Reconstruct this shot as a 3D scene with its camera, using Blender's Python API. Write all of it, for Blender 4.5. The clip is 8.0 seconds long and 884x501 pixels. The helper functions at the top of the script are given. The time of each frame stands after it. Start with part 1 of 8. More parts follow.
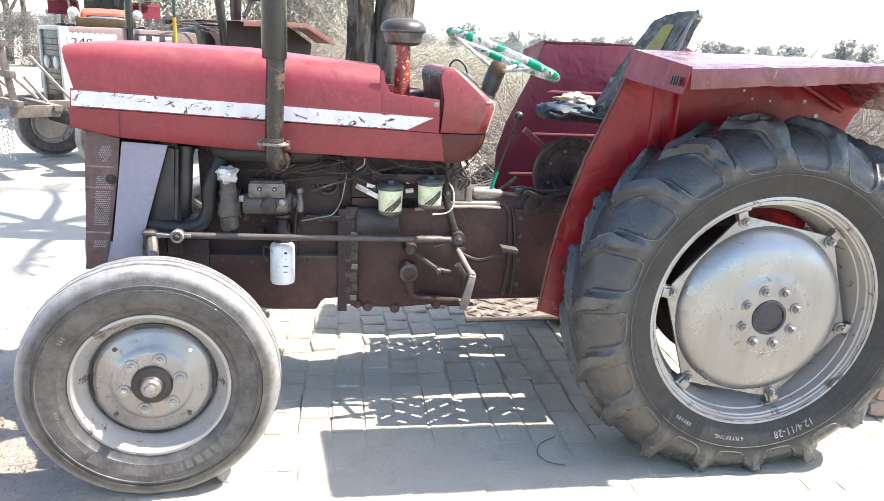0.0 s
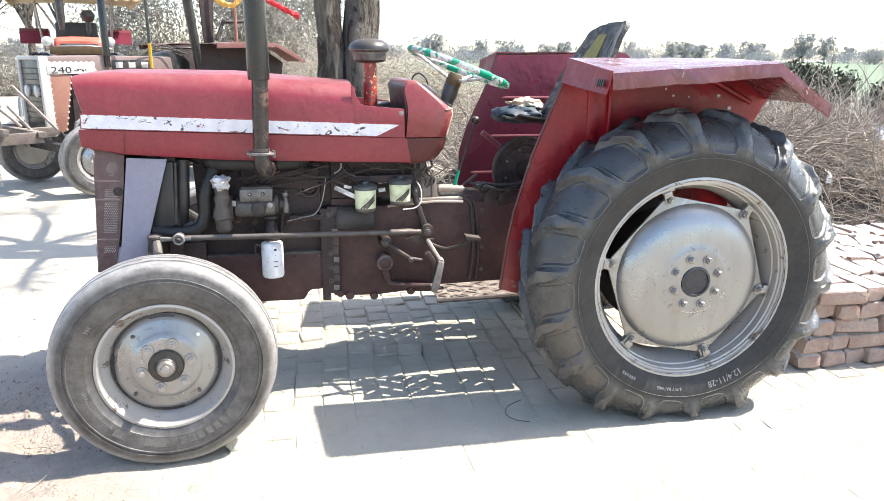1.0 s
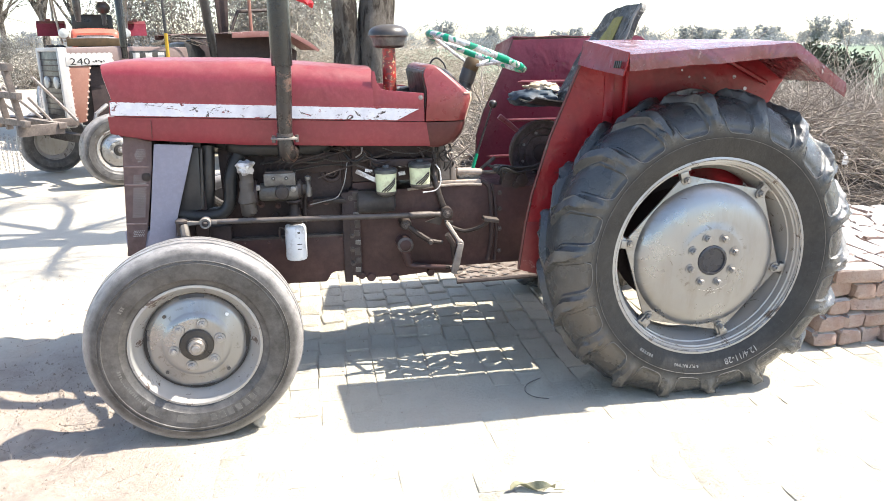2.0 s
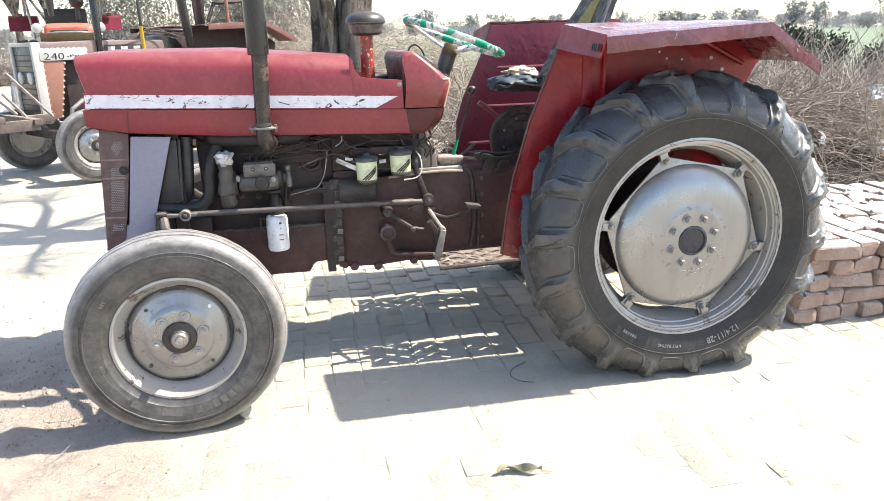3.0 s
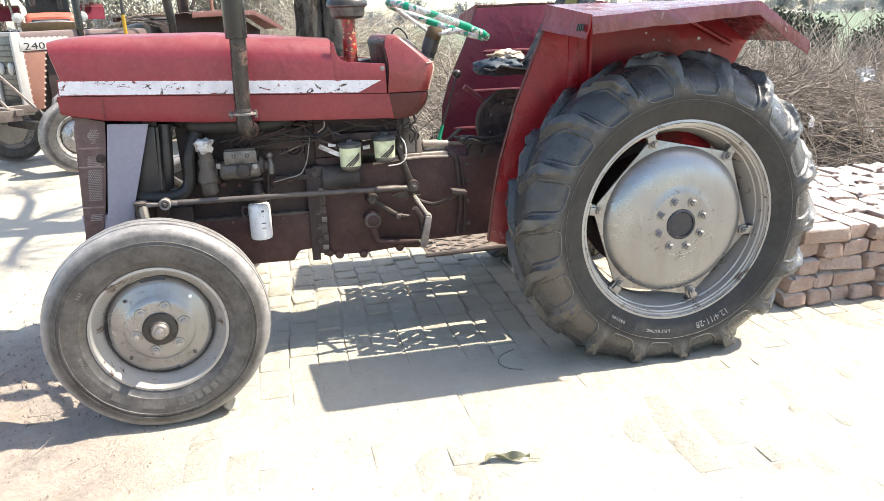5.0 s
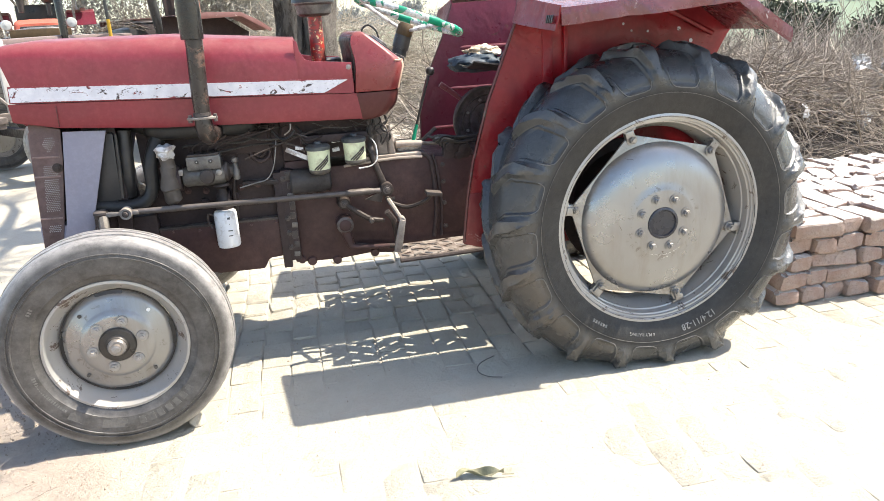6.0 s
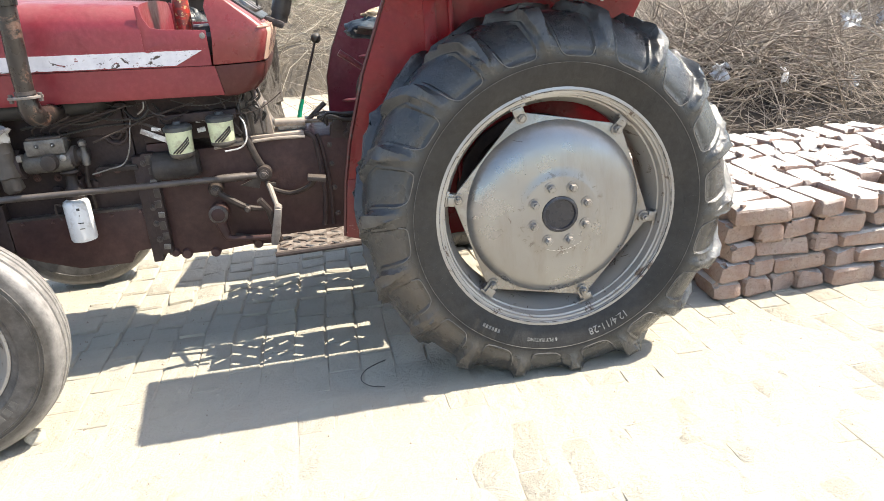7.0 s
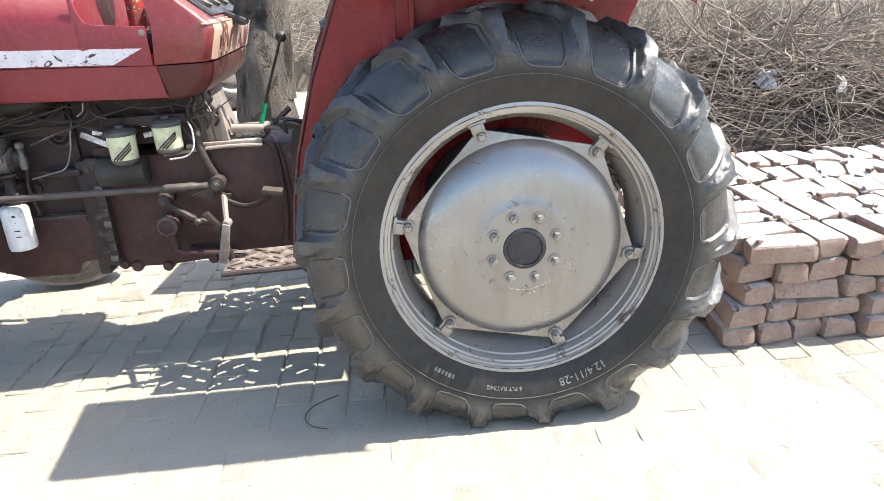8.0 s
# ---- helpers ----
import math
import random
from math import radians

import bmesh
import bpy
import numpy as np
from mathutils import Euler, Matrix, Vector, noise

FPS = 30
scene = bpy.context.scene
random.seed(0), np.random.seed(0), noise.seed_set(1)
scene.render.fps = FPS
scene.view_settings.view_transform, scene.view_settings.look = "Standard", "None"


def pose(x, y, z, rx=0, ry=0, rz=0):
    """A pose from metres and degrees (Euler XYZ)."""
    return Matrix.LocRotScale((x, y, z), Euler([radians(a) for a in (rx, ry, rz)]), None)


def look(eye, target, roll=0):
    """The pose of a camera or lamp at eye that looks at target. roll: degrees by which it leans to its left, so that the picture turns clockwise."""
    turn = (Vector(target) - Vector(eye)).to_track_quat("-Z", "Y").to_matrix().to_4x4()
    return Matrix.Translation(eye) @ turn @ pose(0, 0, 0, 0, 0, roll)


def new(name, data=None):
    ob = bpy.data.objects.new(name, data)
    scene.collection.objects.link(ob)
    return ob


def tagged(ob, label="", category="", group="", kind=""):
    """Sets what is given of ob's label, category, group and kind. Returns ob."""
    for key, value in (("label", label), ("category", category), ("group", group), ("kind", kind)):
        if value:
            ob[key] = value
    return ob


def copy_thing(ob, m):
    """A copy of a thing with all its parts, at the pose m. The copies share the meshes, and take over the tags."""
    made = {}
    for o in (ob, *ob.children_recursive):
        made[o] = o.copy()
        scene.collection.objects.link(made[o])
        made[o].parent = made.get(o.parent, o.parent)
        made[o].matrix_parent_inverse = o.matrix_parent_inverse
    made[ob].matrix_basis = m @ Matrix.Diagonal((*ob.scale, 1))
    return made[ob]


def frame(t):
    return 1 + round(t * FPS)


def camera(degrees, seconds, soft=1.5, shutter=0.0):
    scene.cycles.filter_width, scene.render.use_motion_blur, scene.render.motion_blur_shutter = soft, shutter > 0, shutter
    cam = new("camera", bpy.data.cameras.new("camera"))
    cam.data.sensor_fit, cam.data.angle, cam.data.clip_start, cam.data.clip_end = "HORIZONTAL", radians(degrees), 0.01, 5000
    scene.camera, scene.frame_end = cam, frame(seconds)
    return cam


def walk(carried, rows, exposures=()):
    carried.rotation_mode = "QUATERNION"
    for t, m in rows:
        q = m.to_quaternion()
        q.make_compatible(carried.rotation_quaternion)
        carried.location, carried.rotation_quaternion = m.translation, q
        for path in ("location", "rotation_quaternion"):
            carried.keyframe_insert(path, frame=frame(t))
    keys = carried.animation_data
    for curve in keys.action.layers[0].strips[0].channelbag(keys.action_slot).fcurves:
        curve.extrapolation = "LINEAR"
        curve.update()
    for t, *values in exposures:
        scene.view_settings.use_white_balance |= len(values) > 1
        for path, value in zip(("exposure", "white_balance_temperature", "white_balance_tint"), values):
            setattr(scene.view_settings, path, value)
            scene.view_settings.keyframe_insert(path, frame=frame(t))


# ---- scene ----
cam = camera(63.1, 8.0, soft=0.65)
PATH = [
    (0, (-1.35, -2.744, 1.337), (-1.062, -0.841, 0.793), 2.7),
    (0.5, (-1.35, -2.962, 1.33), (-0.993, -1.104, 0.682), 1.5),
    (1, (-1.373, -3.102, 1.354), (-1.026, -1.201, 0.838), 0.2),
    (1.5, (-1.414, -3.146, 1.346), (-1.113, -1.243, 0.811), -0.3),
    (3, (-1.404, -3.165, 1.33), (-1.054, -1.281, 0.756), -1.6),
    (3.5, (-1.397, -3.156, 1.316), (-1.061, -1.293, 0.669), -2.0),
    (4, (-1.387, -3.132, 1.318), (-1.022, -1.272, 0.679), -0.7),
    (4.5, (-1.382, -3.135, 1.316), (-1.015, -1.264, 0.714), -1.2),
    (4.7, (-1.379, -3.134, 1.314), (-1.015, -1.261, 0.714), -1.6),
    (5.8, (-1.295, -3.108, 1.289), (-0.907, -1.244, 0.677), -2.9),
    (6, (-1.235, -3.048, 1.291), (-0.88, -1.175, 0.684), -3.4),
    (6.5, (-0.964, -2.882, 1.278), (-0.532, -1.062, 0.57), -5.5),
    (7, (-0.687, -2.808, 1.261), (-0.403, -0.957, 0.56), -4.3),
    (7.5, (-0.469, -2.704, 1.254), (-0.381, -0.832, 0.557), -5.1),
    (8, (-0.323, -2.554, 1.249), (-0.215, -0.687, 0.54), -3.6),
]
# seconds, stops, kelvin, tint: the picture warms and dims a little on the way
EXPOSURES = [(0, 1.73, 6500, 10), (1, 1.57, 6520, 10), (1.6, 1.55, 6560, 10), (3, 1.41, 6720, 10), (4.5, 1.37, 6820, 9.5), (6, 1.37, 6800, 9.5), (6.5, 1.33, 6780, 9.5), (7, 1.29, 6920, 9.5), (7.5, 1.31, 6760, 9.8), (8, 1.35, 6600, 10)]
walk(cam, [(t, look(eye, target, roll)) for t, eye, target, roll in PATH], EXPOSURES)

# ---- light ----
SUN_WAY = Vector((0.917, -0.033, 1.258)).normalized()
world = bpy.data.worlds.new("sky")
scene.world = world
world.use_nodes = True
wn = world.node_tree.nodes
wn.clear()
sky = wn.new("ShaderNodeTexSky")
sky.sky_type, sky.sun_disc = "NISHITA", False
sky.sun_elevation = math.asin(SUN_WAY.z)
sky.sun_rotation = math.atan2(SUN_WAY.x, SUN_WAY.y)
sky.dust_density, sky.air_density, sky.ozone_density = 1.2, 1.0, 0.9
bg = wn.new("ShaderNodeBackground")
bg.inputs[1].default_value = 0.15
wo = wn.new("ShaderNodeOutputWorld")
world.node_tree.links.new(sky.outputs[0], bg.inputs[0])
world.node_tree.links.new(bg.outputs[0], wo.inputs[0])
sun_data = bpy.data.lights.new("sun", "SUN")
sun_data.energy, sun_data.angle, sun_data.color = 4.2, radians(0.55), (1.0, 0.945, 0.85)
sun = new("sun", sun_data)
sun.matrix_world = look(SUN_WAY * 30, (0, 0, 0))


# ---- materials ----
class Nodes:
    """A small wrapper that adds nodes and links them."""

    def __init__(self, name):
        self.mat = bpy.data.materials.new(name)
        self.mat.use_nodes = True
        self.t = self.mat.node_tree
        self.t.nodes.clear()
        self.out = self.t.nodes.new("ShaderNodeOutputMaterial")
        self.bsdf = self.t.nodes.new("ShaderNodeBsdfPrincipled")
        self.t.links.new(self.bsdf.outputs[0], self.out.inputs[0])
        self.coord = self.t.nodes.new("ShaderNodeTexCoord").outputs["Object"]

    def put(self, socket, value):
        if isinstance(value, bpy.types.NodeSocket):
            self.t.links.new(value, socket)
        else:
            socket.default_value = (*value, 1.0) if isinstance(value, tuple) and len(value) == 3 and socket.type == "RGBA" else value

    def noise(self, scale, detail=4.0, rough=0.6, lo=0.35, hi=0.65, stretch=None, warp=0.0):
        n = self.t.nodes.new("ShaderNodeTexNoise")
        n.inputs["Scale"].default_value, n.inputs["Detail"].default_value = scale, detail
        n.inputs["Roughness"].default_value = rough
        n.inputs["Distortion"].default_value = warp
        vec = self.coord
        if stretch:
            m = self.t.nodes.new("ShaderNodeMapping")
            m.inputs["Scale"].default_value = stretch
            self.t.links.new(vec, m.inputs[0])
            vec = m.outputs[0]
        self.t.links.new(vec, n.inputs["Vector"])
        return self.ramp(n.outputs["Fac"], lo, hi)

    def ramp(self, value, lo, hi):
        r = self.t.nodes.new("ShaderNodeMapRange")
        r.inputs[1].default_value, r.inputs[2].default_value = lo, hi
        self.put(r.inputs[0], value)
        return r.outputs[0]

    def mix(self, fac, a, b):
        m = self.t.nodes.new("ShaderNodeMix")
        m.data_type = "RGBA"
        self.put(m.inputs[0], fac)
        self.put(m.inputs[6], a)
        self.put(m.inputs[7], b)
        return m.outputs[2]

    def maths(self, op, a, b=0.0):
        m = self.t.nodes.new("ShaderNodeMath")
        m.operation = op
        self.put(m.inputs[0], a)
        self.put(m.inputs[1], b)
        return m.outputs[0]

    def random(self):
        return self.t.nodes.new("ShaderNodeObjectInfo").outputs["Random"]

    def island(self):
        return self.t.nodes.new("ShaderNodeNewGeometry").outputs["Random Per Island"]

    def normal_z(self):
        s = self.t.nodes.new("ShaderNodeSeparateXYZ")
        self.t.links.new(self.t.nodes.new("ShaderNodeNewGeometry").outputs["Normal"], s.inputs[0])
        return s.outputs[2]

    def done(self, color, rough=0.6, metal=0.0, bump=None, height=0.002, strength=0.6, spec=0.5):
        self.put(self.bsdf.inputs["Base Color"], color)
        self.put(self.bsdf.inputs["Roughness"], rough)
        self.put(self.bsdf.inputs["Metallic"], metal)
        self.bsdf.inputs["Specular IOR Level"].default_value = spec
        if bump is not None:
            b = self.t.nodes.new("ShaderNodeBump")
            b.inputs["Distance"].default_value, b.inputs["Strength"].default_value = height, strength
            self.put(b.inputs["Height"], bump)
            self.t.links.new(b.outputs[0], self.bsdf.inputs["Normal"])
        return self.mat


DUST = (0.50, 0.42, 0.34)


def paint(name, color, deep, rust=(0.10, 0.045, 0.03), chip=0.70, dust=0.35, rough=0.38, metal=0.0, haze=0.35, dent=0.0, spec=0.5):
    """Old tractor enamel: two tones, chips down to rusty steel, settled dust on what faces up."""
    n = Nodes(name)
    base = n.mix(n.noise(3.0, 5, 0.6, 0.3, 0.7), color, deep)
    base = n.mix(n.maths("MULTIPLY", n.noise(60, 3, 0.7, 0.45, 0.8), 0.25), base, tuple(min(1, c * 1.4 + 0.03) for c in color))
    chips = n.noise(9, 9, 0.75, chip, chip + 0.03, warp=0.6)
    base = n.mix(chips, base, rust)
    up = n.ramp(n.normal_z(), 0.3, 1.0)
    lay = n.maths("MULTIPLY", n.maths("MULTIPLY", up, dust), n.noise(14, 6, 0.7, 0.25, 0.7))
    film = n.maths("MULTIPLY", n.noise(5, 7, 0.7, 0.4, 0.8), dust * haze)
    base = n.mix(n.maths("ADD", lay, film), base, DUST)
    r = n.maths("ADD", n.maths("MULTIPLY", n.noise(25, 4, 0.6, 0.3, 0.8), 0.25), rough)
    shine = n.maths("MULTIPLY", n.maths("SUBTRACT", 1.0, chips), metal) if metal else 0.0
    rel = n.noise(18, 6, 0.6, 0.2, 0.8)
    if dent:
        rel = n.maths("ADD", rel, n.maths("MULTIPLY", n.noise(5.5, 3, 0.5, 0.2, 0.8, warp=0.5), dent))
    return n.done(base, r, shine, rel, 0.0015, 0.35 if not dent else 0.7, spec)


def grimy(name, color, other, rough=0.6, metal=0.0, dust=0.25, scale=12, height=0.003, spec=0.5):
    """Cast or rusty metal with oil, rust patches and dust."""
    n = Nodes(name)
    base = n.mix(n.noise(scale, 7, 0.7, 0.35, 0.65), color, other)
    base = n.mix(n.maths("MULTIPLY", n.noise(scale * 6, 4, 0.7, 0.4, 0.7), 0.4), base, tuple(c * 0.45 for c in color))
    edge = n.ramp(n.t.nodes.new("ShaderNodeNewGeometry").outputs["Pointiness"], 0.56, 0.68)
    base = n.mix(n.maths("MULTIPLY", n.maths("MULTIPLY", edge, n.noise(30, 4, 0.7, 0.35, 0.6)), 0.55), base, tuple(min(0.5, c * 3.0 + 0.06) for c in color))
    up = n.ramp(n.normal_z(), 0.1, 1.0)
    lay = n.maths("ADD", n.maths("MULTIPLY", up, dust), n.maths("MULTIPLY", n.noise(6, 8, 0.7, 0.45, 0.75), dust * 0.5))
    base = n.mix(lay, base, DUST)
    r = n.maths("ADD", n.maths("MULTIPLY", n.noise(scale * 2, 4, 0.6, 0.3, 0.8), 0.3), rough - 0.1)
    return n.done(base, r, metal, n.noise(scale * 4, 6, 0.65, 0.2, 0.8), height, 0.5, spec)


def rubber(name, color, dusty, amount, tread=None, lugs=None, grain=5, spec=0.5):
    n = Nodes(name)
    base = n.mix(n.noise(40, 4, 0.7, 0.3, 0.8), color, tuple(c * 1.7 for c in color))
    sep = n.t.nodes.new("ShaderNodeSeparateXYZ")
    n.t.links.new(n.coord, sep.inputs[0])
    far = n.maths("SQRT", n.maths("ADD", n.maths("MULTIPLY", sep.outputs[0], sep.outputs[0]), n.maths("MULTIPLY", sep.outputs[2], sep.outputs[2])))
    out = None
    if lugs:
        # the lugs are polished by wear and bluer than the brown sidewall
        out = n.ramp(far, 0.462, 0.490)
        base = n.mix(out, base, n.mix(n.noise(14, 6, 0.7, 0.35, 0.7), lugs, tuple(c * 1.9 for c in lugs)))
        mud = n.maths("MULTIPLY", n.maths("MULTIPLY", out, n.ramp(sep.outputs[2], 0.20, -0.15)), n.noise(2.6, 6, 0.65, 0.44, 0.64))
        base = n.mix(n.maths("MULTIPLY", mud, 0.50), base, (0.070, 0.061, 0.053))
        side = n.maths("MULTIPLY", n.ramp(sep.outputs[0], -0.12, -0.42), n.ramp(sep.outputs[2], 0.12, -0.16))
        caked = n.maths("MULTIPLY", n.maths("MULTIPLY", out, side), n.noise(7, 7, 0.7, 0.34, 0.52, warp=0.5))
        base = n.mix(n.maths("MULTIPLY", caked, 0.62), base, (0.088, 0.071, 0.056))
        crown = n.maths("MULTIPLY", n.ramp(far, 0.560, 0.600), n.noise(9, 7, 0.72, 0.25, 0.65))
        base = n.mix(n.maths("MULTIPLY", crown, 0.30), base, (0.066, 0.072, 0.078))
        scuff = n.maths("MULTIPLY", out, n.noise(16, 10, 0.8, 0.53, 0.66, warp=1.6))
        base = n.mix(n.maths("MULTIPLY", scuff, 0.38), base, (0.135, 0.135, 0.132))
        cut = n.maths("MULTIPLY", out, n.noise(24, 9, 0.78, 0.60, 0.64, warp=2.0))
        base = n.mix(n.maths("MULTIPLY", cut, 0.7), base, (0.008, 0.008, 0.009))
        edge = n.ramp(n.t.nodes.new("ShaderNodeNewGeometry").outputs["Pointiness"], 0.520, 0.570)
        edge = n.maths("MULTIPLY", edge, out)
        base = n.mix(n.maths("MULTIPLY", n.maths("MULTIPLY", edge, n.noise(45, 5, 0.7, 0.35, 0.6)), 0.75), base, (0.20, 0.195, 0.185))
    d = n.maths("MULTIPLY", n.noise(grain, 8, 0.72, 0.38, 0.68), amount)
    d = n.maths("ADD", d, n.maths("MULTIPLY", n.noise(70, 3, 0.6, 0.5, 0.8), amount * 0.35))
    base = n.mix(d, base, dusty)
    if tread:
        # the running surface carries ground-in dust from the yard
        worn = n.maths("MULTIPLY", n.ramp(far, *tread), n.noise(22, 7, 0.7, 0.2, 0.6, stretch=(1, 2.5, 1)))
        base = n.mix(n.maths("MULTIPLY", worn, 0.85), base, tuple(c * 1.45 for c in dusty))
    r = n.maths("SUBTRACT", 0.56, n.maths("MULTIPLY", n.noise(8, 5, 0.6, 0.35, 0.65), 0.27))
    if lugs:
        r = n.maths("SUBTRACT", r, n.maths("MULTIPLY", out, 0.13))
    mat = n.done(base, r, 0.0, n.noise(90, 5, 0.7, 0.2, 0.8) if not lugs else n.maths("ADD", n.noise(90, 5, 0.7, 0.2, 0.8), n.maths("MULTIPLY", n.noise(15, 8, 0.75, 0.2, 0.8, warp=1.0), 1.6)), 0.0012 if not lugs else 0.0022, 0.5, spec)
    if lugs:
        # the worn lugs are smoother than the sidewall
        n.put(n.bsdf.inputs["Specular IOR Level"], n.maths("ADD", n.maths("MULTIPLY", out, 0.32), spec))
    return mat


M = {}
M["red"] = paint("bonnet_red_paint", (0.222, 0.0235, 0.0345), (0.170, 0.0175, 0.0270), chip=0.705, dust=0.20, rough=0.29, dent=5.0, haze=0.14)
M["cowl_red"] = paint("cowl_red_paint", (0.205, 0.024, 0.027), (0.145, 0.016, 0.019), chip=0.69, dust=0.25, rough=0.22, dent=5.0)
M["fender"] = paint("fender_red_paint", (0.262, 0.0076, 0.0140), (0.145, 0.0053, 0.0100), chip=0.65, dust=0.045, rough=0.24, dent=8.0, spec=0.36)
M["fender_worn"] = paint("scratched_red_paint", (0.20, 0.008, 0.012), (0.11, 0.005, 0.008), rust=(0.36, 0.24, 0.23), chip=0.555, dust=0.15, rough=0.3, dent=8.0)
M["fender_top"] = paint("fender_top_paint", (0.150, 0.018, 0.026), (0.090, 0.012, 0.019), rust=(0.46, 0.37, 0.37), chip=0.600, dust=0.24, rough=0.17, haze=0.34, dent=14.0, spec=0.7)
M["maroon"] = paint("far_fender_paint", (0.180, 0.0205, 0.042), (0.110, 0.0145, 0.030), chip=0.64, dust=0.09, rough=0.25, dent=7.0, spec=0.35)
M["bead"] = paint("rubbed_edge_paint", (0.085, 0.030, 0.026), (0.10, 0.016, 0.016), rust=(0.10, 0.07, 0.055), chip=0.56, dust=0.12, rough=0.34)
# Paler maroon; on the swages it paints their highlight into the colour.
M["maroon_rib"] = paint("pale_maroon_paint", (0.21, 0.055, 0.068), (0.15, 0.030, 0.042), chip=0.66, dust=0.15, rough=0.24)
M["grey_panel"] = paint("grey_panel_paint", (0.27, 0.26, 0.31), (0.22, 0.21, 0.26), chip=0.74, dust=0.12, rough=0.5)


def silver_mat(name, bright, film, amount, metal, rough, worn=0.69, boss=False):
    """Aluminium paint under a film of yard dust, with a few chips."""
    n = Nodes(name)
    base = n.mix(n.noise(2.5, 3, 0.5, 0.3, 0.7), bright, tuple(c * 0.86 for c in bright))
    dirt = n.maths("MULTIPLY", n.noise(3.5, 6, 0.62, 0.30, 0.72), amount)
    up = n.maths("MULTIPLY", n.ramp(n.normal_z(), 0.2, 0.9), 0.35)
    dirt = n.maths("MINIMUM", n.maths("ADD", dirt, up), 0.9)
    base = n.mix(dirt, base, film)
    chips = n.noise(15, 9, 0.75, worn, worn + 0.015, warp=0.8)
    specks = n.maths("MULTIPLY", n.noise(85, 3, 0.6, 0.70, 0.76), 0.28)
    chips = n.maths("MAXIMUM", chips, specks)
    if boss:
        # paint broken up to rust along the step round the boss, water stains below it
        sep = n.t.nodes.new("ShaderNodeSeparateXYZ")
        n.t.links.new(n.coord, sep.inputs[0])
        far = n.maths("SQRT", n.maths("ADD", n.maths("MULTIPLY", sep.outputs[0], sep.outputs[0]), n.maths("MULTIPLY", sep.outputs[2], sep.outputs[2])))
        band = n.maths("MULTIPLY", n.ramp(far, 0.112, 0.124), n.ramp(far, 0.150, 0.132))
        broken = n.maths("MULTIPLY", band, n.noise(30, 7, 0.75, 0.56, 0.62, warp=0.8))
        chips = n.maths("MAXIMUM", chips, n.maths("MULTIPLY", broken, 0.55))
        runs = n.maths("MULTIPLY", n.noise(16, 6, 0.65, 0.50, 0.72, stretch=(1, 1, 0.18)), n.ramp(far, 0.285, 0.16))
        base = n.mix(n.maths("MULTIPLY", runs, 0.45), base, tuple(c * 0.72 for c in film))
        stain = n.maths("MULTIPLY", n.ramp(far, 0.235, 0.275), n.noise(11, 7, 0.7, 0.42, 0.60, warp=0.6))
        base = n.mix(n.maths("MULTIPLY", stain, 0.45), base, tuple(c * 0.62 for c in film))
    base = n.mix(chips, base, (0.10, 0.07, 0.055))
    shine = n.maths("MULTIPLY", n.maths("SUBTRACT", 1.0, n.maths("MAXIMUM", chips, dirt)), metal)
    r = n.maths("ADD", n.maths("MULTIPLY", n.noise(9, 4, 0.6, 0.3, 0.8), 0.12), n.maths("ADD", n.maths("MULTIPLY", dirt, 0.35), rough))
    return n.done(base, r, shine, n.noise(10, 4, 0.55, 0.2, 0.8), 0.0015, 0.3)


# White paint standing in for daylight seen through a wheel hole.
M["white_hole"] = paint("hole_daylight_white", (0.80, 0.80, 0.78), (0.72, 0.72, 0.70), dust=0.0)
M["silver"] = silver_mat("wheel_silver_paint", (0.335, 0.348, 0.360), (0.250, 0.205, 0.162), 0.48, 0.92, 0.18, 0.655, True)
# Near-white metal with the glint put into its colour.
M["glint_metal"] = grimy("near_white_glint_metal", (0.78, 0.78, 0.77), (0.60, 0.60, 0.60), 0.30, 0.25, 0.03, 25, 0.001)
M["rim"] = silver_mat("dusty_rim_paint", (0.41, 0.41, 0.405), (0.300, 0.264, 0.226), 0.80, 0.62, 0.28, 0.585)
M["starter_grey"] = grimy("dull_grey_casing", (0.062, 0.056, 0.056), (0.034, 0.030, 0.030), 0.5, 0.0, 0.08, 14, spec=0.3)
M["pale_dusty"] = grimy("dust_caked_metal", (0.34, 0.29, 0.25), (0.20, 0.16, 0.135), 0.75, 0.0, 0.5, 14)
# Black paint; the blue of the reflected sky is put into its colour.
M["axle_black"] = grimy("sky_sheen_black", (0.016, 0.019, 0.030), (0.026, 0.028, 0.036), 0.26, 0.0, 0.05, 14, 0.001)
M["tread_steel"] = grimy("worn_tread_steel", (0.175, 0.132, 0.118), (0.085, 0.058, 0.050), 0.5, 0.2, 0.22, 18)
M["shroud"] = grimy("dusty_black_sheet", (0.036, 0.034, 0.034), (0.022, 0.021, 0.021), 0.42, 0.0, 0.10, 10, 0.001)
M["link_pale"] = grimy("rubbed_link_steel", (0.098, 0.083, 0.078), (0.044, 0.036, 0.033), 0.45, 0.2, 0.10, 10)
M["iron"] = grimy("greasy_cast_iron", (0.036, 0.0255, 0.0250), (0.058, 0.0400, 0.0385), 0.52, 0.0, 0.02, spec=0.22)
M["brown_iron"] = grimy("brown_housing_iron", (0.086, 0.0465, 0.0430), (0.046, 0.0255, 0.0240), 0.40, 0.0, 0.025, 7, spec=0.20)
M["rust"] = grimy("rusty_steel", (0.032, 0.021, 0.018), (0.018, 0.0125, 0.011), 0.55, 0.1, 0.08, 16, spec=0.35)
M["steel"] = grimy("worn_steel", (0.33, 0.32, 0.31), (0.17, 0.15, 0.14), 0.42, 0.7, 0.25, 20, 0.001)
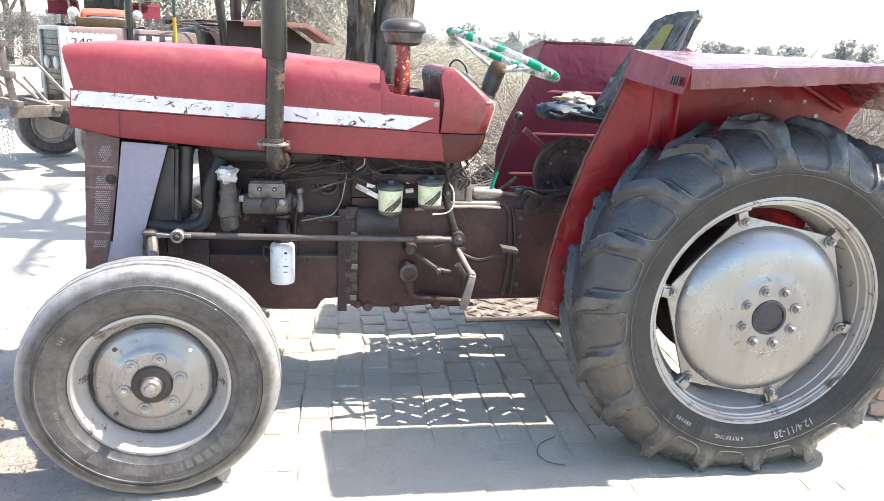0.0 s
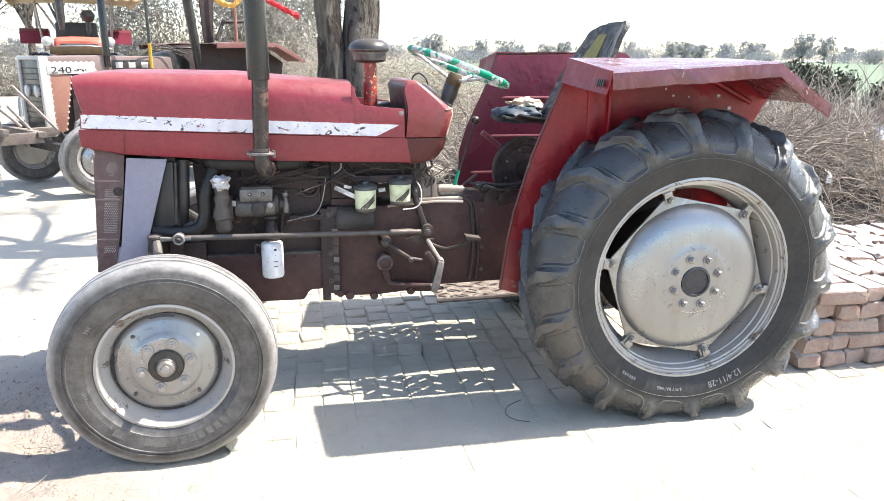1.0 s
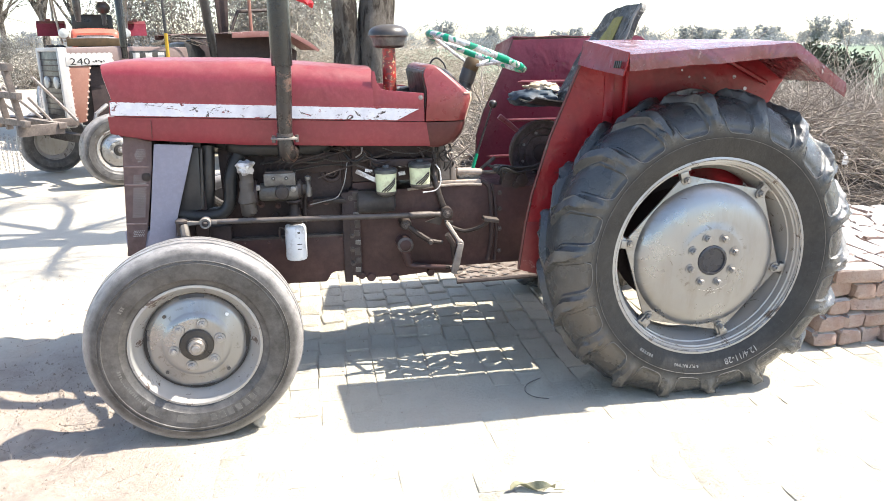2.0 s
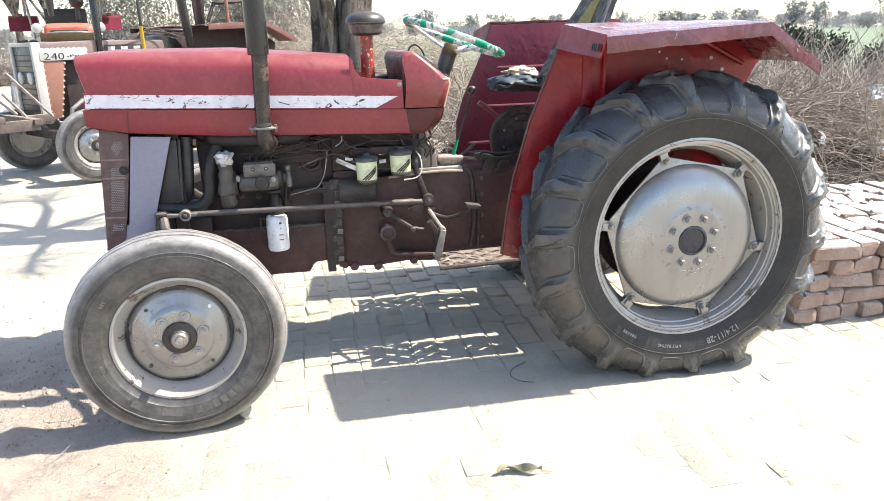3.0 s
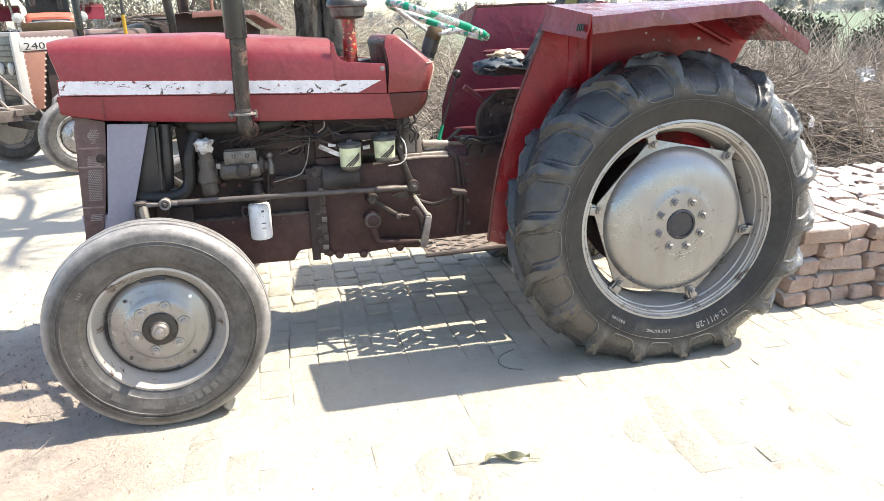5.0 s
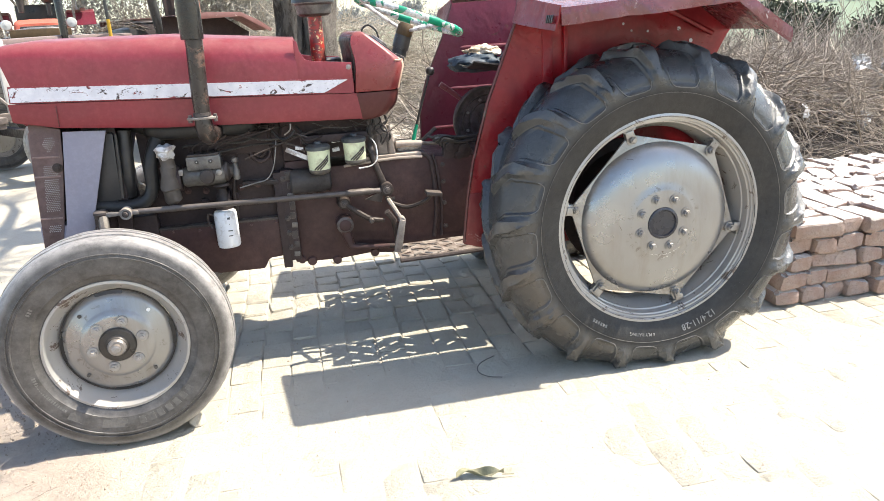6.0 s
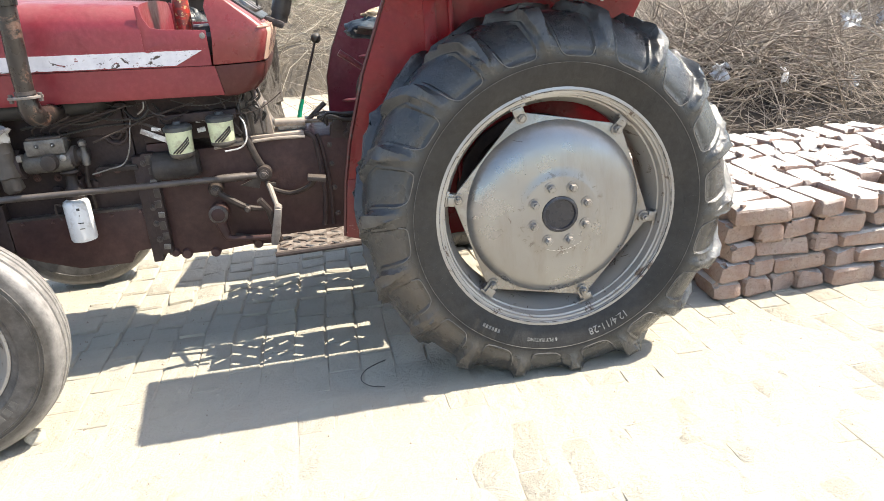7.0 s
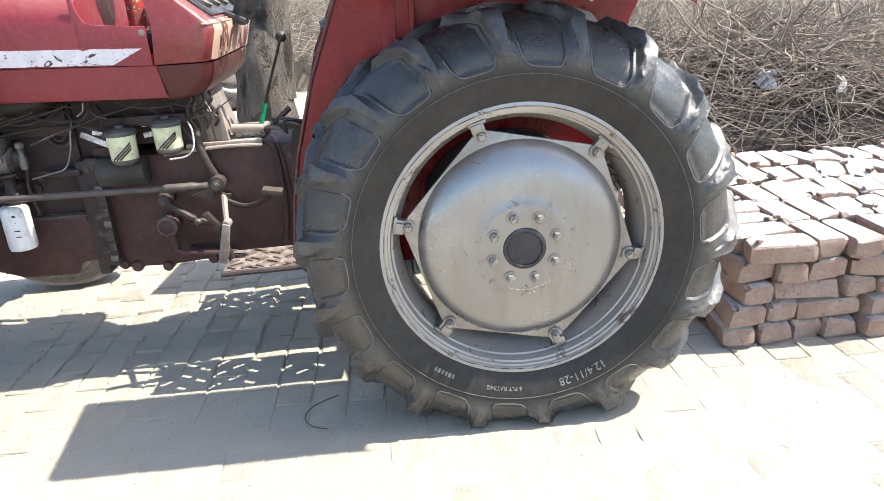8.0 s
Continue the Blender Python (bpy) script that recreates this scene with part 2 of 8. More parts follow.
M["dust_steel"] = grimy("dusty_pale_metal", (0.26, 0.235, 0.215), (0.13, 0.108, 0.095), 0.6, 0.2, 0.45, 14)
M["alloy"] = grimy("dull_alloy", (0.190, 0.180, 0.168), (0.060, 0.053, 0.047), 0.42, 0.4, 0.16, 18)
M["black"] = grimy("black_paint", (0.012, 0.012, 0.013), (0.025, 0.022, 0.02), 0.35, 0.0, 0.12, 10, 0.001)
M["tyre"] = rubber("rear_tyre_rubber", (0.0165, 0.0162, 0.0163), (0.118, 0.112, 0.107), 0.15, lugs=(0.0190, 0.0215, 0.0235), spec=0.30)
M["tyre_lug"] = rubber("rubbed_lug_rubber", (0.0165, 0.0162, 0.0163), (0.118, 0.112, 0.107), 0.20, lugs=(0.0310, 0.0335, 0.0355), spec=0.30)
M["mould_line"] = rubber("worn_mould_line", (0.075, 0.073, 0.07), (0.22, 0.20, 0.18), 0.5)
M["front_tyre"] = rubber("front_tyre_rubber", (0.030, 0.0275, 0.0262), (0.24, 0.227, 0.216), 0.34, (0.326, 0.352), grain=12)
M["raised_mark"] = rubber("raised_tyre_lettering", (0.060, 0.057, 0.054), (0.26, 0.235, 0.21), 0.30)
M["mark"] = rubber("tyre_marking_rubber", (0.10, 0.10, 0.10), (0.42, 0.39, 0.36), 0.75)
M["link"] = grimy("worn_linkage_steel", (0.054, 0.043, 0.040), (0.026, 0.020, 0.019), 0.5, 0.2, 0.16, 18)
M["gloss_black"] = grimy("glossy_black_paint", (0.008, 0.008, 0.0085), (0.013, 0.0125, 0.0125), 0.18, 0.0, 0.0, 10, 0.001, 0.50)
M["tan_iron"] = grimy("dusty_tan_iron", (0.095, 0.078, 0.065), (0.050, 0.040, 0.034), 0.6, 0.1, 0.22, 12)
M["hose"] = rubber("hose_rubber", (0.017, 0.0165, 0.0165), (0.13, 0.115, 0.10), 0.14, spec=0.3)


def stripe_mat():
    n = Nodes("chipped_white_stripe")
    white = n.mix(n.noise(25, 5, 0.7, 0.3, 0.7), (0.68, 0.68, 0.71), (0.52, 0.52, 0.57))
    chips = n.noise(24, 9, 0.74, 0.572, 0.592, stretch=(0.8, 1, 1.3), warp=0.9)
    base = n.mix(chips, white, n.mix(n.noise(30, 3, 0.5, 0.35, 0.5), (0.26, 0.028, 0.035), (0.05, 0.033, 0.03)))
    return n.done(base, 0.45, 0.0, n.maths("SUBTRACT", 1.0, chips), 0.001, 0.5)


M["stripe"] = stripe_mat()


def brick_mat(name, a, b, c, dust):
    n = Nodes(name)
    base = n.mix(n.random(), a, b)
    base = n.mix(n.noise(9, 6, 0.7, 0.35, 0.7), base, c)
    base = n.mix(n.maths("MULTIPLY", n.noise(120, 3, 0.7, 0.5, 0.75), 0.5), base, tuple(v * 0.5 for v in a))
    up = n.ramp(n.normal_z(), 0.35, 0.95)
    base = n.mix(n.maths("MULTIPLY", n.maths("MULTIPLY", up, dust), n.noise(12, 6, 0.7, 0.05, 0.45)), base, (0.65, 0.61, 0.565))
    cracks = n.noise(34, 9, 0.78, 0.585, 0.62, stretch=(1, 1, 1.8), warp=1.2)
    base = n.mix(n.maths("MULTIPLY", cracks, 0.45), base, tuple(v * 0.55 for v in a))
    rel = n.maths("SUBTRACT", n.noise(20, 10, 0.76, 0.15, 0.85), n.maths("MULTIPLY", cracks, 0.5))
    return n.done(base, 0.9, 0.0, rel, 0.016, 1.0, 0.2)


M["brick"] = brick_mat("fired_clay_brick", (0.44, 0.298, 0.240), (0.36, 0.228, 0.182), (0.51, 0.405, 0.345), 1.0)


def paver_mat():
    n = Nodes("dusty_paving_brick")
    base = n.mix(n.random(), (0.446, 0.414, 0.342), (0.430, 0.398, 0.328))
    base = n.mix(n.noise(2.2, 6, 0.65, 0.35, 0.65), base, (0.420, 0.386, 0.315))
    base = n.mix(n.maths("MULTIPLY", n.noise(9, 7, 0.7, 0.50, 0.70), 0.35), base, (0.375, 0.341, 0.284))
    base = n.mix(n.maths("MULTIPLY", n.noise(30, 6, 0.75, 0.48, 0.72), 0.3), base, (0.365, 0.330, 0.272))
    rel = n.maths("ADD", n.noise(25, 9, 0.72, 0.1, 0.9), n.maths("MULTIPLY", n.noise(9, 4, 0.6, 0.2, 0.8, warp=0.8), 1.2))
    return n.done(base, 0.92, 0.0, rel, 0.009, 0.9, 0.2)


M["paver"] = paver_mat()


def ground_mat():
    n = Nodes("dusty_earth")
    base = n.mix(n.noise(0.9, 7, 0.65, 0.35, 0.65), (0.448, 0.410, 0.337), (0.425, 0.383, 0.312))
    base = n.mix(n.noise(8, 8, 0.75, 0.45, 0.75), base, (0.400, 0.360, 0.293))
    base = n.mix(n.maths("MULTIPLY", n.noise(90, 4, 0.7, 0.5, 0.7), 0.22), base, (0.28, 0.24, 0.20))
    # bare reddish soil on the unpaved verge by the front wheel
    sep = n.t.nodes.new("ShaderNodeSeparateXYZ")
    n.t.links.new(n.coord, sep.inputs[0])
    wob = n.maths("MULTIPLY", n.noise(1.6, 6, 0.7, 0.2, 0.8), 0.7)
    soil = n.maths("MULTIPLY", n.ramp(n.maths("ADD", sep.outputs[0], wob), -1.44, -1.74), n.ramp(n.maths("ADD", sep.outputs[1], wob), 0.75, 0.35))
    earth = n.mix(n.noise(14, 8, 0.75, 0.35, 0.7), (0.475, 0.400, 0.335), (0.365, 0.298, 0.246))
    base = n.mix(n.maths("MULTIPLY", soil, 0.9), base, earth)
    return n.done(base, 0.95, 0.0, n.maths("ADD", n.noise(22, 10, 0.7, 0.1, 0.9), n.maths("MULTIPLY", soil, n.noise(26, 10, 0.78, 0.3, 0.7, warp=0.6))), 0.010, 0.85, 0.15)


M["ground"] = ground_mat()


def plain_mix(name, a, b, scale=8.0, rough=0.7, height=0.003, by_island=False, spec=0.3):
    n = Nodes(name)
    base = n.mix(n.island() if by_island else n.noise(scale, 6, 0.7, 0.3, 0.7), a, b)
    base = n.mix(n.maths("MULTIPLY", n.noise(scale * 7, 4, 0.7, 0.4, 0.75), 0.35), base, tuple(v * 0.6 for v in a))
    return n.done(base, rough, 0.0, n.noise(scale * 4, 6, 0.7, 0.2, 0.8), height, 0.6, spec)


M["field"] = plain_mix("green_field", (0.13, 0.175, 0.105), (0.17, 0.205, 0.14), 0.4, 0.9, 0.02)
M["twig"] = plain_mix("dry_twigs", (0.41, 0.355, 0.30), (0.185, 0.152, 0.128), 8, 0.9, 0.002, True)


def bark_mat():
    """Grey ridged bark with dark hollows between the ridges."""
    n = Nodes("fissured_bark")
    base = n.mix(n.noise(6, 8, 0.72, 0.35, 0.65, stretch=(2.2, 2.2, 0.7)), (0.30, 0.268, 0.232), (0.17, 0.148, 0.126))
    pits = n.noise(4.2, 9, 0.72, 0.515, 0.575, stretch=(2.2, 2.2, 0.75), warp=0.9)
    base = n.mix(n.maths("MULTIPLY", pits, 0.85), base, (0.065, 0.052, 0.044))
    base = n.mix(n.maths("MULTIPLY", n.noise(60, 5, 0.7, 0.45, 0.7), 0.4), base, (0.12, 0.10, 0.085))
    rel = n.maths("SUBTRACT", n.noise(9, 9, 0.75, 0.2, 0.8, stretch=(2.0, 2.0, 0.7)), n.maths("MULTIPLY", pits, 1.2))
    return n.done(base, 0.95, 0.0, rel, 0.07, 1.0, 0.15)


def leaf_mat(name, a, b, through_share=0.45):
    """Thin leaves: each one its own tone, part of the light passes through."""
    n = Nodes(name)
    base = n.mix(n.island(), a, b)
    n.done(base, 0.85, 0.0, spec=0.2)
    glow = n.t.nodes.new("ShaderNodeBsdfTranslucent")
    n.t.links.new(base, glow.inputs[0])
    blend = n.t.nodes.new("ShaderNodeMixShader")
    blend.inputs[0].default_value = through_share
    n.t.links.new(n.bsdf.outputs[0], blend.inputs[1])
    n.t.links.new(glow.outputs[0], blend.inputs[2])
    n.t.links.new(blend.outputs[0], n.out.inputs[0])
    return n.mat


M["bark"] = bark_mat()
M["leaf_dull"] = leaf_mat("dusty_pale_leaves", (0.21, 0.198, 0.172), (0.33, 0.314, 0.282))
M["leaf_green"] = plain_mix("green_leaves", (0.048, 0.058, 0.038), (0.105, 0.115, 0.080), 8, 0.75, 0.001, True)
# Distance haze is put into this pale blue-grey leaf colour.
M["leaf_far"] = leaf_mat("haze_pale_leaves", (0.225, 0.238, 0.245), (0.29, 0.303, 0.312), 0.5)


# ---- mesh helpers ----
def part(name, bm, material, parent=None, label="", smooth=40):
    """Links a bmesh as one mesh object under a thing or a part."""
    me = bpy.data.meshes.new(name)
    bmesh.ops.recalc_face_normals(bm, faces=bm.faces)
    bm.to_mesh(me)
    bm.free()
    me.materials.append(material)
    if smooth:
        me.shade_smooth()
        me.set_sharp_from_angle(angle=radians(smooth))
    ob = new(name, me)
    if parent is not None:
        ob.parent = parent
    return tagged(ob, label)


def raw(name, verts, faces, material, parent=None, label="", smooth=0):
    me = bpy.data.meshes.new(name)
    me.from_pydata(verts, [], faces)
    me.materials.append(material)
    if smooth:
        me.shade_smooth()
        me.set_sharp_from_angle(angle=radians(smooth))
    ob = new(name, me)
    if parent is not None:
        ob.parent = parent
    return tagged(ob, label)


def thing(name, at, label, category, group=""):
    ob = new(name)
    ob.empty_display_size = 0.1
    ob.location = at
    return tagged(ob, label, category, group)


def bevel(bm, width, segments=2, angle=30):
    if width > 0:
        edges = [e for e in bm.edges if len(e.link_faces) == 2 and e.calc_face_angle(0) > radians(angle)]
        bmesh.ops.bevel(bm, geom=edges, offset=width, segments=segments, profile=0.6, affect="EDGES", clamp_overlap=True)
    return bm


def box(size, at=(0, 0, 0), rot=(0, 0, 0), soft=0.004, bm=None):
    """A bevelled box; joined onto bm if one is given."""
    one = bmesh.new()
    bmesh.ops.create_cube(one, size=1, matrix=Matrix.Diagonal((*size, 1)))
    bevel(one, soft)
    bmesh.ops.transform(one, matrix=pose(*at, *rot), verts=one.verts)
    return join(bm, one)


def join(bm, one):
    if bm is None:
        return one
    me = bpy.data.meshes.new("tmp")
    one.to_mesh(me)
    one.free()
    bm.from_mesh(me)
    bpy.data.meshes.remove(me)
    return bm


def slab(outline, y0, y1, soft=0.004, bm=None, axis="y"):
    """An outline of (x, z) points, extruded from y0 to y1 (axis z: (x, y) points from z y0 to y1)."""
    one = bmesh.new()
    place = (lambda a, b, c: (a, c, b)) if axis == "y" else ((lambda a, b, c: (a, b, c)) if axis == "z" else (lambda a, b, c: (c, a, b)))
    low = [one.verts.new(place(a, b, y0)) for a, b in outline]
    high = [one.verts.new(place(a, b, y1)) for a, b in outline]
    one.faces.new(low)
    one.faces.new(high[::-1])
    for i in range(len(outline)):
        j = (i + 1) % len(outline)
        one.faces.new((low[i], low[j], high[j], high[i]))
    bmesh.ops.recalc_face_normals(one, faces=one.faces)
    bevel(one, soft)
    return join(bm, one)


def turned(profile, at=(0, 0, 0), axis="y", seg=32, closed=False, bm=None):
    """A turned form: profile of (along, radius) about an axis through at."""
    one = bmesh.new()
    rings = []
    for a, r in profile:
        ring = []
        for k in range(seg):
            w = 2 * math.pi * k / seg
            c, s = r * math.cos(w), r * math.sin(w)
            v = {"y": (c, a, s), "z": (c, s, a), "x": (a, c, s)}[axis]
            ring.append(one.verts.new(Vector(v) + Vector(at)))
        rings.append(ring)
    pairs = list(zip(rings, rings[1:])) + ([(rings[-1], rings[0])] if closed else [])
    for lo, hi in pairs:
        for k in range(seg):
            one.faces.new((lo[k], lo[(k + 1) % seg], hi[(k + 1) % seg], hi[k]))
    if not closed:
        for ring in (rings[0], rings[-1]):
            one.faces.new(ring)
    bmesh.ops.recalc_face_normals(one, faces=one.faces)
    return join(bm, one)


def tube(points, radius, seg=8, bm=None, round_to=0):
    """A round rod along points; radius is a number or one for each point. round_to: extra points that smooth the bends."""
    pts = [Vector(p) for p in points]
    rad = list(radius) if isinstance(radius, (list, tuple)) else [radius] * len(pts)
    if round_to:
        fine, fr = [], []
        for i in range(len(pts) - 1):
            p0, p1, p2, p3 = pts[max(i - 1, 0)], pts[i], pts[i + 1], pts[min(i + 2, len(pts) - 1)]
            for k in range(round_to):
                u = k / round_to
                fine.append(0.5 * (2 * p1 + (p2 - p0) * u + (2 * p0 - 5 * p1 + 4 * p2 - p3) * u * u + (3 * p1 - p0 - 3 * p2 + p3) * u**3))
                fr.append(rad[i] * (1 - u) + rad[i + 1] * u)
        pts, rad = fine + [pts[-1]], fr + [rad[-1]]
    one = bmesh.new()
    rings, side = [], None
    for i, p in enumerate(pts):
        way = (pts[min(i + 1, len(pts) - 1)] - pts[max(i - 1, 0)]).normalized()
        if side is None:
            side = way.orthogonal().normalized()
        side = (side - way * side.dot(way)).normalized()
        up = way.cross(side)
        rings.append([one.verts.new(p + rad[i] * (math.cos(w) * side + math.sin(w) * up)) for w in (2 * math.pi * k / seg for k in range(seg))])
    for lo, hi in zip(rings, rings[1:]):
        for k in range(seg):
            one.faces.new((lo[k], lo[(k + 1) % seg], hi[(k + 1) % seg], hi[k]))
    one.faces.new(rings[0][::-1])
    one.faces.new(rings[-1])
    bmesh.ops.recalc_face_normals(one, faces=one.faces)
    return join(bm, one)


def hexbolt(at, r, length, axis="y", bm=None, washer=True):
    """A hex head that stands out along -axis, on a washer."""
    a0, a1 = (0.0, -length)
    one = turned([(a0, r), (a1 * 0.85, r), (a1, r * 0.82)], at, axis, 6)
    if washer:
        one = turned([(0.001, r * 1.45), (a1 * 0.22, r * 1.45)], at, axis, 16, bm=one)
    one = turned([(a1, r * 0.5), (a1 * 1.45, r * 0.48)], at, axis, 10, bm=one)
    return join(bm, one)


def sheet(rows, thick, soft=0.0, bm=None):
    """A bent sheet from a grid of points, given a thickness."""
    one = bmesh.new()
    grid = [[one.verts.new(p) for p in row] for row in rows]
    for lo, hi in zip(grid, grid[1:]):
        for k in range(len(lo) - 1):
            one.faces.new((lo[k], lo[k + 1], hi[k + 1], hi[k]))
    bmesh.ops.recalc_face_normals(one, faces=one.faces)
    bmesh.ops.solidify(one, geom=one.faces[:], thickness=thick)
    bevel(one, soft)
    return join(bm, one)


def sweep(sections, bm=None, caps=True):
    """A skin over sections, each a closed ring of points with the same count."""
    one = bmesh.new()
    rings = [[one.verts.new(p) for p in ring] for ring in sections]
    m = len(rings[0])
    for lo, hi in zip(rings, rings[1:]):
        for k in range(m):
            one.faces.new((lo[k], lo[(k + 1) % m], hi[(k + 1) % m], hi[k]))
    if caps:
        one.faces.new(rings[0])
        one.faces.new(rings[-1])
    bmesh.ops.recalc_face_normals(one, faces=one.faces)
    return join(bm, one)


def rough_up(bm, amount, scale, seed=0.0):
    for v in bm.verts:
        v.co += noise.noise_vector(v.co * scale + Vector((seed, seed * 1.7, 0))) * amount
    return bm


def letters(text, height):
    """Flat outlines of a text in the built-in font: points (u, v) and faces, its middle at u = 0."""
    cu = bpy.data.curves.new("tmp_text", "FONT")
    cu.body, cu.size, cu.align_x, cu.extrude, cu.resolution_u = text, height * 1.35, "CENTER", 0.0, 2
    ob = new("tmp_text", cu)
    me = bpy.data.meshes.new_from_object(ob.evaluated_get(bpy.context.evaluated_depsgraph_get()))
    verts, faces = [tuple(v.co) for v in me.vertices], [tuple(p.vertices) for p in me.polygons]
    bpy.data.objects.remove(ob)
    bpy.data.curves.remove(cu)
    bpy.data.meshes.remove(me)
    return verts, faces


# ---- ground ----
def along(x, pts):
    """A height at x, from a line of (x, z) points."""
    return float(np.interp(x, [p[0] for p in pts], [p[1] for p in pts]))


def lerp(a, b, t):
    return a + (b - a) * t


def verge_height(x, y):
    """How far the unpaved, churned verge beside and before the front wheel rises over the yard."""
    p = Vector((x, y, 0))
    soil = min(1, max(0, (-1.95 - x - 0.25 * noise.noise(p * 1.1)) / 0.35)) * min(1, max(0, (0.9 - y) / 0.6))
    return soil * (0.014 + 0.055 * max(0, noise.noise(p * 2.3 + Vector((3, 1, 0)))) + 0.034 * noise.noise(p * 6) + 0.028 * noise.noise(p * 11))


def ground():
    """One sheet to the horizon, finer near the tractor, with low unevenness and a soil verge."""
    near = np.linspace(-5, 6, 265)
    xs = np.concatenate([[-4000, -900, -200, -60, -25, -12, -7], near, [8, 14, 25, 60, 200, 900, 4000]])
    ys = np.concatenate([[-4000, -900, -200, -60, -25, -12, -7], near, [8, 14, 25, 60, 200, 900, 4000]])
    verts = []
    for y in ys:
        for x in xs:
            p = Vector((x, y, 0))
            z = -0.0050
            if abs(x) < 12 and abs(y) < 12:
                dust = min(1, max(0, (-0.12 - y + 0.35 * noise.noise(p * 1.7)) / 0.6))
                open_joint = max(0.0, noise.noise(p * 5.3) + 0.5 * noise.noise(p * 11.0) - 0.12)
                z += 0.0058 * dust - 0.0030 * (1 - dust) * (1.0 if x > -1.75 else 0.0) + lerp(0.0045, 0.0008, dust) * noise.noise(p * 1.3) + 0.0010 * noise.noise(p * 7.0) - 0.009 * open_joint
                z += verge_height(x, y)
            verts.append((x, y, z))
    w = len(xs)
    faces = [(r * w + c, r * w + c + 1, (r + 1) * w + c + 1, (r + 1) * w + c) for r in range(len(ys) - 1) for c in range(w - 1)]
    ob = raw("ground", verts, faces, M["ground"], smooth=60)
    return tagged(ob, "pale dusty earth yard under and round the tractors", "ground", kind="structure")


ground()


# ---- wheels ----
TAU = 2 * math.pi


def rear_tyre(parent):
    """A chevron-lug tyre about the y axis, its outer side towards -y, sat flat where it meets the ground."""
    half = [(-0.112, 0.366), (-0.126, 0.378), (-0.132, 0.392), (-0.142, 0.415), (-0.150, 0.440), (-0.1527, 0.452), (-0.1545, 0.462), (-0.1550, 0.468), (-0.1553, 0.4735), (-0.1555, 0.479), (-0.1555, 0.4845), (-0.1555, 0.490), (-0.1555, 0.496), (-0.1550, 0.502), (-0.1535, 0.508),
            (-0.151, 0.515), (-0.1465, 0.523), (-0.141, 0.531), (-0.135, 0.539), (-0.128, 0.547), (-0.121, 0.555), (-0.114, 0.5625), (-0.106, 0.570), (-0.097, 0.577), (-0.086, 0.582),
            (-0.073, 0.586), (-0.058, 0.589), (-0.044, 0.5905), (-0.030, 0.5915), (-0.015, 0.592)]
    half = [(a, r + 0.004 * max(0.0, r - 0.50) / 0.092) for a, r in half]
    prof = half + [(0.0, 0.596)] + [(-a, r) for a, r in half[::-1]]
    arc, mid = [0.0], len(half)
    for (a0, r0), (a1, r1) in zip(prof, prof[1:]):
        arc.append(arc[-1] + math.hypot(a1 - a0, r1 - r0))
    arc = np.array(arc) - arc[mid]
    lugs, phase = 18, radians(6)
    step = TAU / lugs
    u = np.abs(arc)[:, None]
    # narrow worn lugs with sloping flanks; between them wide shallow pockets that end in an arch
    wide = np.interp(u, [0, 0.08, 0.12, 0.161, 0.191, 0.215], [0.018, 0.020, 0.019, 0.013, 0.007, 0.002]) / 0.60
    slope = np.interp(u, [0, 0.10, 0.147, 0.188, 0.222, 0.242], [0.010, 0.013, 0.018, 0.025, 0.032, 0.038]) / 0.60
    gap = step - 2 * (wide + slope)
    cols = [wide * q for q in (-1.0, -0.8, -0.3, 0.3, 0.8, 1.0)]
    cols += [wide + slope * q for q in (0.12, 0.5, 0.9, 1.0)]
    inside = (0.05, 0.10, 0.22, 0.36, 0.5, 0.64, 0.78, 0.90, 0.95)
    cols += [wide + slope + gap * q for q in inside]
    cols += [step - wide - slope * q for q in (1.0, 0.9, 0.5, 0.12)]
    high = [1.0] * 6 + [0.92, 0.45, 0.05, 0.0] + [0.0] * 9 + [0.0, 0.05, 0.45, 0.92]
    sunk = [0.0] * 10 + [0.0] + [1.0] * 7 + [0.0] + [0.0] * 4
    rim = [0.0] * 4 + [0.6, 1.0, 1.0, 0.5] + [0.0] * 13 + [0.5, 1.0]
    lag = np.where(u < 0.10, u * 1.05, 0.105 + (u - 0.10) * 0.25) / 0.60
    lag = lag + np.where(arc > 0, 0.5 * step * np.clip(arc / 0.05, 0, 1), 0.0)[:, None]
    th = np.concatenate([k * step + phase + np.concatenate(cols, 1) - lag for k in range(lugs)], 1)
    n = th.shape[1]
    bar = np.tile(np.array(high), lugs)[None, :]
    a = np.array([p[0] for p in prof])[:, None] * np.ones(n)
    r = np.array([p[1] for p in prof])[:, None] * np.ones(n)
    tall = np.interp(u, [0, 0.012, 0.10, 0.140, 0.174, 0.208, 0.236], [0.0, 0.024, 0.029, 0.021, 0.012, 0.004, 0.0])
    deep = np.interp(u, [0, 0.06, 0.10, 0.2125, 0.2206], [0.0, 0.0, 0.008, 0.007, 0.0])
    # worn and torn lug edges
    wear = np.array([[noise.noise(Vector((math.cos(t) * 6, math.sin(t) * 6, q * 14))) for t in row] for q, row in zip(arc, th)])
    tear = np.array([[noise.noise(Vector((math.cos(t) * 26, math.sin(t) * 26, q * 40))) for t in row] for q, row in zip(arc, th)])
    lift = bar * tall * (0.90 + 0.45 * wear) - np.tile(np.array(sunk), lugs)[None, :] * deep
    lift = lift + np.tile(np.array(rim), lugs)[None, :] * (u < 0.185) * (u > 0.02) * tear * 0.018
    th = th + np.tile(np.array(rim), lugs)[None, :] * (u < 0.20) * wear * 0.014
    da = np.gradient(a[:, 0])
    dr = np.gradient(r[:, 0])
    ln = np.hypot(da, dr)
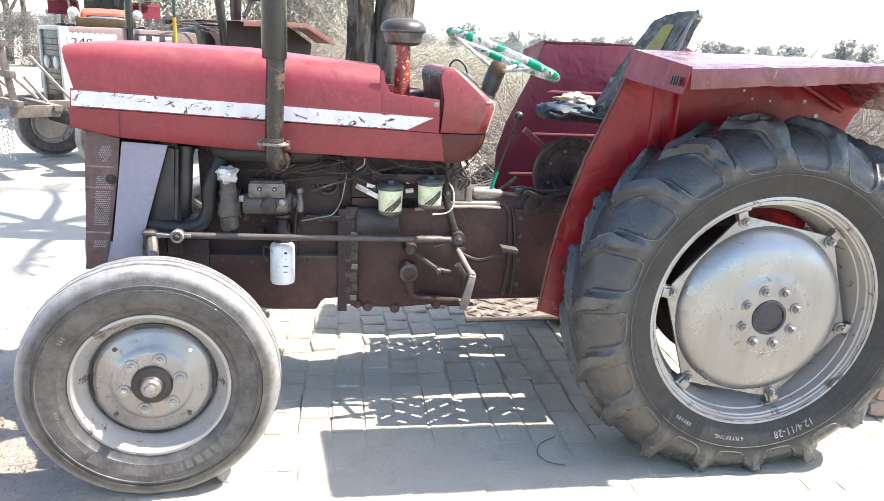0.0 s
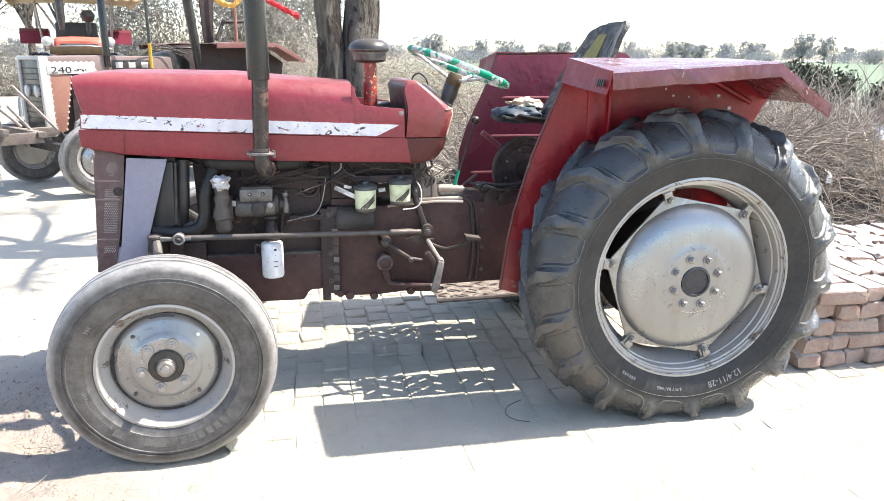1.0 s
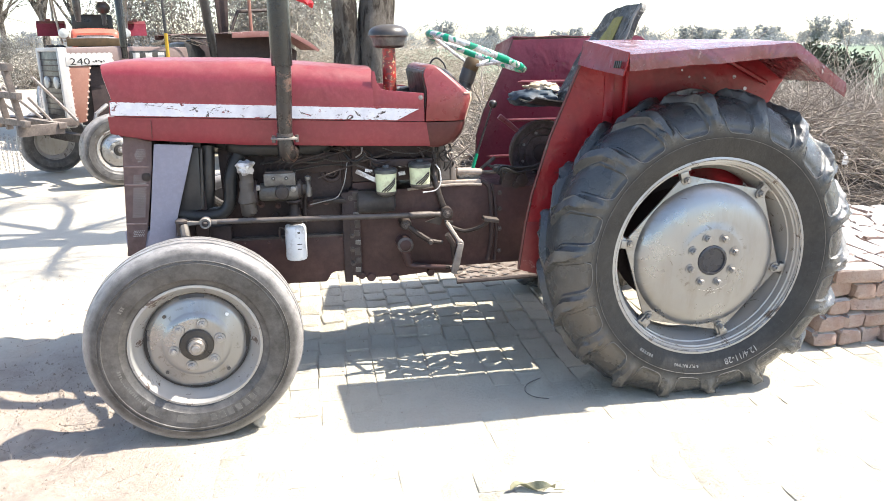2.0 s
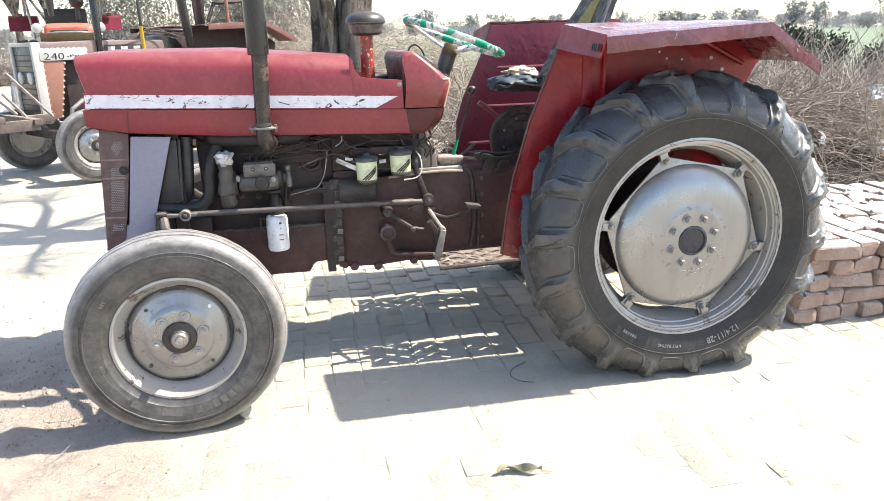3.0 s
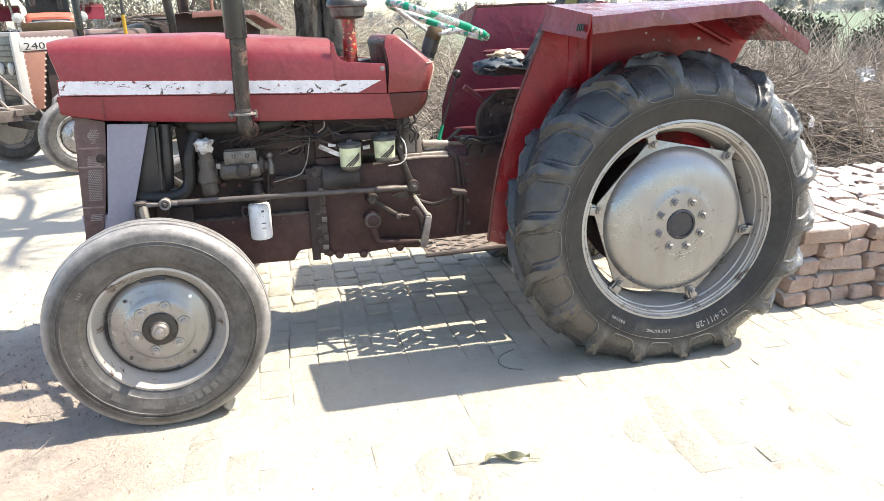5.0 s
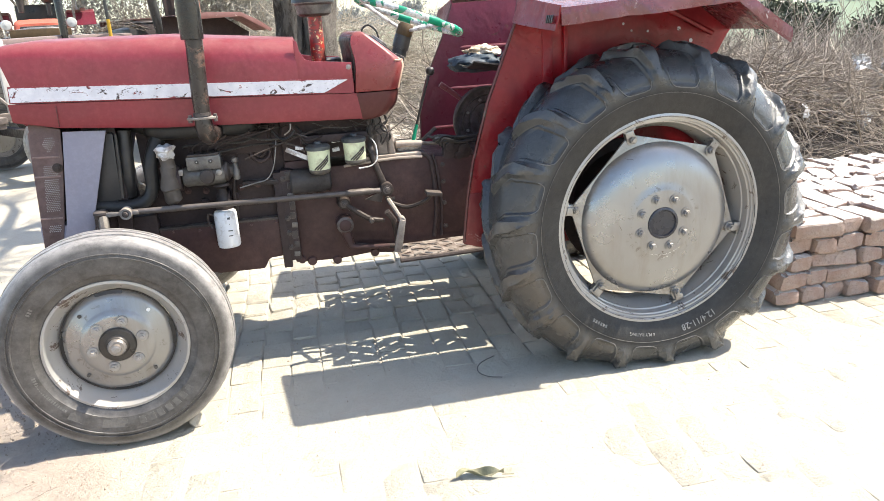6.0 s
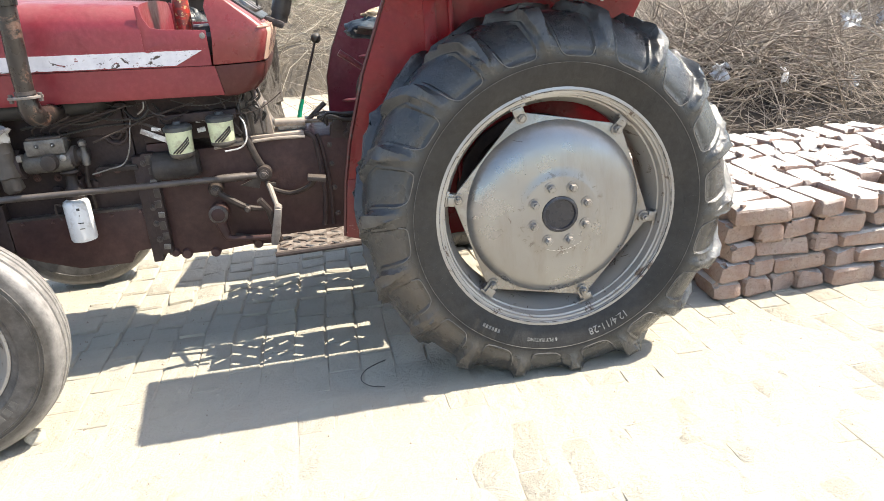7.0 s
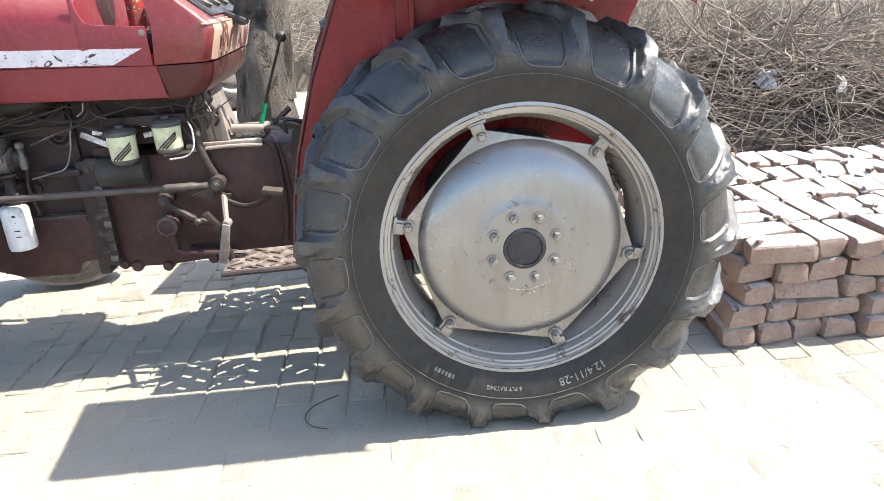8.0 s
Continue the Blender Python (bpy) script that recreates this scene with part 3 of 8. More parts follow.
    na, nr = (-dr / ln)[:, None], (da / ln)[:, None]
    a = a + na * lift + 0.0006 * tear
    r = r + nr * lift + np.where(u < 0.13, 0.0015, 0.0) * wear
    x, z = r * np.cos(th), r * np.sin(th)
    flat = 0.556
    low = z < -flat + 0.05
    squash = np.where(low, (-flat + 0.05 - z), 0)
    a = a * (1 + 1.7 * squash)
    z = np.where(low, -flat + 0.05 - 0.055 * np.tanh(squash / 0.055), z)
    verts = np.stack([x, a, z], -1).reshape(-1, 3).tolist()
    faces = []
    for i in range(len(prof) - 1):
        for k in range(n):
            j = (k + 1) % n
            faces.append((i * n + k, i * n + j, (i + 1) * n + j, (i + 1) * n + k))
    tyre = raw("tyre", verts, faces, M["tyre"], parent, "worn black lugged tractor tyre, dusty", 38)
    # the rubbed faces of the lugs are greyer than the pockets
    tyre.data.materials.append(M["tyre_lug"])
    rubbed = np.tile(np.array([h > 0.9 for h in high[:5]] + [False] * (len(high) - 6) + [True]), lugs)
    index = np.zeros(len(faces), dtype=np.int32).reshape(len(prof) - 1, n)
    index[:, :] = (rubbed[None, :] & (np.abs(arc[:-1]) < 0.20)[:, None]).astype(np.int32)
    tyre.data.polygons.foreach_set("material_index", index.ravel())
    # the fine mould line round each lug's lower end
    near = arc < 0
    for k in range(lugs):
        pts = []
        for w, v in ((0.068, 0.165), (0.067, 0.193), (0.060, 0.2125), (0.044, 0.2240), (0.0, 0.2267), (-0.044, 0.2240), (-0.058, 0.2125), (-0.065, 0.196)):
            rr = float(np.interp(v, -arc[near][::-1], np.array([p[1] for p in prof])[near][::-1]))
            aa = float(np.interp(v, -arc[near][::-1], np.array([p[0] for p in prof])[near][::-1]))
            t = (k + 0.5) * step + phase + w / 0.60 - (0.105 + (v - 0.10) * 0.25) / 0.60
            x, z = rr * math.cos(t), rr * math.sin(t)
            if z > -flat + 0.05:
                pts.append((x, aa - 0.0008, z))
        if len(pts) > 3:
            part("mould_line", tube(pts, 0.0017, 5, round_to=2), M["mould_line"], parent)
    return tyre


REAR_SIDE = [(0.366, -0.112), (0.392, -0.132), (0.415, -0.142), (0.440, -0.150), (0.452, -0.1527), (0.462, -0.1545), (0.479, -0.1555), (0.490, -0.1555), (0.508, -0.154)]
FRONT_SIDE = [(0.205, -0.052), (0.230, -0.068), (0.250, -0.078), (0.275, -0.083), (0.300, -0.083), (0.318, -0.080)]


def arc_text(text, radius, height, middle, depth, parent, name="marking"):
    """Raised letters bent round a sidewall, their tops outwards, middle at an angle in degrees."""
    flat, faces = letters(text, height)
    m = len(flat)
    verts = []
    for lift in (0.0, -0.0022):
        for u, v, _ in flat:
            w = radians(middle) - u / radius
            rr = radius + v
            verts.append((rr * math.cos(w), along(rr, depth) + lift + 0.0006, rr * math.sin(w)))
    count = {}
    for f in faces:
        for i in range(len(f)):
            e = (f[i], f[(i + 1) % len(f)])
            count[tuple(sorted(e))] = count.get(tuple(sorted(e)), []) + [e]
    # each letter is an object of its own
    root = list(range(m))
    def top(i):
        while root[i] != i:
            i = root[i]
        return i
    for f in faces:
        for i in f[1:]:
            root[top(i)] = top(f[0])
    for head in sorted({top(f[0]) for f in faces}):
        both = [tuple(i + m for i in f) for f in faces if top(f[0]) == head]
        both += [(a, b, b + m, a + m) for es in count.values() if len(es) == 1 for a, b in es if top(a) == head]
        used = sorted({i for f in both for i in f})
        back = {i: k for k, i in enumerate(used)}
        raw(name, [verts[i] for i in used], [tuple(back[i] for i in f) for f in both], M["mark"], parent)


def arc_bars(radius, height, start, end, count, depth, parent, gap=0.35, name="marking", mat=None):
    """Plain raised bars along a sidewall."""
    step = (end - start) / count
    for k in range(count):
        bm = bmesh.new()
        w0, w1 = radians(start + step * (k + gap / 2)), radians(start + step * (k + 1 - gap / 2))
        ring = [(radius, w0), (radius + height, w0), (radius + height, w1), (radius, w1)]
        lo = [bm.verts.new((q * math.cos(w), along(q, depth) + 0.003, q * math.sin(w))) for q, w in ring]
        hi = [bm.verts.new((q * math.cos(w), along(q, depth) - 0.0010, q * math.sin(w))) for q, w in ring]
        bm.faces.new(hi)
        for i in range(4):
            bm.faces.new((lo[i], lo[(i + 1) % 4], hi[(i + 1) % 4], hi[i]))
        part(name, bm, mat or M["mark"], parent, smooth=0)


def rear_wheel(tractor, y, mat):
    """Rim with its tyre, hexagonal centre disc with a dome, clamps and nuts. The face looks to -y."""
    rim_prof = [(-0.120, 0.387), (-0.129, 0.385), (-0.131, 0.377), (-0.126, 0.372), (-0.119, 0.3715), (-0.118, 0.365), (-0.110, 0.3635), (-0.108, 0.358), (-0.082, 0.354), (-0.080, 0.349), (-0.055, 0.344), (-0.035, 0.330),
                (0.035, 0.330), (0.060, 0.346), (0.112, 0.362), (0.130, 0.374), (0.120, 0.386), (0.100, 0.372), (0.045, 0.338), (-0.040, 0.338), (-0.100, 0.372)]
    wheel = part("rear_wheel", turned(rim_prof, seg=96, closed=True), M["rim"], tractor, "silver-painted steel rim, dusty and scuffed")
    wheel.location = (0, y, 0.562)
    rear_tyre(wheel)
    for r0, y0, name in ((0.3745, -0.1290, "rim_groove"), (0.3885, -0.1265, "bead_gap")):
        line = turned([(y0 + 0.003, r0 - 0.001), (y0 - 0.0004, r0 - 0.0006), (y0 - 0.0004, r0 + 0.0014), (y0 + 0.003, r0 + 0.002)], seg=160, closed=True)
        rough_up(line, 0.0022, 40)
        part(name, line, M["black"], wheel, "black dirt line round the rim")
    # centre disc
    ring = [(0.326 * math.cos(radians(a)), 0.326 * math.sin(radians(a))) for a in range(-12, 348, 60)]
    outline = []
    for i in range(6):
        (x0, z0), (x1, z1) = ring[i], ring[(i + 1) % 6]
        tx, tz = (x1 - x0) / 0.326, (z1 - z0) / 0.326
        k = 1.015
        outline += [(x0 * k + tx * 0.026, z0 * k + tz * 0.026), (x1 * k - tx * 0.026, z1 * k - tz * 0.026)]
    disc = slab(outline, -0.080, -0.070, 0.003)
    disc = turned([(-0.079, 0.2815), (-0.086, 0.2795), (-0.098, 0.2725), (-0.110, 0.260), (-0.121, 0.241), (-0.129, 0.214), (-0.1345, 0.184), (-0.138, 0.154), (-0.1395, 0.135),
                   (-0.1445, 0.124), (-0.146, 0.116), (-0.146, 0.058), (-0.08, 0.056)], seg=80, bm=disc)
    part("centre_disc", disc, mat, wheel, "domed silver wheel centre with rust stains")
    # flaked patch under the hub; its near-white colour also paints the glint there
    flake = []
    for a in np.linspace(-112, -52, 34):
        lo = 0.119 + 0.007 * noise.noise(Vector((a * 0.35, 0, 1))) + 0.004 * noise.noise(Vector((a * 1.1, 3, 1)))
        hi = lo + max(0.0020, 0.017 * math.sin(radians((a + 112) * 3)) * (0.7 + 0.8 * noise.noise(Vector((a * 0.5, 7, 1)))))
        flake.append([(q * math.cos(radians(a)), -0.1465 + (0.0 if q < 0.1165 else (q - 0.1165) * 0.36), q * math.sin(radians(a))) for q in (lo, (lo + hi) / 2, hi)])
    part("flake_glint", sheet(flake, 0.0012), M["glint_metal"], wheel, "flaked paint patch, near-white to carry the glint")
    part("hub_cap", turned([(-0.12, 0.057), (-0.149, 0.057), (-0.152, 0.053), (-0.152, 0.048), (-0.146, 0.045), (-0.145, 0.0)], seg=40), M["axle_black"], wheel, "black axle end, tinted blue for the sky's sheen")
    for k in range(8):
        w = radians(22.5 + 45 * k - 4)
        part("wheel_nut", hexbolt((0.091 * math.cos(w), -0.146, 0.091 * math.sin(w)), 0.0128, 0.016), mat, wheel)
    for k in range(6):
        w = -12 + 60 * k
        m = pose(0, 0, 0, 0, -w, 0)
        clamp = box((0.040, 0.026, 0.034), (0.330, -0.070, 0.0), soft=0.006)
        clamp = box((0.010, 0.034, 0.050), (0.347, -0.072, 0.0), soft=0.003, bm=clamp)
        clamp = box((0.024, 0.010, 0.030), (0.334, -0.088, 0.006), soft=0.003, bm=clamp)
        bmesh.ops.transform(clamp, matrix=m, verts=clamp.verts)
        part("rim_clamp", clamp, mat, wheel)
        bolt = hexbolt((0.312, -0.081, 0.0), 0.0135, 0.017)
        bmesh.ops.transform(bolt, matrix=m, verts=bolt.verts)
        part("clamp_bolt", bolt, mat, wheel)
    arc_text("12.4/11-28", 0.419, 0.024, -68, REAR_SIDE, wheel)
    arc_text("6 PLY RATING", 0.424, 0.012, -99, REAR_SIDE, wheel)
    arc_bars(0.414, 0.032, -46, 2, 9, REAR_SIDE, wheel, 0.4, mat=M["tyre"])
    arc_bars(0.414, 0.032, 178, 214, 6, REAR_SIDE, wheel, 0.4, mat=M["tyre"])
    arc_bars(0.420, 0.011, -128, -119, 6, REAR_SIDE, wheel)
    part("sidewall_ring", turned([(-0.1515, 0.4560), (-0.1552, 0.4566), (-0.1552, 0.4577), (-0.1515, 0.4584)], seg=120, closed=True), M["mould_line"], wheel)
    return wheel


def front_tyre(parent):
    half = [(-0.052, 0.205), (-0.060, 0.214), (-0.068, 0.230), (-0.075, 0.243), (-0.0775, 0.2445), (-0.079, 0.250), (-0.083, 0.275), (-0.0835, 0.296), (-0.0855, 0.2975), (-0.0855, 0.3005), (-0.0825, 0.302), (-0.080, 0.318), (-0.077, 0.322), (-0.076, 0.330),
            (-0.072, 0.338), (-0.066, 0.346), (-0.060, 0.352), (-0.053, 0.3565), (-0.045, 0.3595), (-0.042, 0.3595), (-0.040, 0.3535), (-0.036, 0.3535), (-0.034, 0.3620),
            (-0.015, 0.3640), (-0.013, 0.3575), (-0.008, 0.3575), (-0.006, 0.365)]
    prof = half + [(-a, r) for a, r in half[::-1]]
    seg = 128
    bm = turned(prof, seg=seg, closed=True)
    for v in bm.verts:
        p = v.co.copy()
        v.co += noise.noise_vector(p * 18) * 0.0015
        if v.co.z < -0.335:
            d = -0.335 - v.co.z
            v.co.y *= 1 + 1.6 * d
            v.co.z = -0.335 - 0.026 * math.tanh(d / 0.026)
    return part("tyre", bm, M["front_tyre"], parent, "worn ribbed front tyre, grey with dust")


def front_wheel(tractor, at):
    rim = [(-0.060, 0.222), (-0.066, 0.220), (-0.067, 0.212), (-0.060, 0.206), (-0.050, 0.201), (-0.040, 0.194), (-0.026, 0.184), (-0.012, 0.177), (0.004, 0.173), (0.014, 0.174), (0.03, 0.190), (0.062, 0.212),
           (0.060, 0.222), (0.040, 0.205), (0.0, 0.188), (-0.03, 0.200)]
    wheel = part("front_wheel", turned(rim, seg=80, closed=True), M["rim"], tractor, "silver front rim with dented lip")
    wheel.location = at
    front_tyre(wheel)
    disc = turned([(-0.006, 0.1745), (-0.014, 0.1705), (-0.023, 0.164), (-0.030, 0.152), (-0.033, 0.118), (-0.038, 0.112), (-0.045, 0.100), (-0.047, 0.090), (-0.046, 0.056), (-0.040, 0.050), (-0.02, 0.050)], seg=64)
    for v in disc.verts:
        w = math.degrees(math.atan2(v.co.z, v.co.x)) % 90
        if 0.149 < math.hypot(v.co.x, v.co.z) and (w < 13 or w > 77):
            v.co.x *= 0.985
            v.co.z *= 0.985
    part("centre_disc", disc, M["silver"], wheel, "pressed steel wheel centre, silver paint")
    part("hub", turned([(-0.03, 0.057), (-0.052, 0.057), (-0.058, 0.053), (-0.060, 0.036), (-0.070, 0.030), (-0.070, 0.0)], seg=40), M["black"], wheel, "black greasy hub")
    part("grease_cap", turned([(-0.064, 0.029), (-0.078, 0.028), (-0.083, 0.024), (-0.084, 0.016), (-0.096, 0.015), (-0.098, 0.011), (-0.098, 0.0)], seg=20), M["steel"], wheel, "worn steel grease cap")
    for k in range(6):
        w = radians(60 * k + 12)
        part("nut_boss", turned([(-0.044, 0.0205), (-0.0495, 0.0185), (-0.0505, 0.014), (-0.048, 0.0)], (0.079 * math.cos(w), 0, 0.079 * math.sin(w)), seg=20), M["silver"], wheel)
        part("wheel_nut", hexbolt((0.079 * math.cos(w), -0.049, 0.079 * math.sin(w)), 0.0115, 0.011), M["rim"], wheel)
    # Black sheets and a black ring stand in for shade in the rim openings.
    for k in range(4):
        w0 = 90 * k + 1
        slot = [[(rr * math.cos(radians(w0 + d)), -0.0165 - (0.174 - rr) * 0.45, rr * math.sin(radians(w0 + d))) for d in np.linspace(-14, 14, 7)] for rr in (0.1630, 0.1680, 0.1735)]
        part("rim_slot_shade", sheet(slot, 0.002), M["black"], wheel, "black sheet standing in for a shaded slot beside the rim")
    part("disc_gap_shade", turned([(-0.0145, 0.1722), (-0.0165, 0.1722), (-0.0165, 0.1752), (-0.0100, 0.1758)], seg=80, closed=True), M["black"], wheel, "black ring standing in for the shaded gap at the rim")
    for k in range(4):
        w = radians(90 * k + 42)
        # Hole discs: white painted for daylight behind, black for shade inside.
        part("disc_hole", turned([(-0.0315, 0.0062), (-0.0352, 0.0062), (-0.0352, 0.0)], (0.144 * math.cos(w), 0, 0.144 * math.sin(w)), seg=12), M["white_hole"] if k == 0 else M["black"], wheel)
    arc_bars(0.252, 0.024, -86, -40, 7, FRONT_SIDE, wheel, 0.35, mat=M["raised_mark"])
    arc_bars(0.250, 0.030, -110, -92, 1, FRONT_SIDE, wheel, 0.1, mat=M["raised_mark"])
    arc_bars(0.250, 0.030, -132, -120, 1, FRONT_SIDE, wheel, 0.1, mat=M["raised_mark"])
    arc_bars(0.254, 0.010, 192, 226, 18, FRONT_SIDE, wheel, 0.4, mat=M["mould_line"])
    arc_bars(0.264, 0.012, 141, 147, 3, FRONT_SIDE, wheel, 0.4, mat=M["mould_line"])
    part("sidewall_ring", turned([(-0.0825, 0.309), (-0.085, 0.3105), (-0.085, 0.312), (-0.0815, 0.3135)], seg=96, closed=True), M["front_tyre"], wheel)
    return wheel


# ---- the red tractor ----
tractor = thing("tractor", (0, 0, 0), "old red farm tractor with white bonnet stripe, parked on brick paving", "tractor")
near_rear = rear_wheel(tractor, -0.635, M["silver"])
far_rear = copy_thing(near_rear, pose(0, 0.635, 0.562, 0, 0, 180))
near_front = front_wheel(tractor, (-1.880, -0.713, 0.363))
near_front.rotation_euler = (0, 0, radians(5))
far_front = copy_thing(near_front, pose(-1.868, 0.715, 0.363, 0, 0, 185))


CREASE = [(-2.2, 1.107), (-1.0, 1.056)]
BELT = [(-2.2, 1.162), (-1.0, 1.108)]
TOPZ = [(-2.20, 1.286), (-2.17, 1.296), (-2.08, 1.303), (-1.67, 1.297), (-1.22, 1.258)]
HALF = [(-2.2, 0.328), (-1.0, 0.316)]


def hood_ring(x, low, high, half, n=5, corner=0.085):
    """A rounded cross-section of the bonnet at x, open corners below."""
    pts = [(-half, low), (-half, high - corner)]
    for k in range(1, n + 1):
        w = radians(90 * k / n)
        pts.append((-half + corner * (1 - math.cos(w)), high - corner + corner * math.sin(w)))
    crown = [(-half * 0.3, high + 0.006)]
    left = pts + crown
    return [(x, y, z) for y, z in left] + [(x, -y, z) for y, z in left[::-1]]


def bonnet():
    rings = []
    for x in (-2.163, -2.160, -2.13, -2.06, -1.95, -1.8, -1.67, -1.5, -1.35, -1.24, -1.21):
        h = along(x, HALF) - (0.006 if x < -2.162 else 0)
        fade = max(0.0, min(1.0, (-1.85 - x) / 0.30))
        top = along(x - 0.03 * fade, TOPZ) - (0.006 if x < -2.162 else 0)
        ring = hood_ring(x, along(x, BELT), top, h, corner=lerp(0.085, 0.045, fade))
        rings.append([(px - 0.24 * fade * max(0, pz - 1.155), py, pz) for px, py, pz in ring])
    shell = part("bonnet", sweep(rings), M["red"], tractor, "dull red sheet-metal bonnet with rounded top", 55)
    # the band between belt and crease, then the lower side panels
    for s in (-1, 1):
        rows = [[(x, s * (along(x, HALF) + 0.0005), along(x, CREASE)) for x in np.linspace(-2.176, -1.012, 14)],
                [(x, s * (along(x, HALF) + 0.0005), along(x, BELT) + 0.001) for x in np.linspace(-2.172, -1.012, 14)]]
        part("side_band", sheet(rows, 0.006), M["red"], shell)
        end = -1.075
        def nibble(x, k):
            v = noise.noise(Vector((x * 55, k, 0))) + 0.7 * noise.noise(Vector((x * 16, k, 4)))
            return 0.0012 + 0.0022 * abs(v) + 0.016 * max(0.0, v - 0.55)
        bits = np.linspace(-2.160, end, 220)
        strip = [[(x, s * (along(x, HALF) + 0.004), along(x, CREASE) + 0.002 + nibble(x, 1.0)) for x in [-2.171, *np.linspace(-2.160, end - 0.050, 220), end - 0.044]],
                 [(x, s * (along(x, HALF) + 0.004), along(x, BELT) - 0.002 - nibble(x, 7.0)) for x in [-2.169, *bits, end + 0.042]]]
        part("stripe", sheet(strip, 0.003), M["stripe"], shell, "chipped white painted stripe")
        low = [(-2.182, 1.040), (-2.05, 1.012), (-1.69, 0.983), (-1.002, 0.957)]
        xs = [-2.184, -2.12, -2.05, -1.9, -1.69, -1.5, -1.3, -1.1, -1.004]
        rows = []
        for f in (0.0, 0.12, 0.5, 0.97, 1.0):
            tuck = 0.008 * (1 - f) + (0.006 if f == 0.0 else 0)
            rows.append([(x + (0.016 * (1 - f) if i == 8 else 0), s * (along(x, HALF) - 0.004 - tuck), lerp(along(x, low), along(x, CREASE) - 0.003, f)) for i, x in enumerate(xs)])
        part("side_panel", sheet(rows, 0.004), M["red"], shell, "lower red bonnet panel")
        part("panel_seam", box((0.0025, 0.003, 0.072), (-2.037, s * (along(-2.037, HALF) - 0.0035), 1.052), (0, 2, 0), 0.0008), M["bead"], shell)
        # side ledge behind the bonnet's end
        ledge = slab([(-1.215, 1.10), (-1.215, 1.256), (-1.202, 1.250), (-1.196, 1.215), (-1.180, 1.186), (-1.15, 1.178), (-1.013, 1.166), (-1.013, 1.10)], s * 0.3165, s * 0.309, 0.002)
        part("ledge", ledge, M["red"], shell)
    part("nose", slab([(-2.15, 1.02), (-2.15, 1.27), (-2.17, 1.27), (-2.17, 1.04)], -0.30, 0.30, 0.01), M["red"], shell)
    part("seam_screw", hexbolt((-1.025, -0.3165, 1.150), 0.0065, 0.004), M["steel"], shell)
    part("fuel_tank", box((0.22, 0.54, 0.06), (-1.11, 0, 1.115), soft=0.01), M["iron"], tractor)
    part("tank_cap", turned([(1.14, 0.05), (1.165, 0.05), (1.172, 0.042), (1.172, 0.0)], (-1.07, 0.10, 0), "z", 20), M["alloy"], tractor)


bonnet()


def cowl_ring(z, front, back, half, corner, grow=0.0, n=7):
    """A level section of the dash cowl, square in front and rounded at its rear corners."""
    pts = [(front, -half - grow)]
    for k in range(n + 1):
        w = radians(90 * k / n)
        pts.append((back - corner + (corner + grow) * math.sin(w), -(half - corner * 1.25) - (corner * 1.25 + grow) * math.cos(w)))
    return [(x, y, z) for x, y in pts] + [(x, -y, z) for x, y in pts[::-1]]


COWL_UP = [(1.056, -1.006, -0.840, 0.309, 0.045), (1.060, -1.006, -0.836, 0.312, 0.045), (1.110, -1.001, -0.822, 0.313, 0.045), (1.142, -0.998, -0.813, 0.312, 0.045), (1.158, -0.998, -0.816, 0.310, 0.045),
           (1.172, -0.998, -0.832, 0.308, 0.036), (1.200, -1.003, -0.867, 0.304, 0.026), (1.235, -1.009, -0.911, 0.298, 0.020), (1.256, -1.003, -0.938, 0.292, 0.016), (1.267, -0.990, -0.955, 0.286, 0.012), (1.271, -0.978, -0.965, 0.280, 0.005)]
COWL_LOW = [(0.950, -0.978, -0.945, 0.280, 0.015), (0.953, -0.995, -0.925, 0.288, 0.030), (0.962, -0.997, -0.890, 0.293, 0.045), (0.985, -0.999, -0.866, 0.299, 0.048), (1.005, -1.002, -0.852, 0.303, 0.048), (1.040, -1.008, -0.842, 0.307, 0.046), (1.052, -1.010, -0.842, 0.306, 0.045)]


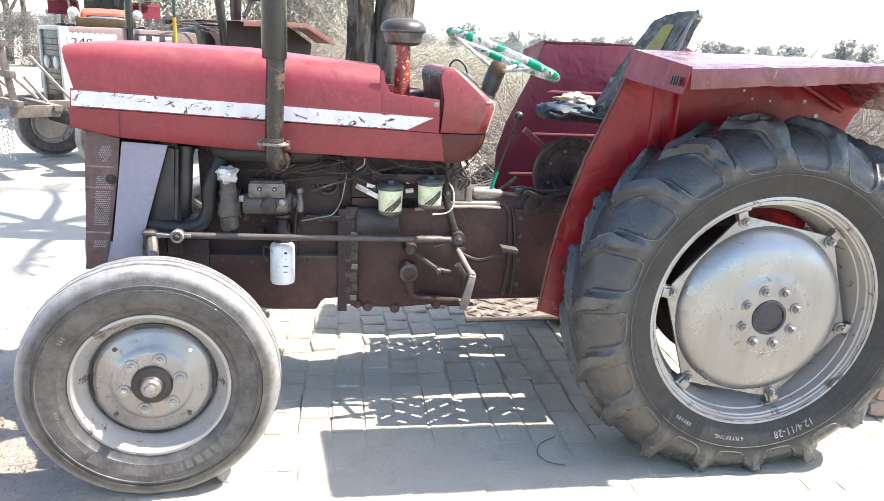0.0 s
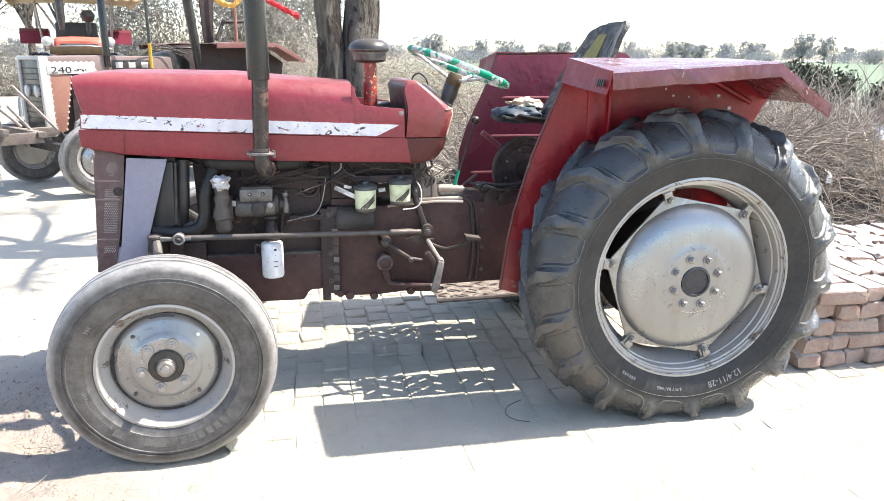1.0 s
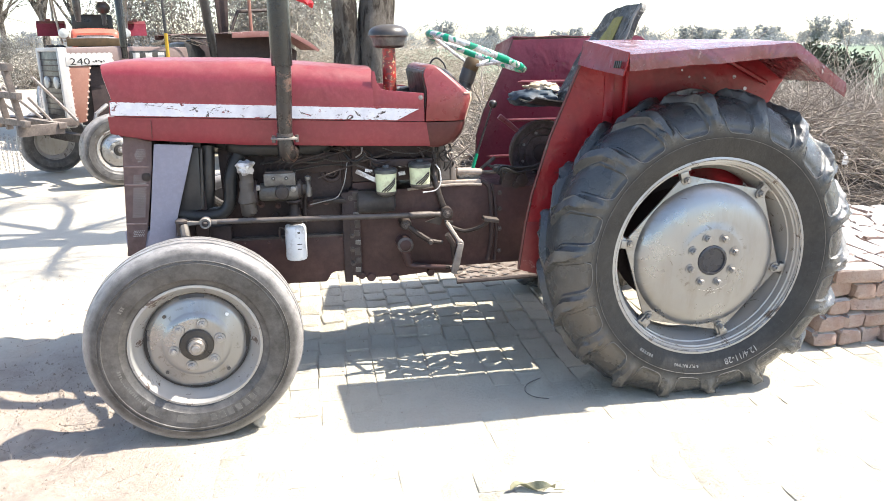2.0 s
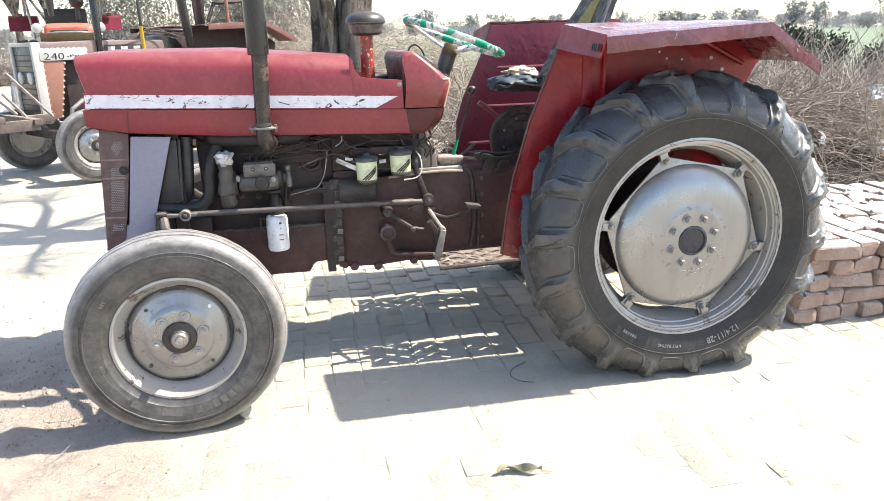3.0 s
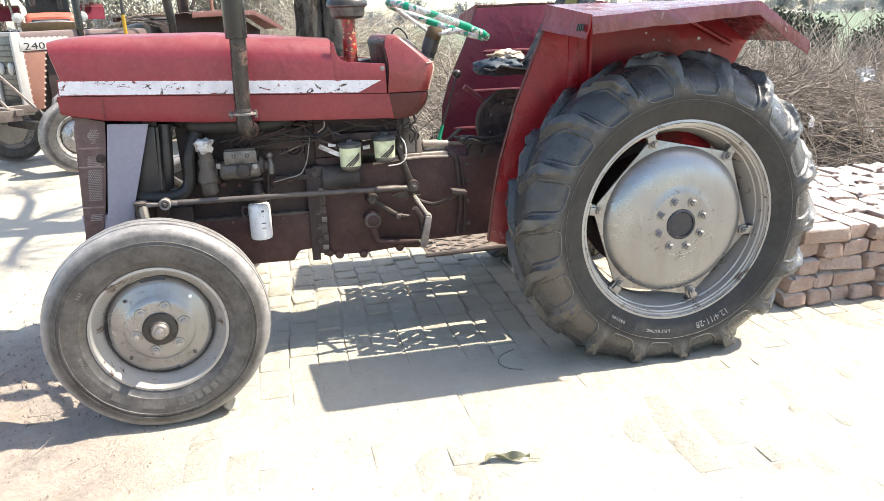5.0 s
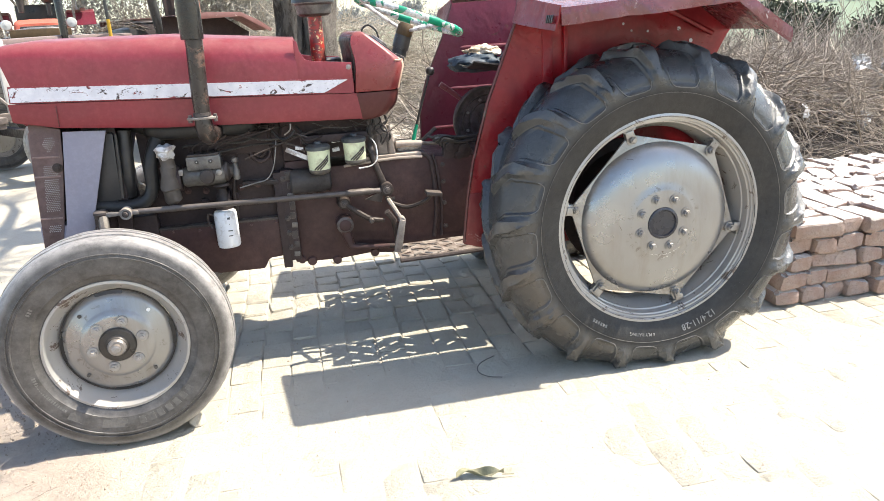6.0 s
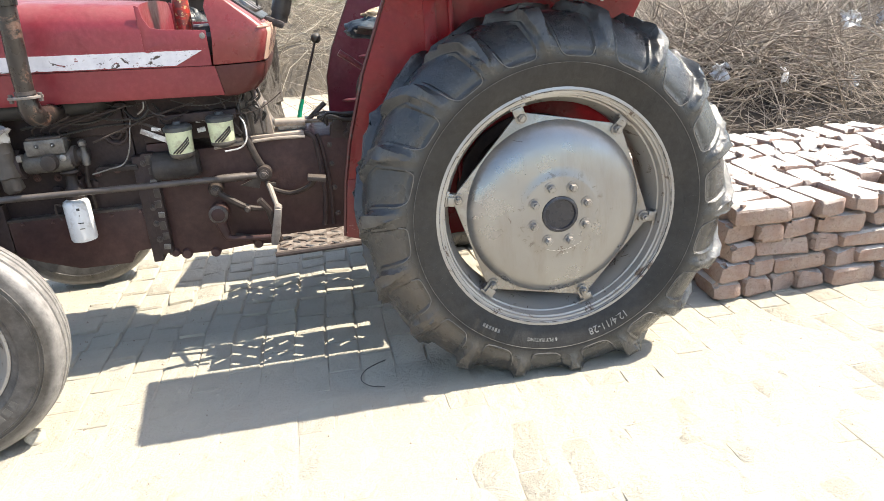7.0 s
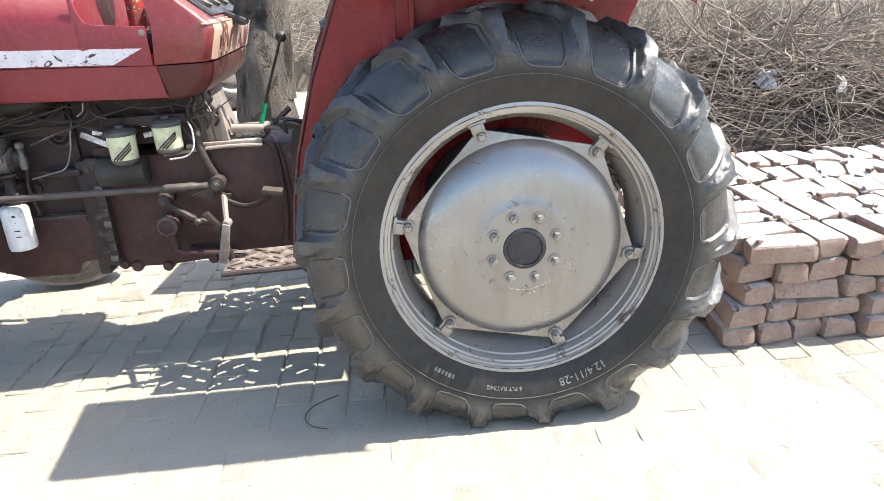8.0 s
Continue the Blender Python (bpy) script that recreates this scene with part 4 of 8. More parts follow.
def cowl():
    top = part("dash_cowl", sweep([cowl_ring(*row) for row in COWL_UP]), M["cowl_red"], tractor, "red dashboard cowl with rusty cream rear face", 40)
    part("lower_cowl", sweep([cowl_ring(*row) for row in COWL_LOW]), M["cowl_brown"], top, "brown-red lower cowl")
    # A black panel, slightly proud, stands in for the recess in shade.
    part("cowl_recess", slab([(-1.005, 1.10), (-1.0025, 1.15), (-1.0035, 1.172), (-1.007, 1.20), (-1.013, 1.234), (-1.008, 1.250), (-0.97, 1.250), (-0.97, 1.10)], -0.272, 0.272, 0.002), M["black"], top, "black panel standing in for the shaded cowl opening")
    part("wire_loop", tube([(-0.935, 0.05, 1.250), (-0.925, 0.05, 1.280), (-0.900, 0.05, 1.292), (-0.872, 0.05, 1.270), (-0.862, 0.05, 1.240), (-0.866, 0.05, 1.210)], 0.004, 6, round_to=5), M["black"], top, "loose black cable loop")
    part("instrument_panel", box((0.118, 0.46, 0.012), (-0.886, 0, 1.2165), (0, 38.5, 0), 0.004), M["black"], top, "black instrument panel")
    for y in (-0.13, 0.0, 0.13):
        g = turned([(0, 0.034), (0.010, 0.034), (0.012, 0.029), (0.008, 0.028), (0.008, 0)], (0, 0, 0), "z", 24)
        bmesh.ops.transform(g, matrix=pose(-0.884, y, 1.224, 0, 38.5, 0), verts=g.verts)
        part("gauge", g, M["steel"], top)
    # the rear face, worn through to cream undercoat, wraps the rounded corners
    rows = []
    for z, front, back, half, corner in COWL_UP[1:6]:
        ring = cowl_ring(z, front, back, half, corner, 0.0016)
        rows.append(ring[5:len(ring) - 5])
    part("rear_face", sheet(rows, 0.002), M["worn_face"], top, "rear face worn to cream undercoat, rust-stained")
    rows = []
    for z, front, back, half, corner in COWL_LOW[2:]:
        ring = cowl_ring(z, front, back, half, corner, 0.0014)
        rows.append(ring[6:len(ring) - 6])
    part("lower_rear_face", sheet(rows, 0.002), M["worn_low"], top, "streaked rear of the lower cowl")
    for y, r in ((-0.235, 0.014), (-0.12, 0.006), (0.10, 0.008)):
        part("face_hole", turned([(-0.826, r), (-0.8165, r), (-0.8160, r * 0.7), (-0.8160, 0.0)], (0, y, 1.128), "x", 14), M["black"], top)
        part("rust_run", box((0.002, r * 1.2, 0.034), (-0.8235, y + 0.002, 1.100), (0, 15, 0), 0.0008), M["rust"], top)
    edge = [cowl_ring(1.1615, -1.0, -0.818, 0.311, 0.045, 0.001)]
    part("cowl_edge", tube(edge[0][2:-2], 0.0035, 6), M["cream"], top, "cream painted edge, rust-stained")


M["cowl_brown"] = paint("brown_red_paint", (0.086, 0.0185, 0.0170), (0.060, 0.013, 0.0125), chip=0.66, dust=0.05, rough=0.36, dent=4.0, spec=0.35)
M["worn_face"] = paint("worn_red_over_cream", (0.50, 0.38, 0.29), (0.36, 0.20, 0.15), rust=(0.150, 0.030, 0.026), chip=0.54, dust=0.2)
M["worn_low"] = paint("worn_brown_over_cream", (0.088, 0.0235, 0.0215), (0.062, 0.017, 0.016), rust=(0.38, 0.24, 0.18), chip=0.60, dust=0.12, rough=0.34)
M["cream"] = paint("cream_paint", (0.46, 0.30, 0.23), (0.26, 0.06, 0.045), rust=(0.07, 0.035, 0.028), chip=0.57, dust=0.15)
cowl()


def fender(s, mat):
    """A flat-topped mudguard: inner panel, top sheet with lip, sloping tail. s: -1 near side, 1 far side."""
    yi, yo = 0.455, 0.850
    panel = [(-0.413, 1.356), (-0.432, 1.262), (-0.541, 0.997), (-0.606, 0.780), (-0.630, 0.660), (-0.655, 0.470), (-0.560, 0.438), (-0.50, 0.43), (-0.30, 0.43), (0.28, 0.43), (0.30, 0.80), (0.375, 1.113), (0.412, 1.182), (0.428, 1.200), (0.218, 1.353)]
    if s > 0:
        panel[:6] = [(-0.452, 1.340), (-0.495, 1.222), (-0.506, 1.190), (-0.600, 0.990), (-0.634, 0.875), (-0.645, 0.600)]
        panel[6:7] = [(-0.640, 0.45), (-0.560, 0.438)]
    nose = 0.0 if s < 0 else -0.036
    g = part("mudguard", slab(panel, s * yi, s * (yi - 0.006), 0.0015), mat, tractor, "dented red mudguard panel", 30)
    N = 29
    xs = np.linspace(0, 1, N)
    rows = []
    for f in (0.0, 0.04, 0.35, 0.7, 0.94, 0.985, 1.0):
        y = s * lerp(yi, yo, f)
        row = []
        for q in xs:
            x = lerp(lerp(-0.416, -0.404, f) + nose, lerp(0.200, 0.196, f), q)
            zi, zo = lerp(1.357, 1.358, q), lerp(1.314, 1.346, q)
            z = lerp(zi, zo, f) + 0.005 * noise.noise(Vector((x * 7, y * 7, s))) + (0.0035 * noise.noise(Vector((x * 24, 0, s + 3))) if f > 0.9 else 0)
            row.append((x, y, z - (0.004 if f > 0.98 else 0)))
        row += [(lerp(0.215, 0.212, f), y, row[-1][2] - 0.009)]
        for q in (0.15, 0.3, 0.45, 0.6, 0.8, 1.0):
            xe, ze = lerp(0.418, 0.402, f), lerp(1.205, 1.203, f)
            row.append((lerp(lerp(0.215, 0.212, f), xe, q), y, lerp(row[N][2], ze, q) + 0.004 * noise.noise(Vector((q * 5, y * 9, s)))))
        rows.append(row)
    wave = [0.006 * noise.noise(Vector((x * 8, 2, s))) + 0.003 * noise.noise(Vector((x * 27, 5, s))) for x, _, _ in rows[-1]]
    lip = [(x, y + s * (0.004 + 0.6 * wave[k]), z - (0.020 if k == N else 0.024)) for k, (x, y, z) in enumerate(rows[-1])]
    lip2 = [(x + (0.002 if k < N else -0.004), y + s * (0.003 + wave[k]), z - (lerp(0.054, 0.044, k / N) + 0.5 * wave[k] if k < N else lerp(0.044, 0.048, (k - N) / 6))) for k, (x, y, z) in enumerate(rows[-1])]
    part("mudguard_top", sheet(rows + [lip, lip2], 0.0035, 0.0), M["fender_top"] if s < 0 else mat, g, "flat red mudguard top with scratched sheen", 28)
    front = [[(nose + lerp(-0.419, -0.407, f), s * lerp(yi, yo + 0.002, f), lerp(1.357, 1.314, f) + 0.002) for f in (0, 0.3, 0.6, 0.9, 1.0)],
             [(nose + lerp(-0.424, -0.416, f) - 0.004 * math.sin(f * 6), s * lerp(yi, yo + 0.003, f), lerp(1.318, 1.275, f)) for f in (0, 0.3, 0.6, 0.9, 1.0)],
             [(nose + lerp(-0.440, -0.428, f) - 0.006 * math.sin(f * 5), s * lerp(yi, yo - 0.006, f), lerp(1.270, 1.241, f)) for f in (0, 0.3, 0.6, 0.9, 1.0)]]
    part("front_lip", sheet(front, 0.004), mat, g)
    part("panel_rib", box((0.016, 0.022, 0.83), (-0.245, s * (yi + 0.012), 0.93), soft=0.006), mat, g)
    part("edge_bead", tube([(x, s * yi, z) for x, z in panel[:6]], 0.006, 8), M["bead"], g, "rubbed brown rolled edge")
    part("corner_strut", tube([(0.06, s * (yi + 0.01), 1.335), (0.34, s * (yi + 0.02), 1.19)], 0.010, 6), mat, g)
    if s < 0:
        part("foot_patch", slab([(-0.632, 0.662), (-0.656, 0.468), (-0.56, 0.437), (-0.50, 0.44), (-0.50, 0.662)], s * (yi + 0.0015), s * (yi + 0.004), 0.001), M["fender_worn"], g, "scratched lower patch")
        # White discs stand in for daylight through the panel's small holes.
        for x, z in ((-0.013, 1.243), (0.020, 1.217), (0.085, 1.212), (0.211, 1.214), (0.262, 1.168), (-0.054, 1.151)):
            part("panel_hole_light", turned([(0.0, 0.0075 if x > 0.1 else 0.0045), (-0.0012, 0.0075 if x > 0.1 else 0.0045), (-0.0012, 0)], (x, s * (yi + 0.0012), z), seg=10), M["stripe"], g)
        part("rib_strip", box((0.040, 0.006, 0.84), (-0.310, s * (yi + 0.004), 0.90), soft=0.003), mat, g, "welded stiffening strip")
        for x, z, ln in ((-0.47, 0.86, 0.10), (-0.36, 0.97, 0.07), (-0.40, 0.70, 0.09), (-0.20, 1.10, 0.06), (0.10, 1.17, 0.05)):
            part("rust_scratch", box((ln, 0.0012, 0.003), (x, s * (yi + 0.0012), z), (0, 24 + 60 * x, 0), 0.0005), M["cowl_brown"], g)
        for k in range(4):
            part("plate_slot", box((0.004, 0.008, 0.024), (-0.4235, s * (0.775 + 0.016 * k), 1.277), (0, 12, 0), 0.001), M["black"], g)
    else:
        g.location.z = 0.028
        # Swage lines in paler maroon carry the painted highlight of each rib.
        for z, x0, x1 in ((1.136, -0.425, 0.10), (0.948, -0.493, 0.10), (0.766, -0.583, 0.0)):
            part("panel_swage", tube([(x0, s * (yi - 0.005), z), (x0 + 0.02, s * (yi - 0.007), z), (x1, s * (yi - 0.007), z)], [0.003, 0.008, 0.008], 8), M["maroon_rib"], g)
    return g


fender(-1, M["fender"])
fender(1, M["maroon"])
for s in (-1, 1):
    drum = turned([(-0.462, 0.262), (-0.474, 0.262), (-0.478, 0.256), (-0.480, 0.225), (-0.560, 0.215), (-0.568, 0.205), (-0.570, 0.08), (-0.70, 0.07), (-0.70, 0.0)], (0, 0, 0.562), seg=48)
    if s > 0:
        bmesh.ops.rotate(drum, cent=(0, 0, 0.562), matrix=Matrix.Rotation(math.pi, 3, "Z"), verts=drum.verts)
    part("brake_drum", drum, M["iron"], tractor, "greasy brake drum and backing plate")


def engine():
    """The greasy engine, gearbox and what hangs on them."""
    t = tractor
    block = slab([(-1.80, 0.50), (-1.80, 0.93), (-1.34, 0.95), (-1.34, 0.47), (-1.60, 0.44)], -0.17, 0.17, 0.012)
    e = part("engine_block", block, M["iron"], t, "dark oily cast-iron engine")
    part("cylinder_head", box((0.50, 0.26, 0.10), (-1.56, 0.0, 0.985), soft=0.012), M["iron"], e)
    part("sump", slab([(-1.80, 0.455), (-1.80, 0.582), (-1.335, 0.584), (-1.335, 0.424), (-1.392, 0.420), (-1.405, 0.412), (-1.425, 0.378), (-1.60, 0.380), (-1.72, 0.42)], -0.20, 0.20, 0.010), M["brown_iron"], e, "brown greasy sump")
    part("sump_flange", box((0.47, 0.408, 0.010), (-1.565, 0, 0.583), soft=0.003), M["link"], e)
    for k in range(5):
        part("sump_bolt", hexbolt((-1.75 + 0.098 * k, -0.203, 0.570 - 0.004 * (k % 2)), 0.006, 0.006, washer=False), M["brown_iron"], e)
    part("rear_plate", box((0.034, 0.42, 0.39), (-1.331, 0, 0.570), soft=0.004), M["iron"], e)
    part("block_rear", box((0.070, 0.31, 0.24), (-1.315, 0, 0.865), soft=0.01), M["iron"], e)
    part("intake_manifold", tube([(-1.77, -0.17, 0.97), (-1.72, -0.23, 0.965), (-1.45, -0.23, 0.96), (-1.40, -0.17, 0.965)], 0.034, 12, round_to=4), M["hose"], e, "soot-black manifold")
    for x in (-1.70, -1.56, -1.44):
        part("manifold_port", turned([(-0.23, 0.026), (-0.13, 0.030)], (x, 0, 0.955), "y", 12), M["iron"], e)
    part("crank_pulley", turned([(-1.86, 0.075), (-1.845, 0.06), (-1.83, 0.075)], (0, 0, 0.60), "x", 28), M["rust"], e)
    part("fan_hub", turned([(-1.935, 0.04), (-1.905, 0.045)], (0, 0, 0.83), "x", 20), M["iron"], e)
    for k in range(4):
        w = radians(20 + 90 * k)
        blade = box((0.004, 0.05, 0.15), (0, 0, 0.10), (0, 0, 28), 0.001)
        bmesh.ops.transform(blade, matrix=pose(-1.92, 0, 0.83, math.degrees(w), 0, 0), verts=blade.verts)
        part("fan_blade", blade, M["rust"], e)
    part("radiator", box((0.06, 0.46, 0.42), (-1.965, 0, 0.80), soft=0.006), M["iron"], t, "dark radiator core")
    part("radiator_side", box((0.05, 0.022, 0.40), (-1.905, -0.235, 0.80), soft=0.004), M["iron"], t)
    part("radiator_hose", tube([(-1.985, -0.25, 0.712), (-1.90, -0.257, 0.700), (-1.825, -0.252, 0.710), (-1.788, -0.247, 0.755), (-1.778, -0.243, 0.85), (-1.745, -0.22, 0.935)], [0.024, 0.025, 0.025, 0.025, 0.026, 0.028], 14, round_to=6), M["hose"], t, "thick dusty black radiator hose")
    part("shroud", slab([(-1.992, 0.715), (-1.958, 0.975), (-1.885, 0.975), (-1.896, 0.728)], -0.262, -0.235, 0.010), M["shroud"], t, "dull black fan shroud")
    part("shroud_ring", tube([(-1.882, -0.205, 0.735), (-1.872, -0.222, 0.79), (-1.864, -0.226, 0.87), (-1.858, -0.215, 0.975)], 0.026, 14, round_to=3), M["shroud"], t)
    part("shroud_rib", tube([(-1.893, -0.258, 0.735), (-1.884, -0.262, 0.86), (-1.878, -0.258, 0.97)], 0.006, 8, round_to=3), M["shroud"], t)
    for k in range(4):
        a = 0.12 * k
        part("pump_pipe", tube([(-1.61 + 0.03 * k, -0.235, 0.848), (-1.62 + 0.03 * k, -0.262, 0.895), (-1.58 + a * 0.7, -0.262, 0.925 + 0.006 * k), (-1.68 + a * 0.9, -0.19, 0.955)], 0.0030, 6, round_to=5), M["rust"], t)
    for k in range(3):
        part("block_plug", turned([(-0.182, 0.012), (-0.178, 0.018), (-0.165, 0.018)], (-1.74 + 0.12 * k, 0, 0.655 + 0.012 * k), "y", 14), M["iron"], e)
    part("core_ring", turned([(-0.182, 0.030), (-0.188, 0.034), (-0.188, 0.040), (-0.182, 0.044)], (-1.385, 0, 0.850), "y", 24, True), M["iron"], e, "round cast ring on the block")
    part("core_ring", turned([(-0.182, 0.014), (-0.188, 0.017), (-0.188, 0.021), (-0.182, 0.024)], (-1.385, 0, 0.850), "y", 20, True), M["iron"], e)
    part("block_ledge", box((0.13, 0.05, 0.012), (-1.40, -0.195, 0.735), soft=0.003), M["link"], e)
    part("block_rib", box((0.44, 0.012, 0.010), (-1.57, -0.174, 0.650), soft=0.004), M["iron"], e)
    part("side_cover", box((0.30, 0.022, 0.085), (-1.50, -0.180, 0.890), soft=0.008), M["iron"], e, "dark valve chest cover")
    part("throttle_rod", tube([(-1.44, -0.268, 0.838), (-1.36, -0.262, 0.865), (-1.25, -0.25, 0.90), (-1.10, -0.23, 0.935)], 0.0035, 6), M["rust"], t)
    part("cable", tube([(-1.33, -0.225, 0.93), (-1.30, -0.25, 0.90), (-1.27, -0.262, 0.905), (-1.245, -0.265, 0.93)], 0.005, 6, round_to=5), M["hose"], t)
    part("cable", tube([(-1.24, -0.21, 0.94), (-1.215, -0.23, 0.91), (-1.22, -0.24, 0.88), (-1.19, -0.235, 0.86)], 0.004, 6, round_to=5), M["hose"], t)
    part("cable_clip", tube([(-1.285, -0.255, 0.915), (-1.262, -0.262, 0.932), (-1.258, -0.260, 0.955)], 0.003, 6, round_to=3), M["steel"], t)
    part("pale_tag", box((0.030, 0.003, 0.012), (-1.235, -0.262, 0.860), (0, 12, 0), 0.001), M["white_rag"], t)
    part("pale_tag", box((0.034, 0.003, 0.010), (-1.093, -0.222, 0.868), (0, 2, 0), 0.001), M["white_rag"], t)
    part("pale_tag", box((0.028, 0.003, 0.016), (-1.096, -0.222, 0.838), (0, -8, 0), 0.001), M["white_rag"], t)
    # Plate added to narrow the bright gap between shroud and engine.
    part("belt_guard", slab([(-1.822, 0.60), (-1.830, 0.955), (-1.770, 0.955), (-1.765, 0.60)], -0.165, -0.150, 0.004), M["iron"], t, "dark plate added to narrow the daylight gap")
    part("upper_hose", tube([(-1.93, -0.02, 0.95), (-1.86, -0.12, 0.985), (-1.78, -0.19, 0.975), (-1.73, -0.18, 0.95)], 0.028, 12, round_to=6), M["hose"], t)
    # injection pump, its drive housing and the filler with a white cap
    p = part("injection_pump", box((0.124, 0.085, 0.052), (-1.588, -0.240, 0.840), soft=0.008), M["alloy"], t, "grey alloy injection pump")
    part("pump_body", turned([(-1.672, 0.030), (-1.664, 0.036), (-1.600, 0.036), (-1.590, 0.038), (-1.535, 0.038), (-1.520, 0.032)], (0, -0.245, 0.787), "x", 22), M["alloy"], p)
    part("pump_lid", box((0.110, 0.078, 0.008), (-1.588, -0.240, 0.869), soft=0.003), M["link"], p)
    for k in range(2):
        part("pump_screw", turned([(-0.287, 0.0), (-0.287, 0.005), (-0.2845, 0.0075), (-0.280, 0.0075)], (-1.612 + 0.050 * k, 0, 0.846), "y", 14), M["black"], p)
        # A tiny bright disc paints the glint onto each screw head.
        part("screw_glint", turned([(-0.2885, 0.0), (-0.2880, 0.0022), (-0.286, 0.0022)], (-1.612 + 0.050 * k, 0, 0.846), "y", 8), M["glint_metal"], p)
    part("pump_nose", turned([(-0.312, 0.008), (-0.308, 0.024), (-0.296, 0.028), (-0.275, 0.028)], (-1.581, 0, 0.790), "y", 20), M["link"], p, "dark round pump cover")
    part("pump_plug", turned([(-0.292, 0.005), (-0.290, 0.011), (-0.275, 0.011)], (-1.537, 0, 0.802), "y", 12), M["steel"], p)
    part("pump_flange", turned([(-1.520, 0.036), (-1.508, 0.036), (-1.500, 0.024), (-1.470, 0.022)], (0, -0.240, 0.795), "x", 18), M["link"], p)
    part("pump_drive", turned([(-1.700, 0.050), (-1.678, 0.050)], (0, -0.235, 0.785), "x", 20), M["iron"], p)
    part("pump_union", box((0.016, 0.030, 0.022), (-1.672, -0.275, 0.812), soft=0.003), M["steel"], p)
    part("bleed_fitting", turned([(0.764, 0.010), (0.770, 0.013), (0.800, 0.013), (0.806, 0.009), (0.828, 0.009), (0.832, 0.013), (0.845, 0.013), (0.850, 0.006)], (-1.478, -0.258, 0), "z", 12), M["alloy"], t, "worn fuel fitting")
    gv = turned([(0.700, 0.024), (0.712, 0.031), (0.750, 0.029), (0.756, 0.034), (0.790, 0.032), (0.800, 0.026), (0.835, 0.030), (0.842, 0.026), (0.875, 0.026)], (-1.716, -0.275, 0), "z", 18)
    rough_up(gv, 0.007, 40)
    part("governor", gv, M["tan_iron"], t, "oily upright filler neck")
    fl = turned([(0.868, 0.022), (0.880, 0.032), (0.895, 0.030), (0.908, 0.034), (0.917, 0.028), (0.919, 0.0)], (-1.716, -0.282, 0), "z", 24)
    rough_up(fl, 0.012, 48)
    part("oil_filler", fl, M["white_rag"], t, "pale filler cap wrapped in plastic")
    part("dipstick_tube", tube([(-1.50, -0.20, 0.60), (-1.50, -0.225, 0.70), (-1.49, -0.21, 0.80)], 0.007, 8), M["rust"], t)
    # white oil filter on its head
    f = part("oil_filter", turned([(0.508, 0.030), (0.511, 0.040), (0.520, 0.043), (0.640, 0.043), (0.650, 0.039), (0.655, 0.030)], (-1.540, -0.268, 0), "z", 32), M["filter_white"], t, "white spin-on oil filter")
    part("filter_head", turned([(0.652, 0.032), (0.668, 0.034), (0.688, 0.029), (0.700, 0.020), (0.735, 0.018), (0.745, 0.030), (0.752, 0.026)], (-1.540, -0.250, 0), "z", 20), M["rust"], f)
    part("filter_bracket", box((0.05, 0.10, 0.05), (-1.54, -0.20, 0.69), soft=0.01), M["iron"], f)
    part("filter_handle", tube([(-1.583, -0.285, 0.64), (-1.600, -0.285, 0.645), (-1.603, -0.285, 0.615), (-1.592, -0.285, 0.59)], 0.004, 6, round_to=3), M["rust"], f)
    for z, w in ((0.628, 0.010), (0.606, 0.003), (0.580, 0.018), (0.560, 0.016)):
        part("filter_print", box((w, 0.0014, 0.003 if z < 0.62 else 0.008), (-1.526, -0.3110, z), soft=0), M["black"], f)
    # two fuel filters with pale green wrapping
    for x, y, z0, z1 in ((-1.166, -0.262, 0.760, 0.872), (-1.026, -0.255, 0.784, 0.890)):
        b = part("fuel_filter", turned([(z0, 0.030), (z0 + 0.004, 0.037), (z0 + 0.014, 0.041), (z1 - 0.024, 0.0435), (z1 - 0.018, 0.046)], (x, y, 0), "z", 32), M["filter_pale"], t, "pale green fuel filter with black print")
        part("filter_top", turned([(z1 - 0.022, 0.047), (z1 - 0.010, 0.048), (z1 - 0.003, 0.040), (z1, 0.016), (z1 + 0.008, 0.012), (z1 + 0.009, 0.0)], (x, y, 0), "z", 24), M["filter_cap"], b)
        part("filter_foot", turned([(z0 - 0.006, 0.020), (z0 + 0.001, 0.036), (z0 + 0.010, 0.042), (z0 + 0.016, 0.042)], (x, y, 0), "z", 24), M["alloy"], b)
        for k in range(3):
            bar = []
            for q in np.linspace(0.10 + 0.16 * k, 1.0, 9):
                w = radians(232 + 88 * q)
                zz = min(z1 - 0.046, z0 + 0.010 + 0.056 * (q - 0.16 * k))
                bar.append([(x + 0.0447 * math.cos(w), y + 0.0447 * math.sin(w), zz), (x + 0.0447 * math.cos(w), y + 0.0447 * math.sin(w), zz + 0.0065)])
            part("filter_stripe", sheet(bar, 0.001), M["black"], b)
    # Filler block added to keep sunlit ground from showing under the bonnet.
    part("gap_filler", box((0.34, 0.40, 0.20), (-1.13, 0.02, 0.90), soft=0.01), M["iron"], t, "dark filler block closing the gap under the bonnet")
    part("filter_mount", box((0.26, 0.05, 0.03), (-1.10, -0.215, 0.885), soft=0.006), M["iron"], t)
    part("fuel_pipe", tube([(-1.02, -0.30, 0.77), (-0.97, -0.295, 0.775), (-0.945, -0.285, 0.80), (-0.945, -0.27, 0.85), (-0.96, -0.25, 0.875)], 0.0028, 8, round_to=5), M["white_rag"], t, "pale plastic fuel pipe")
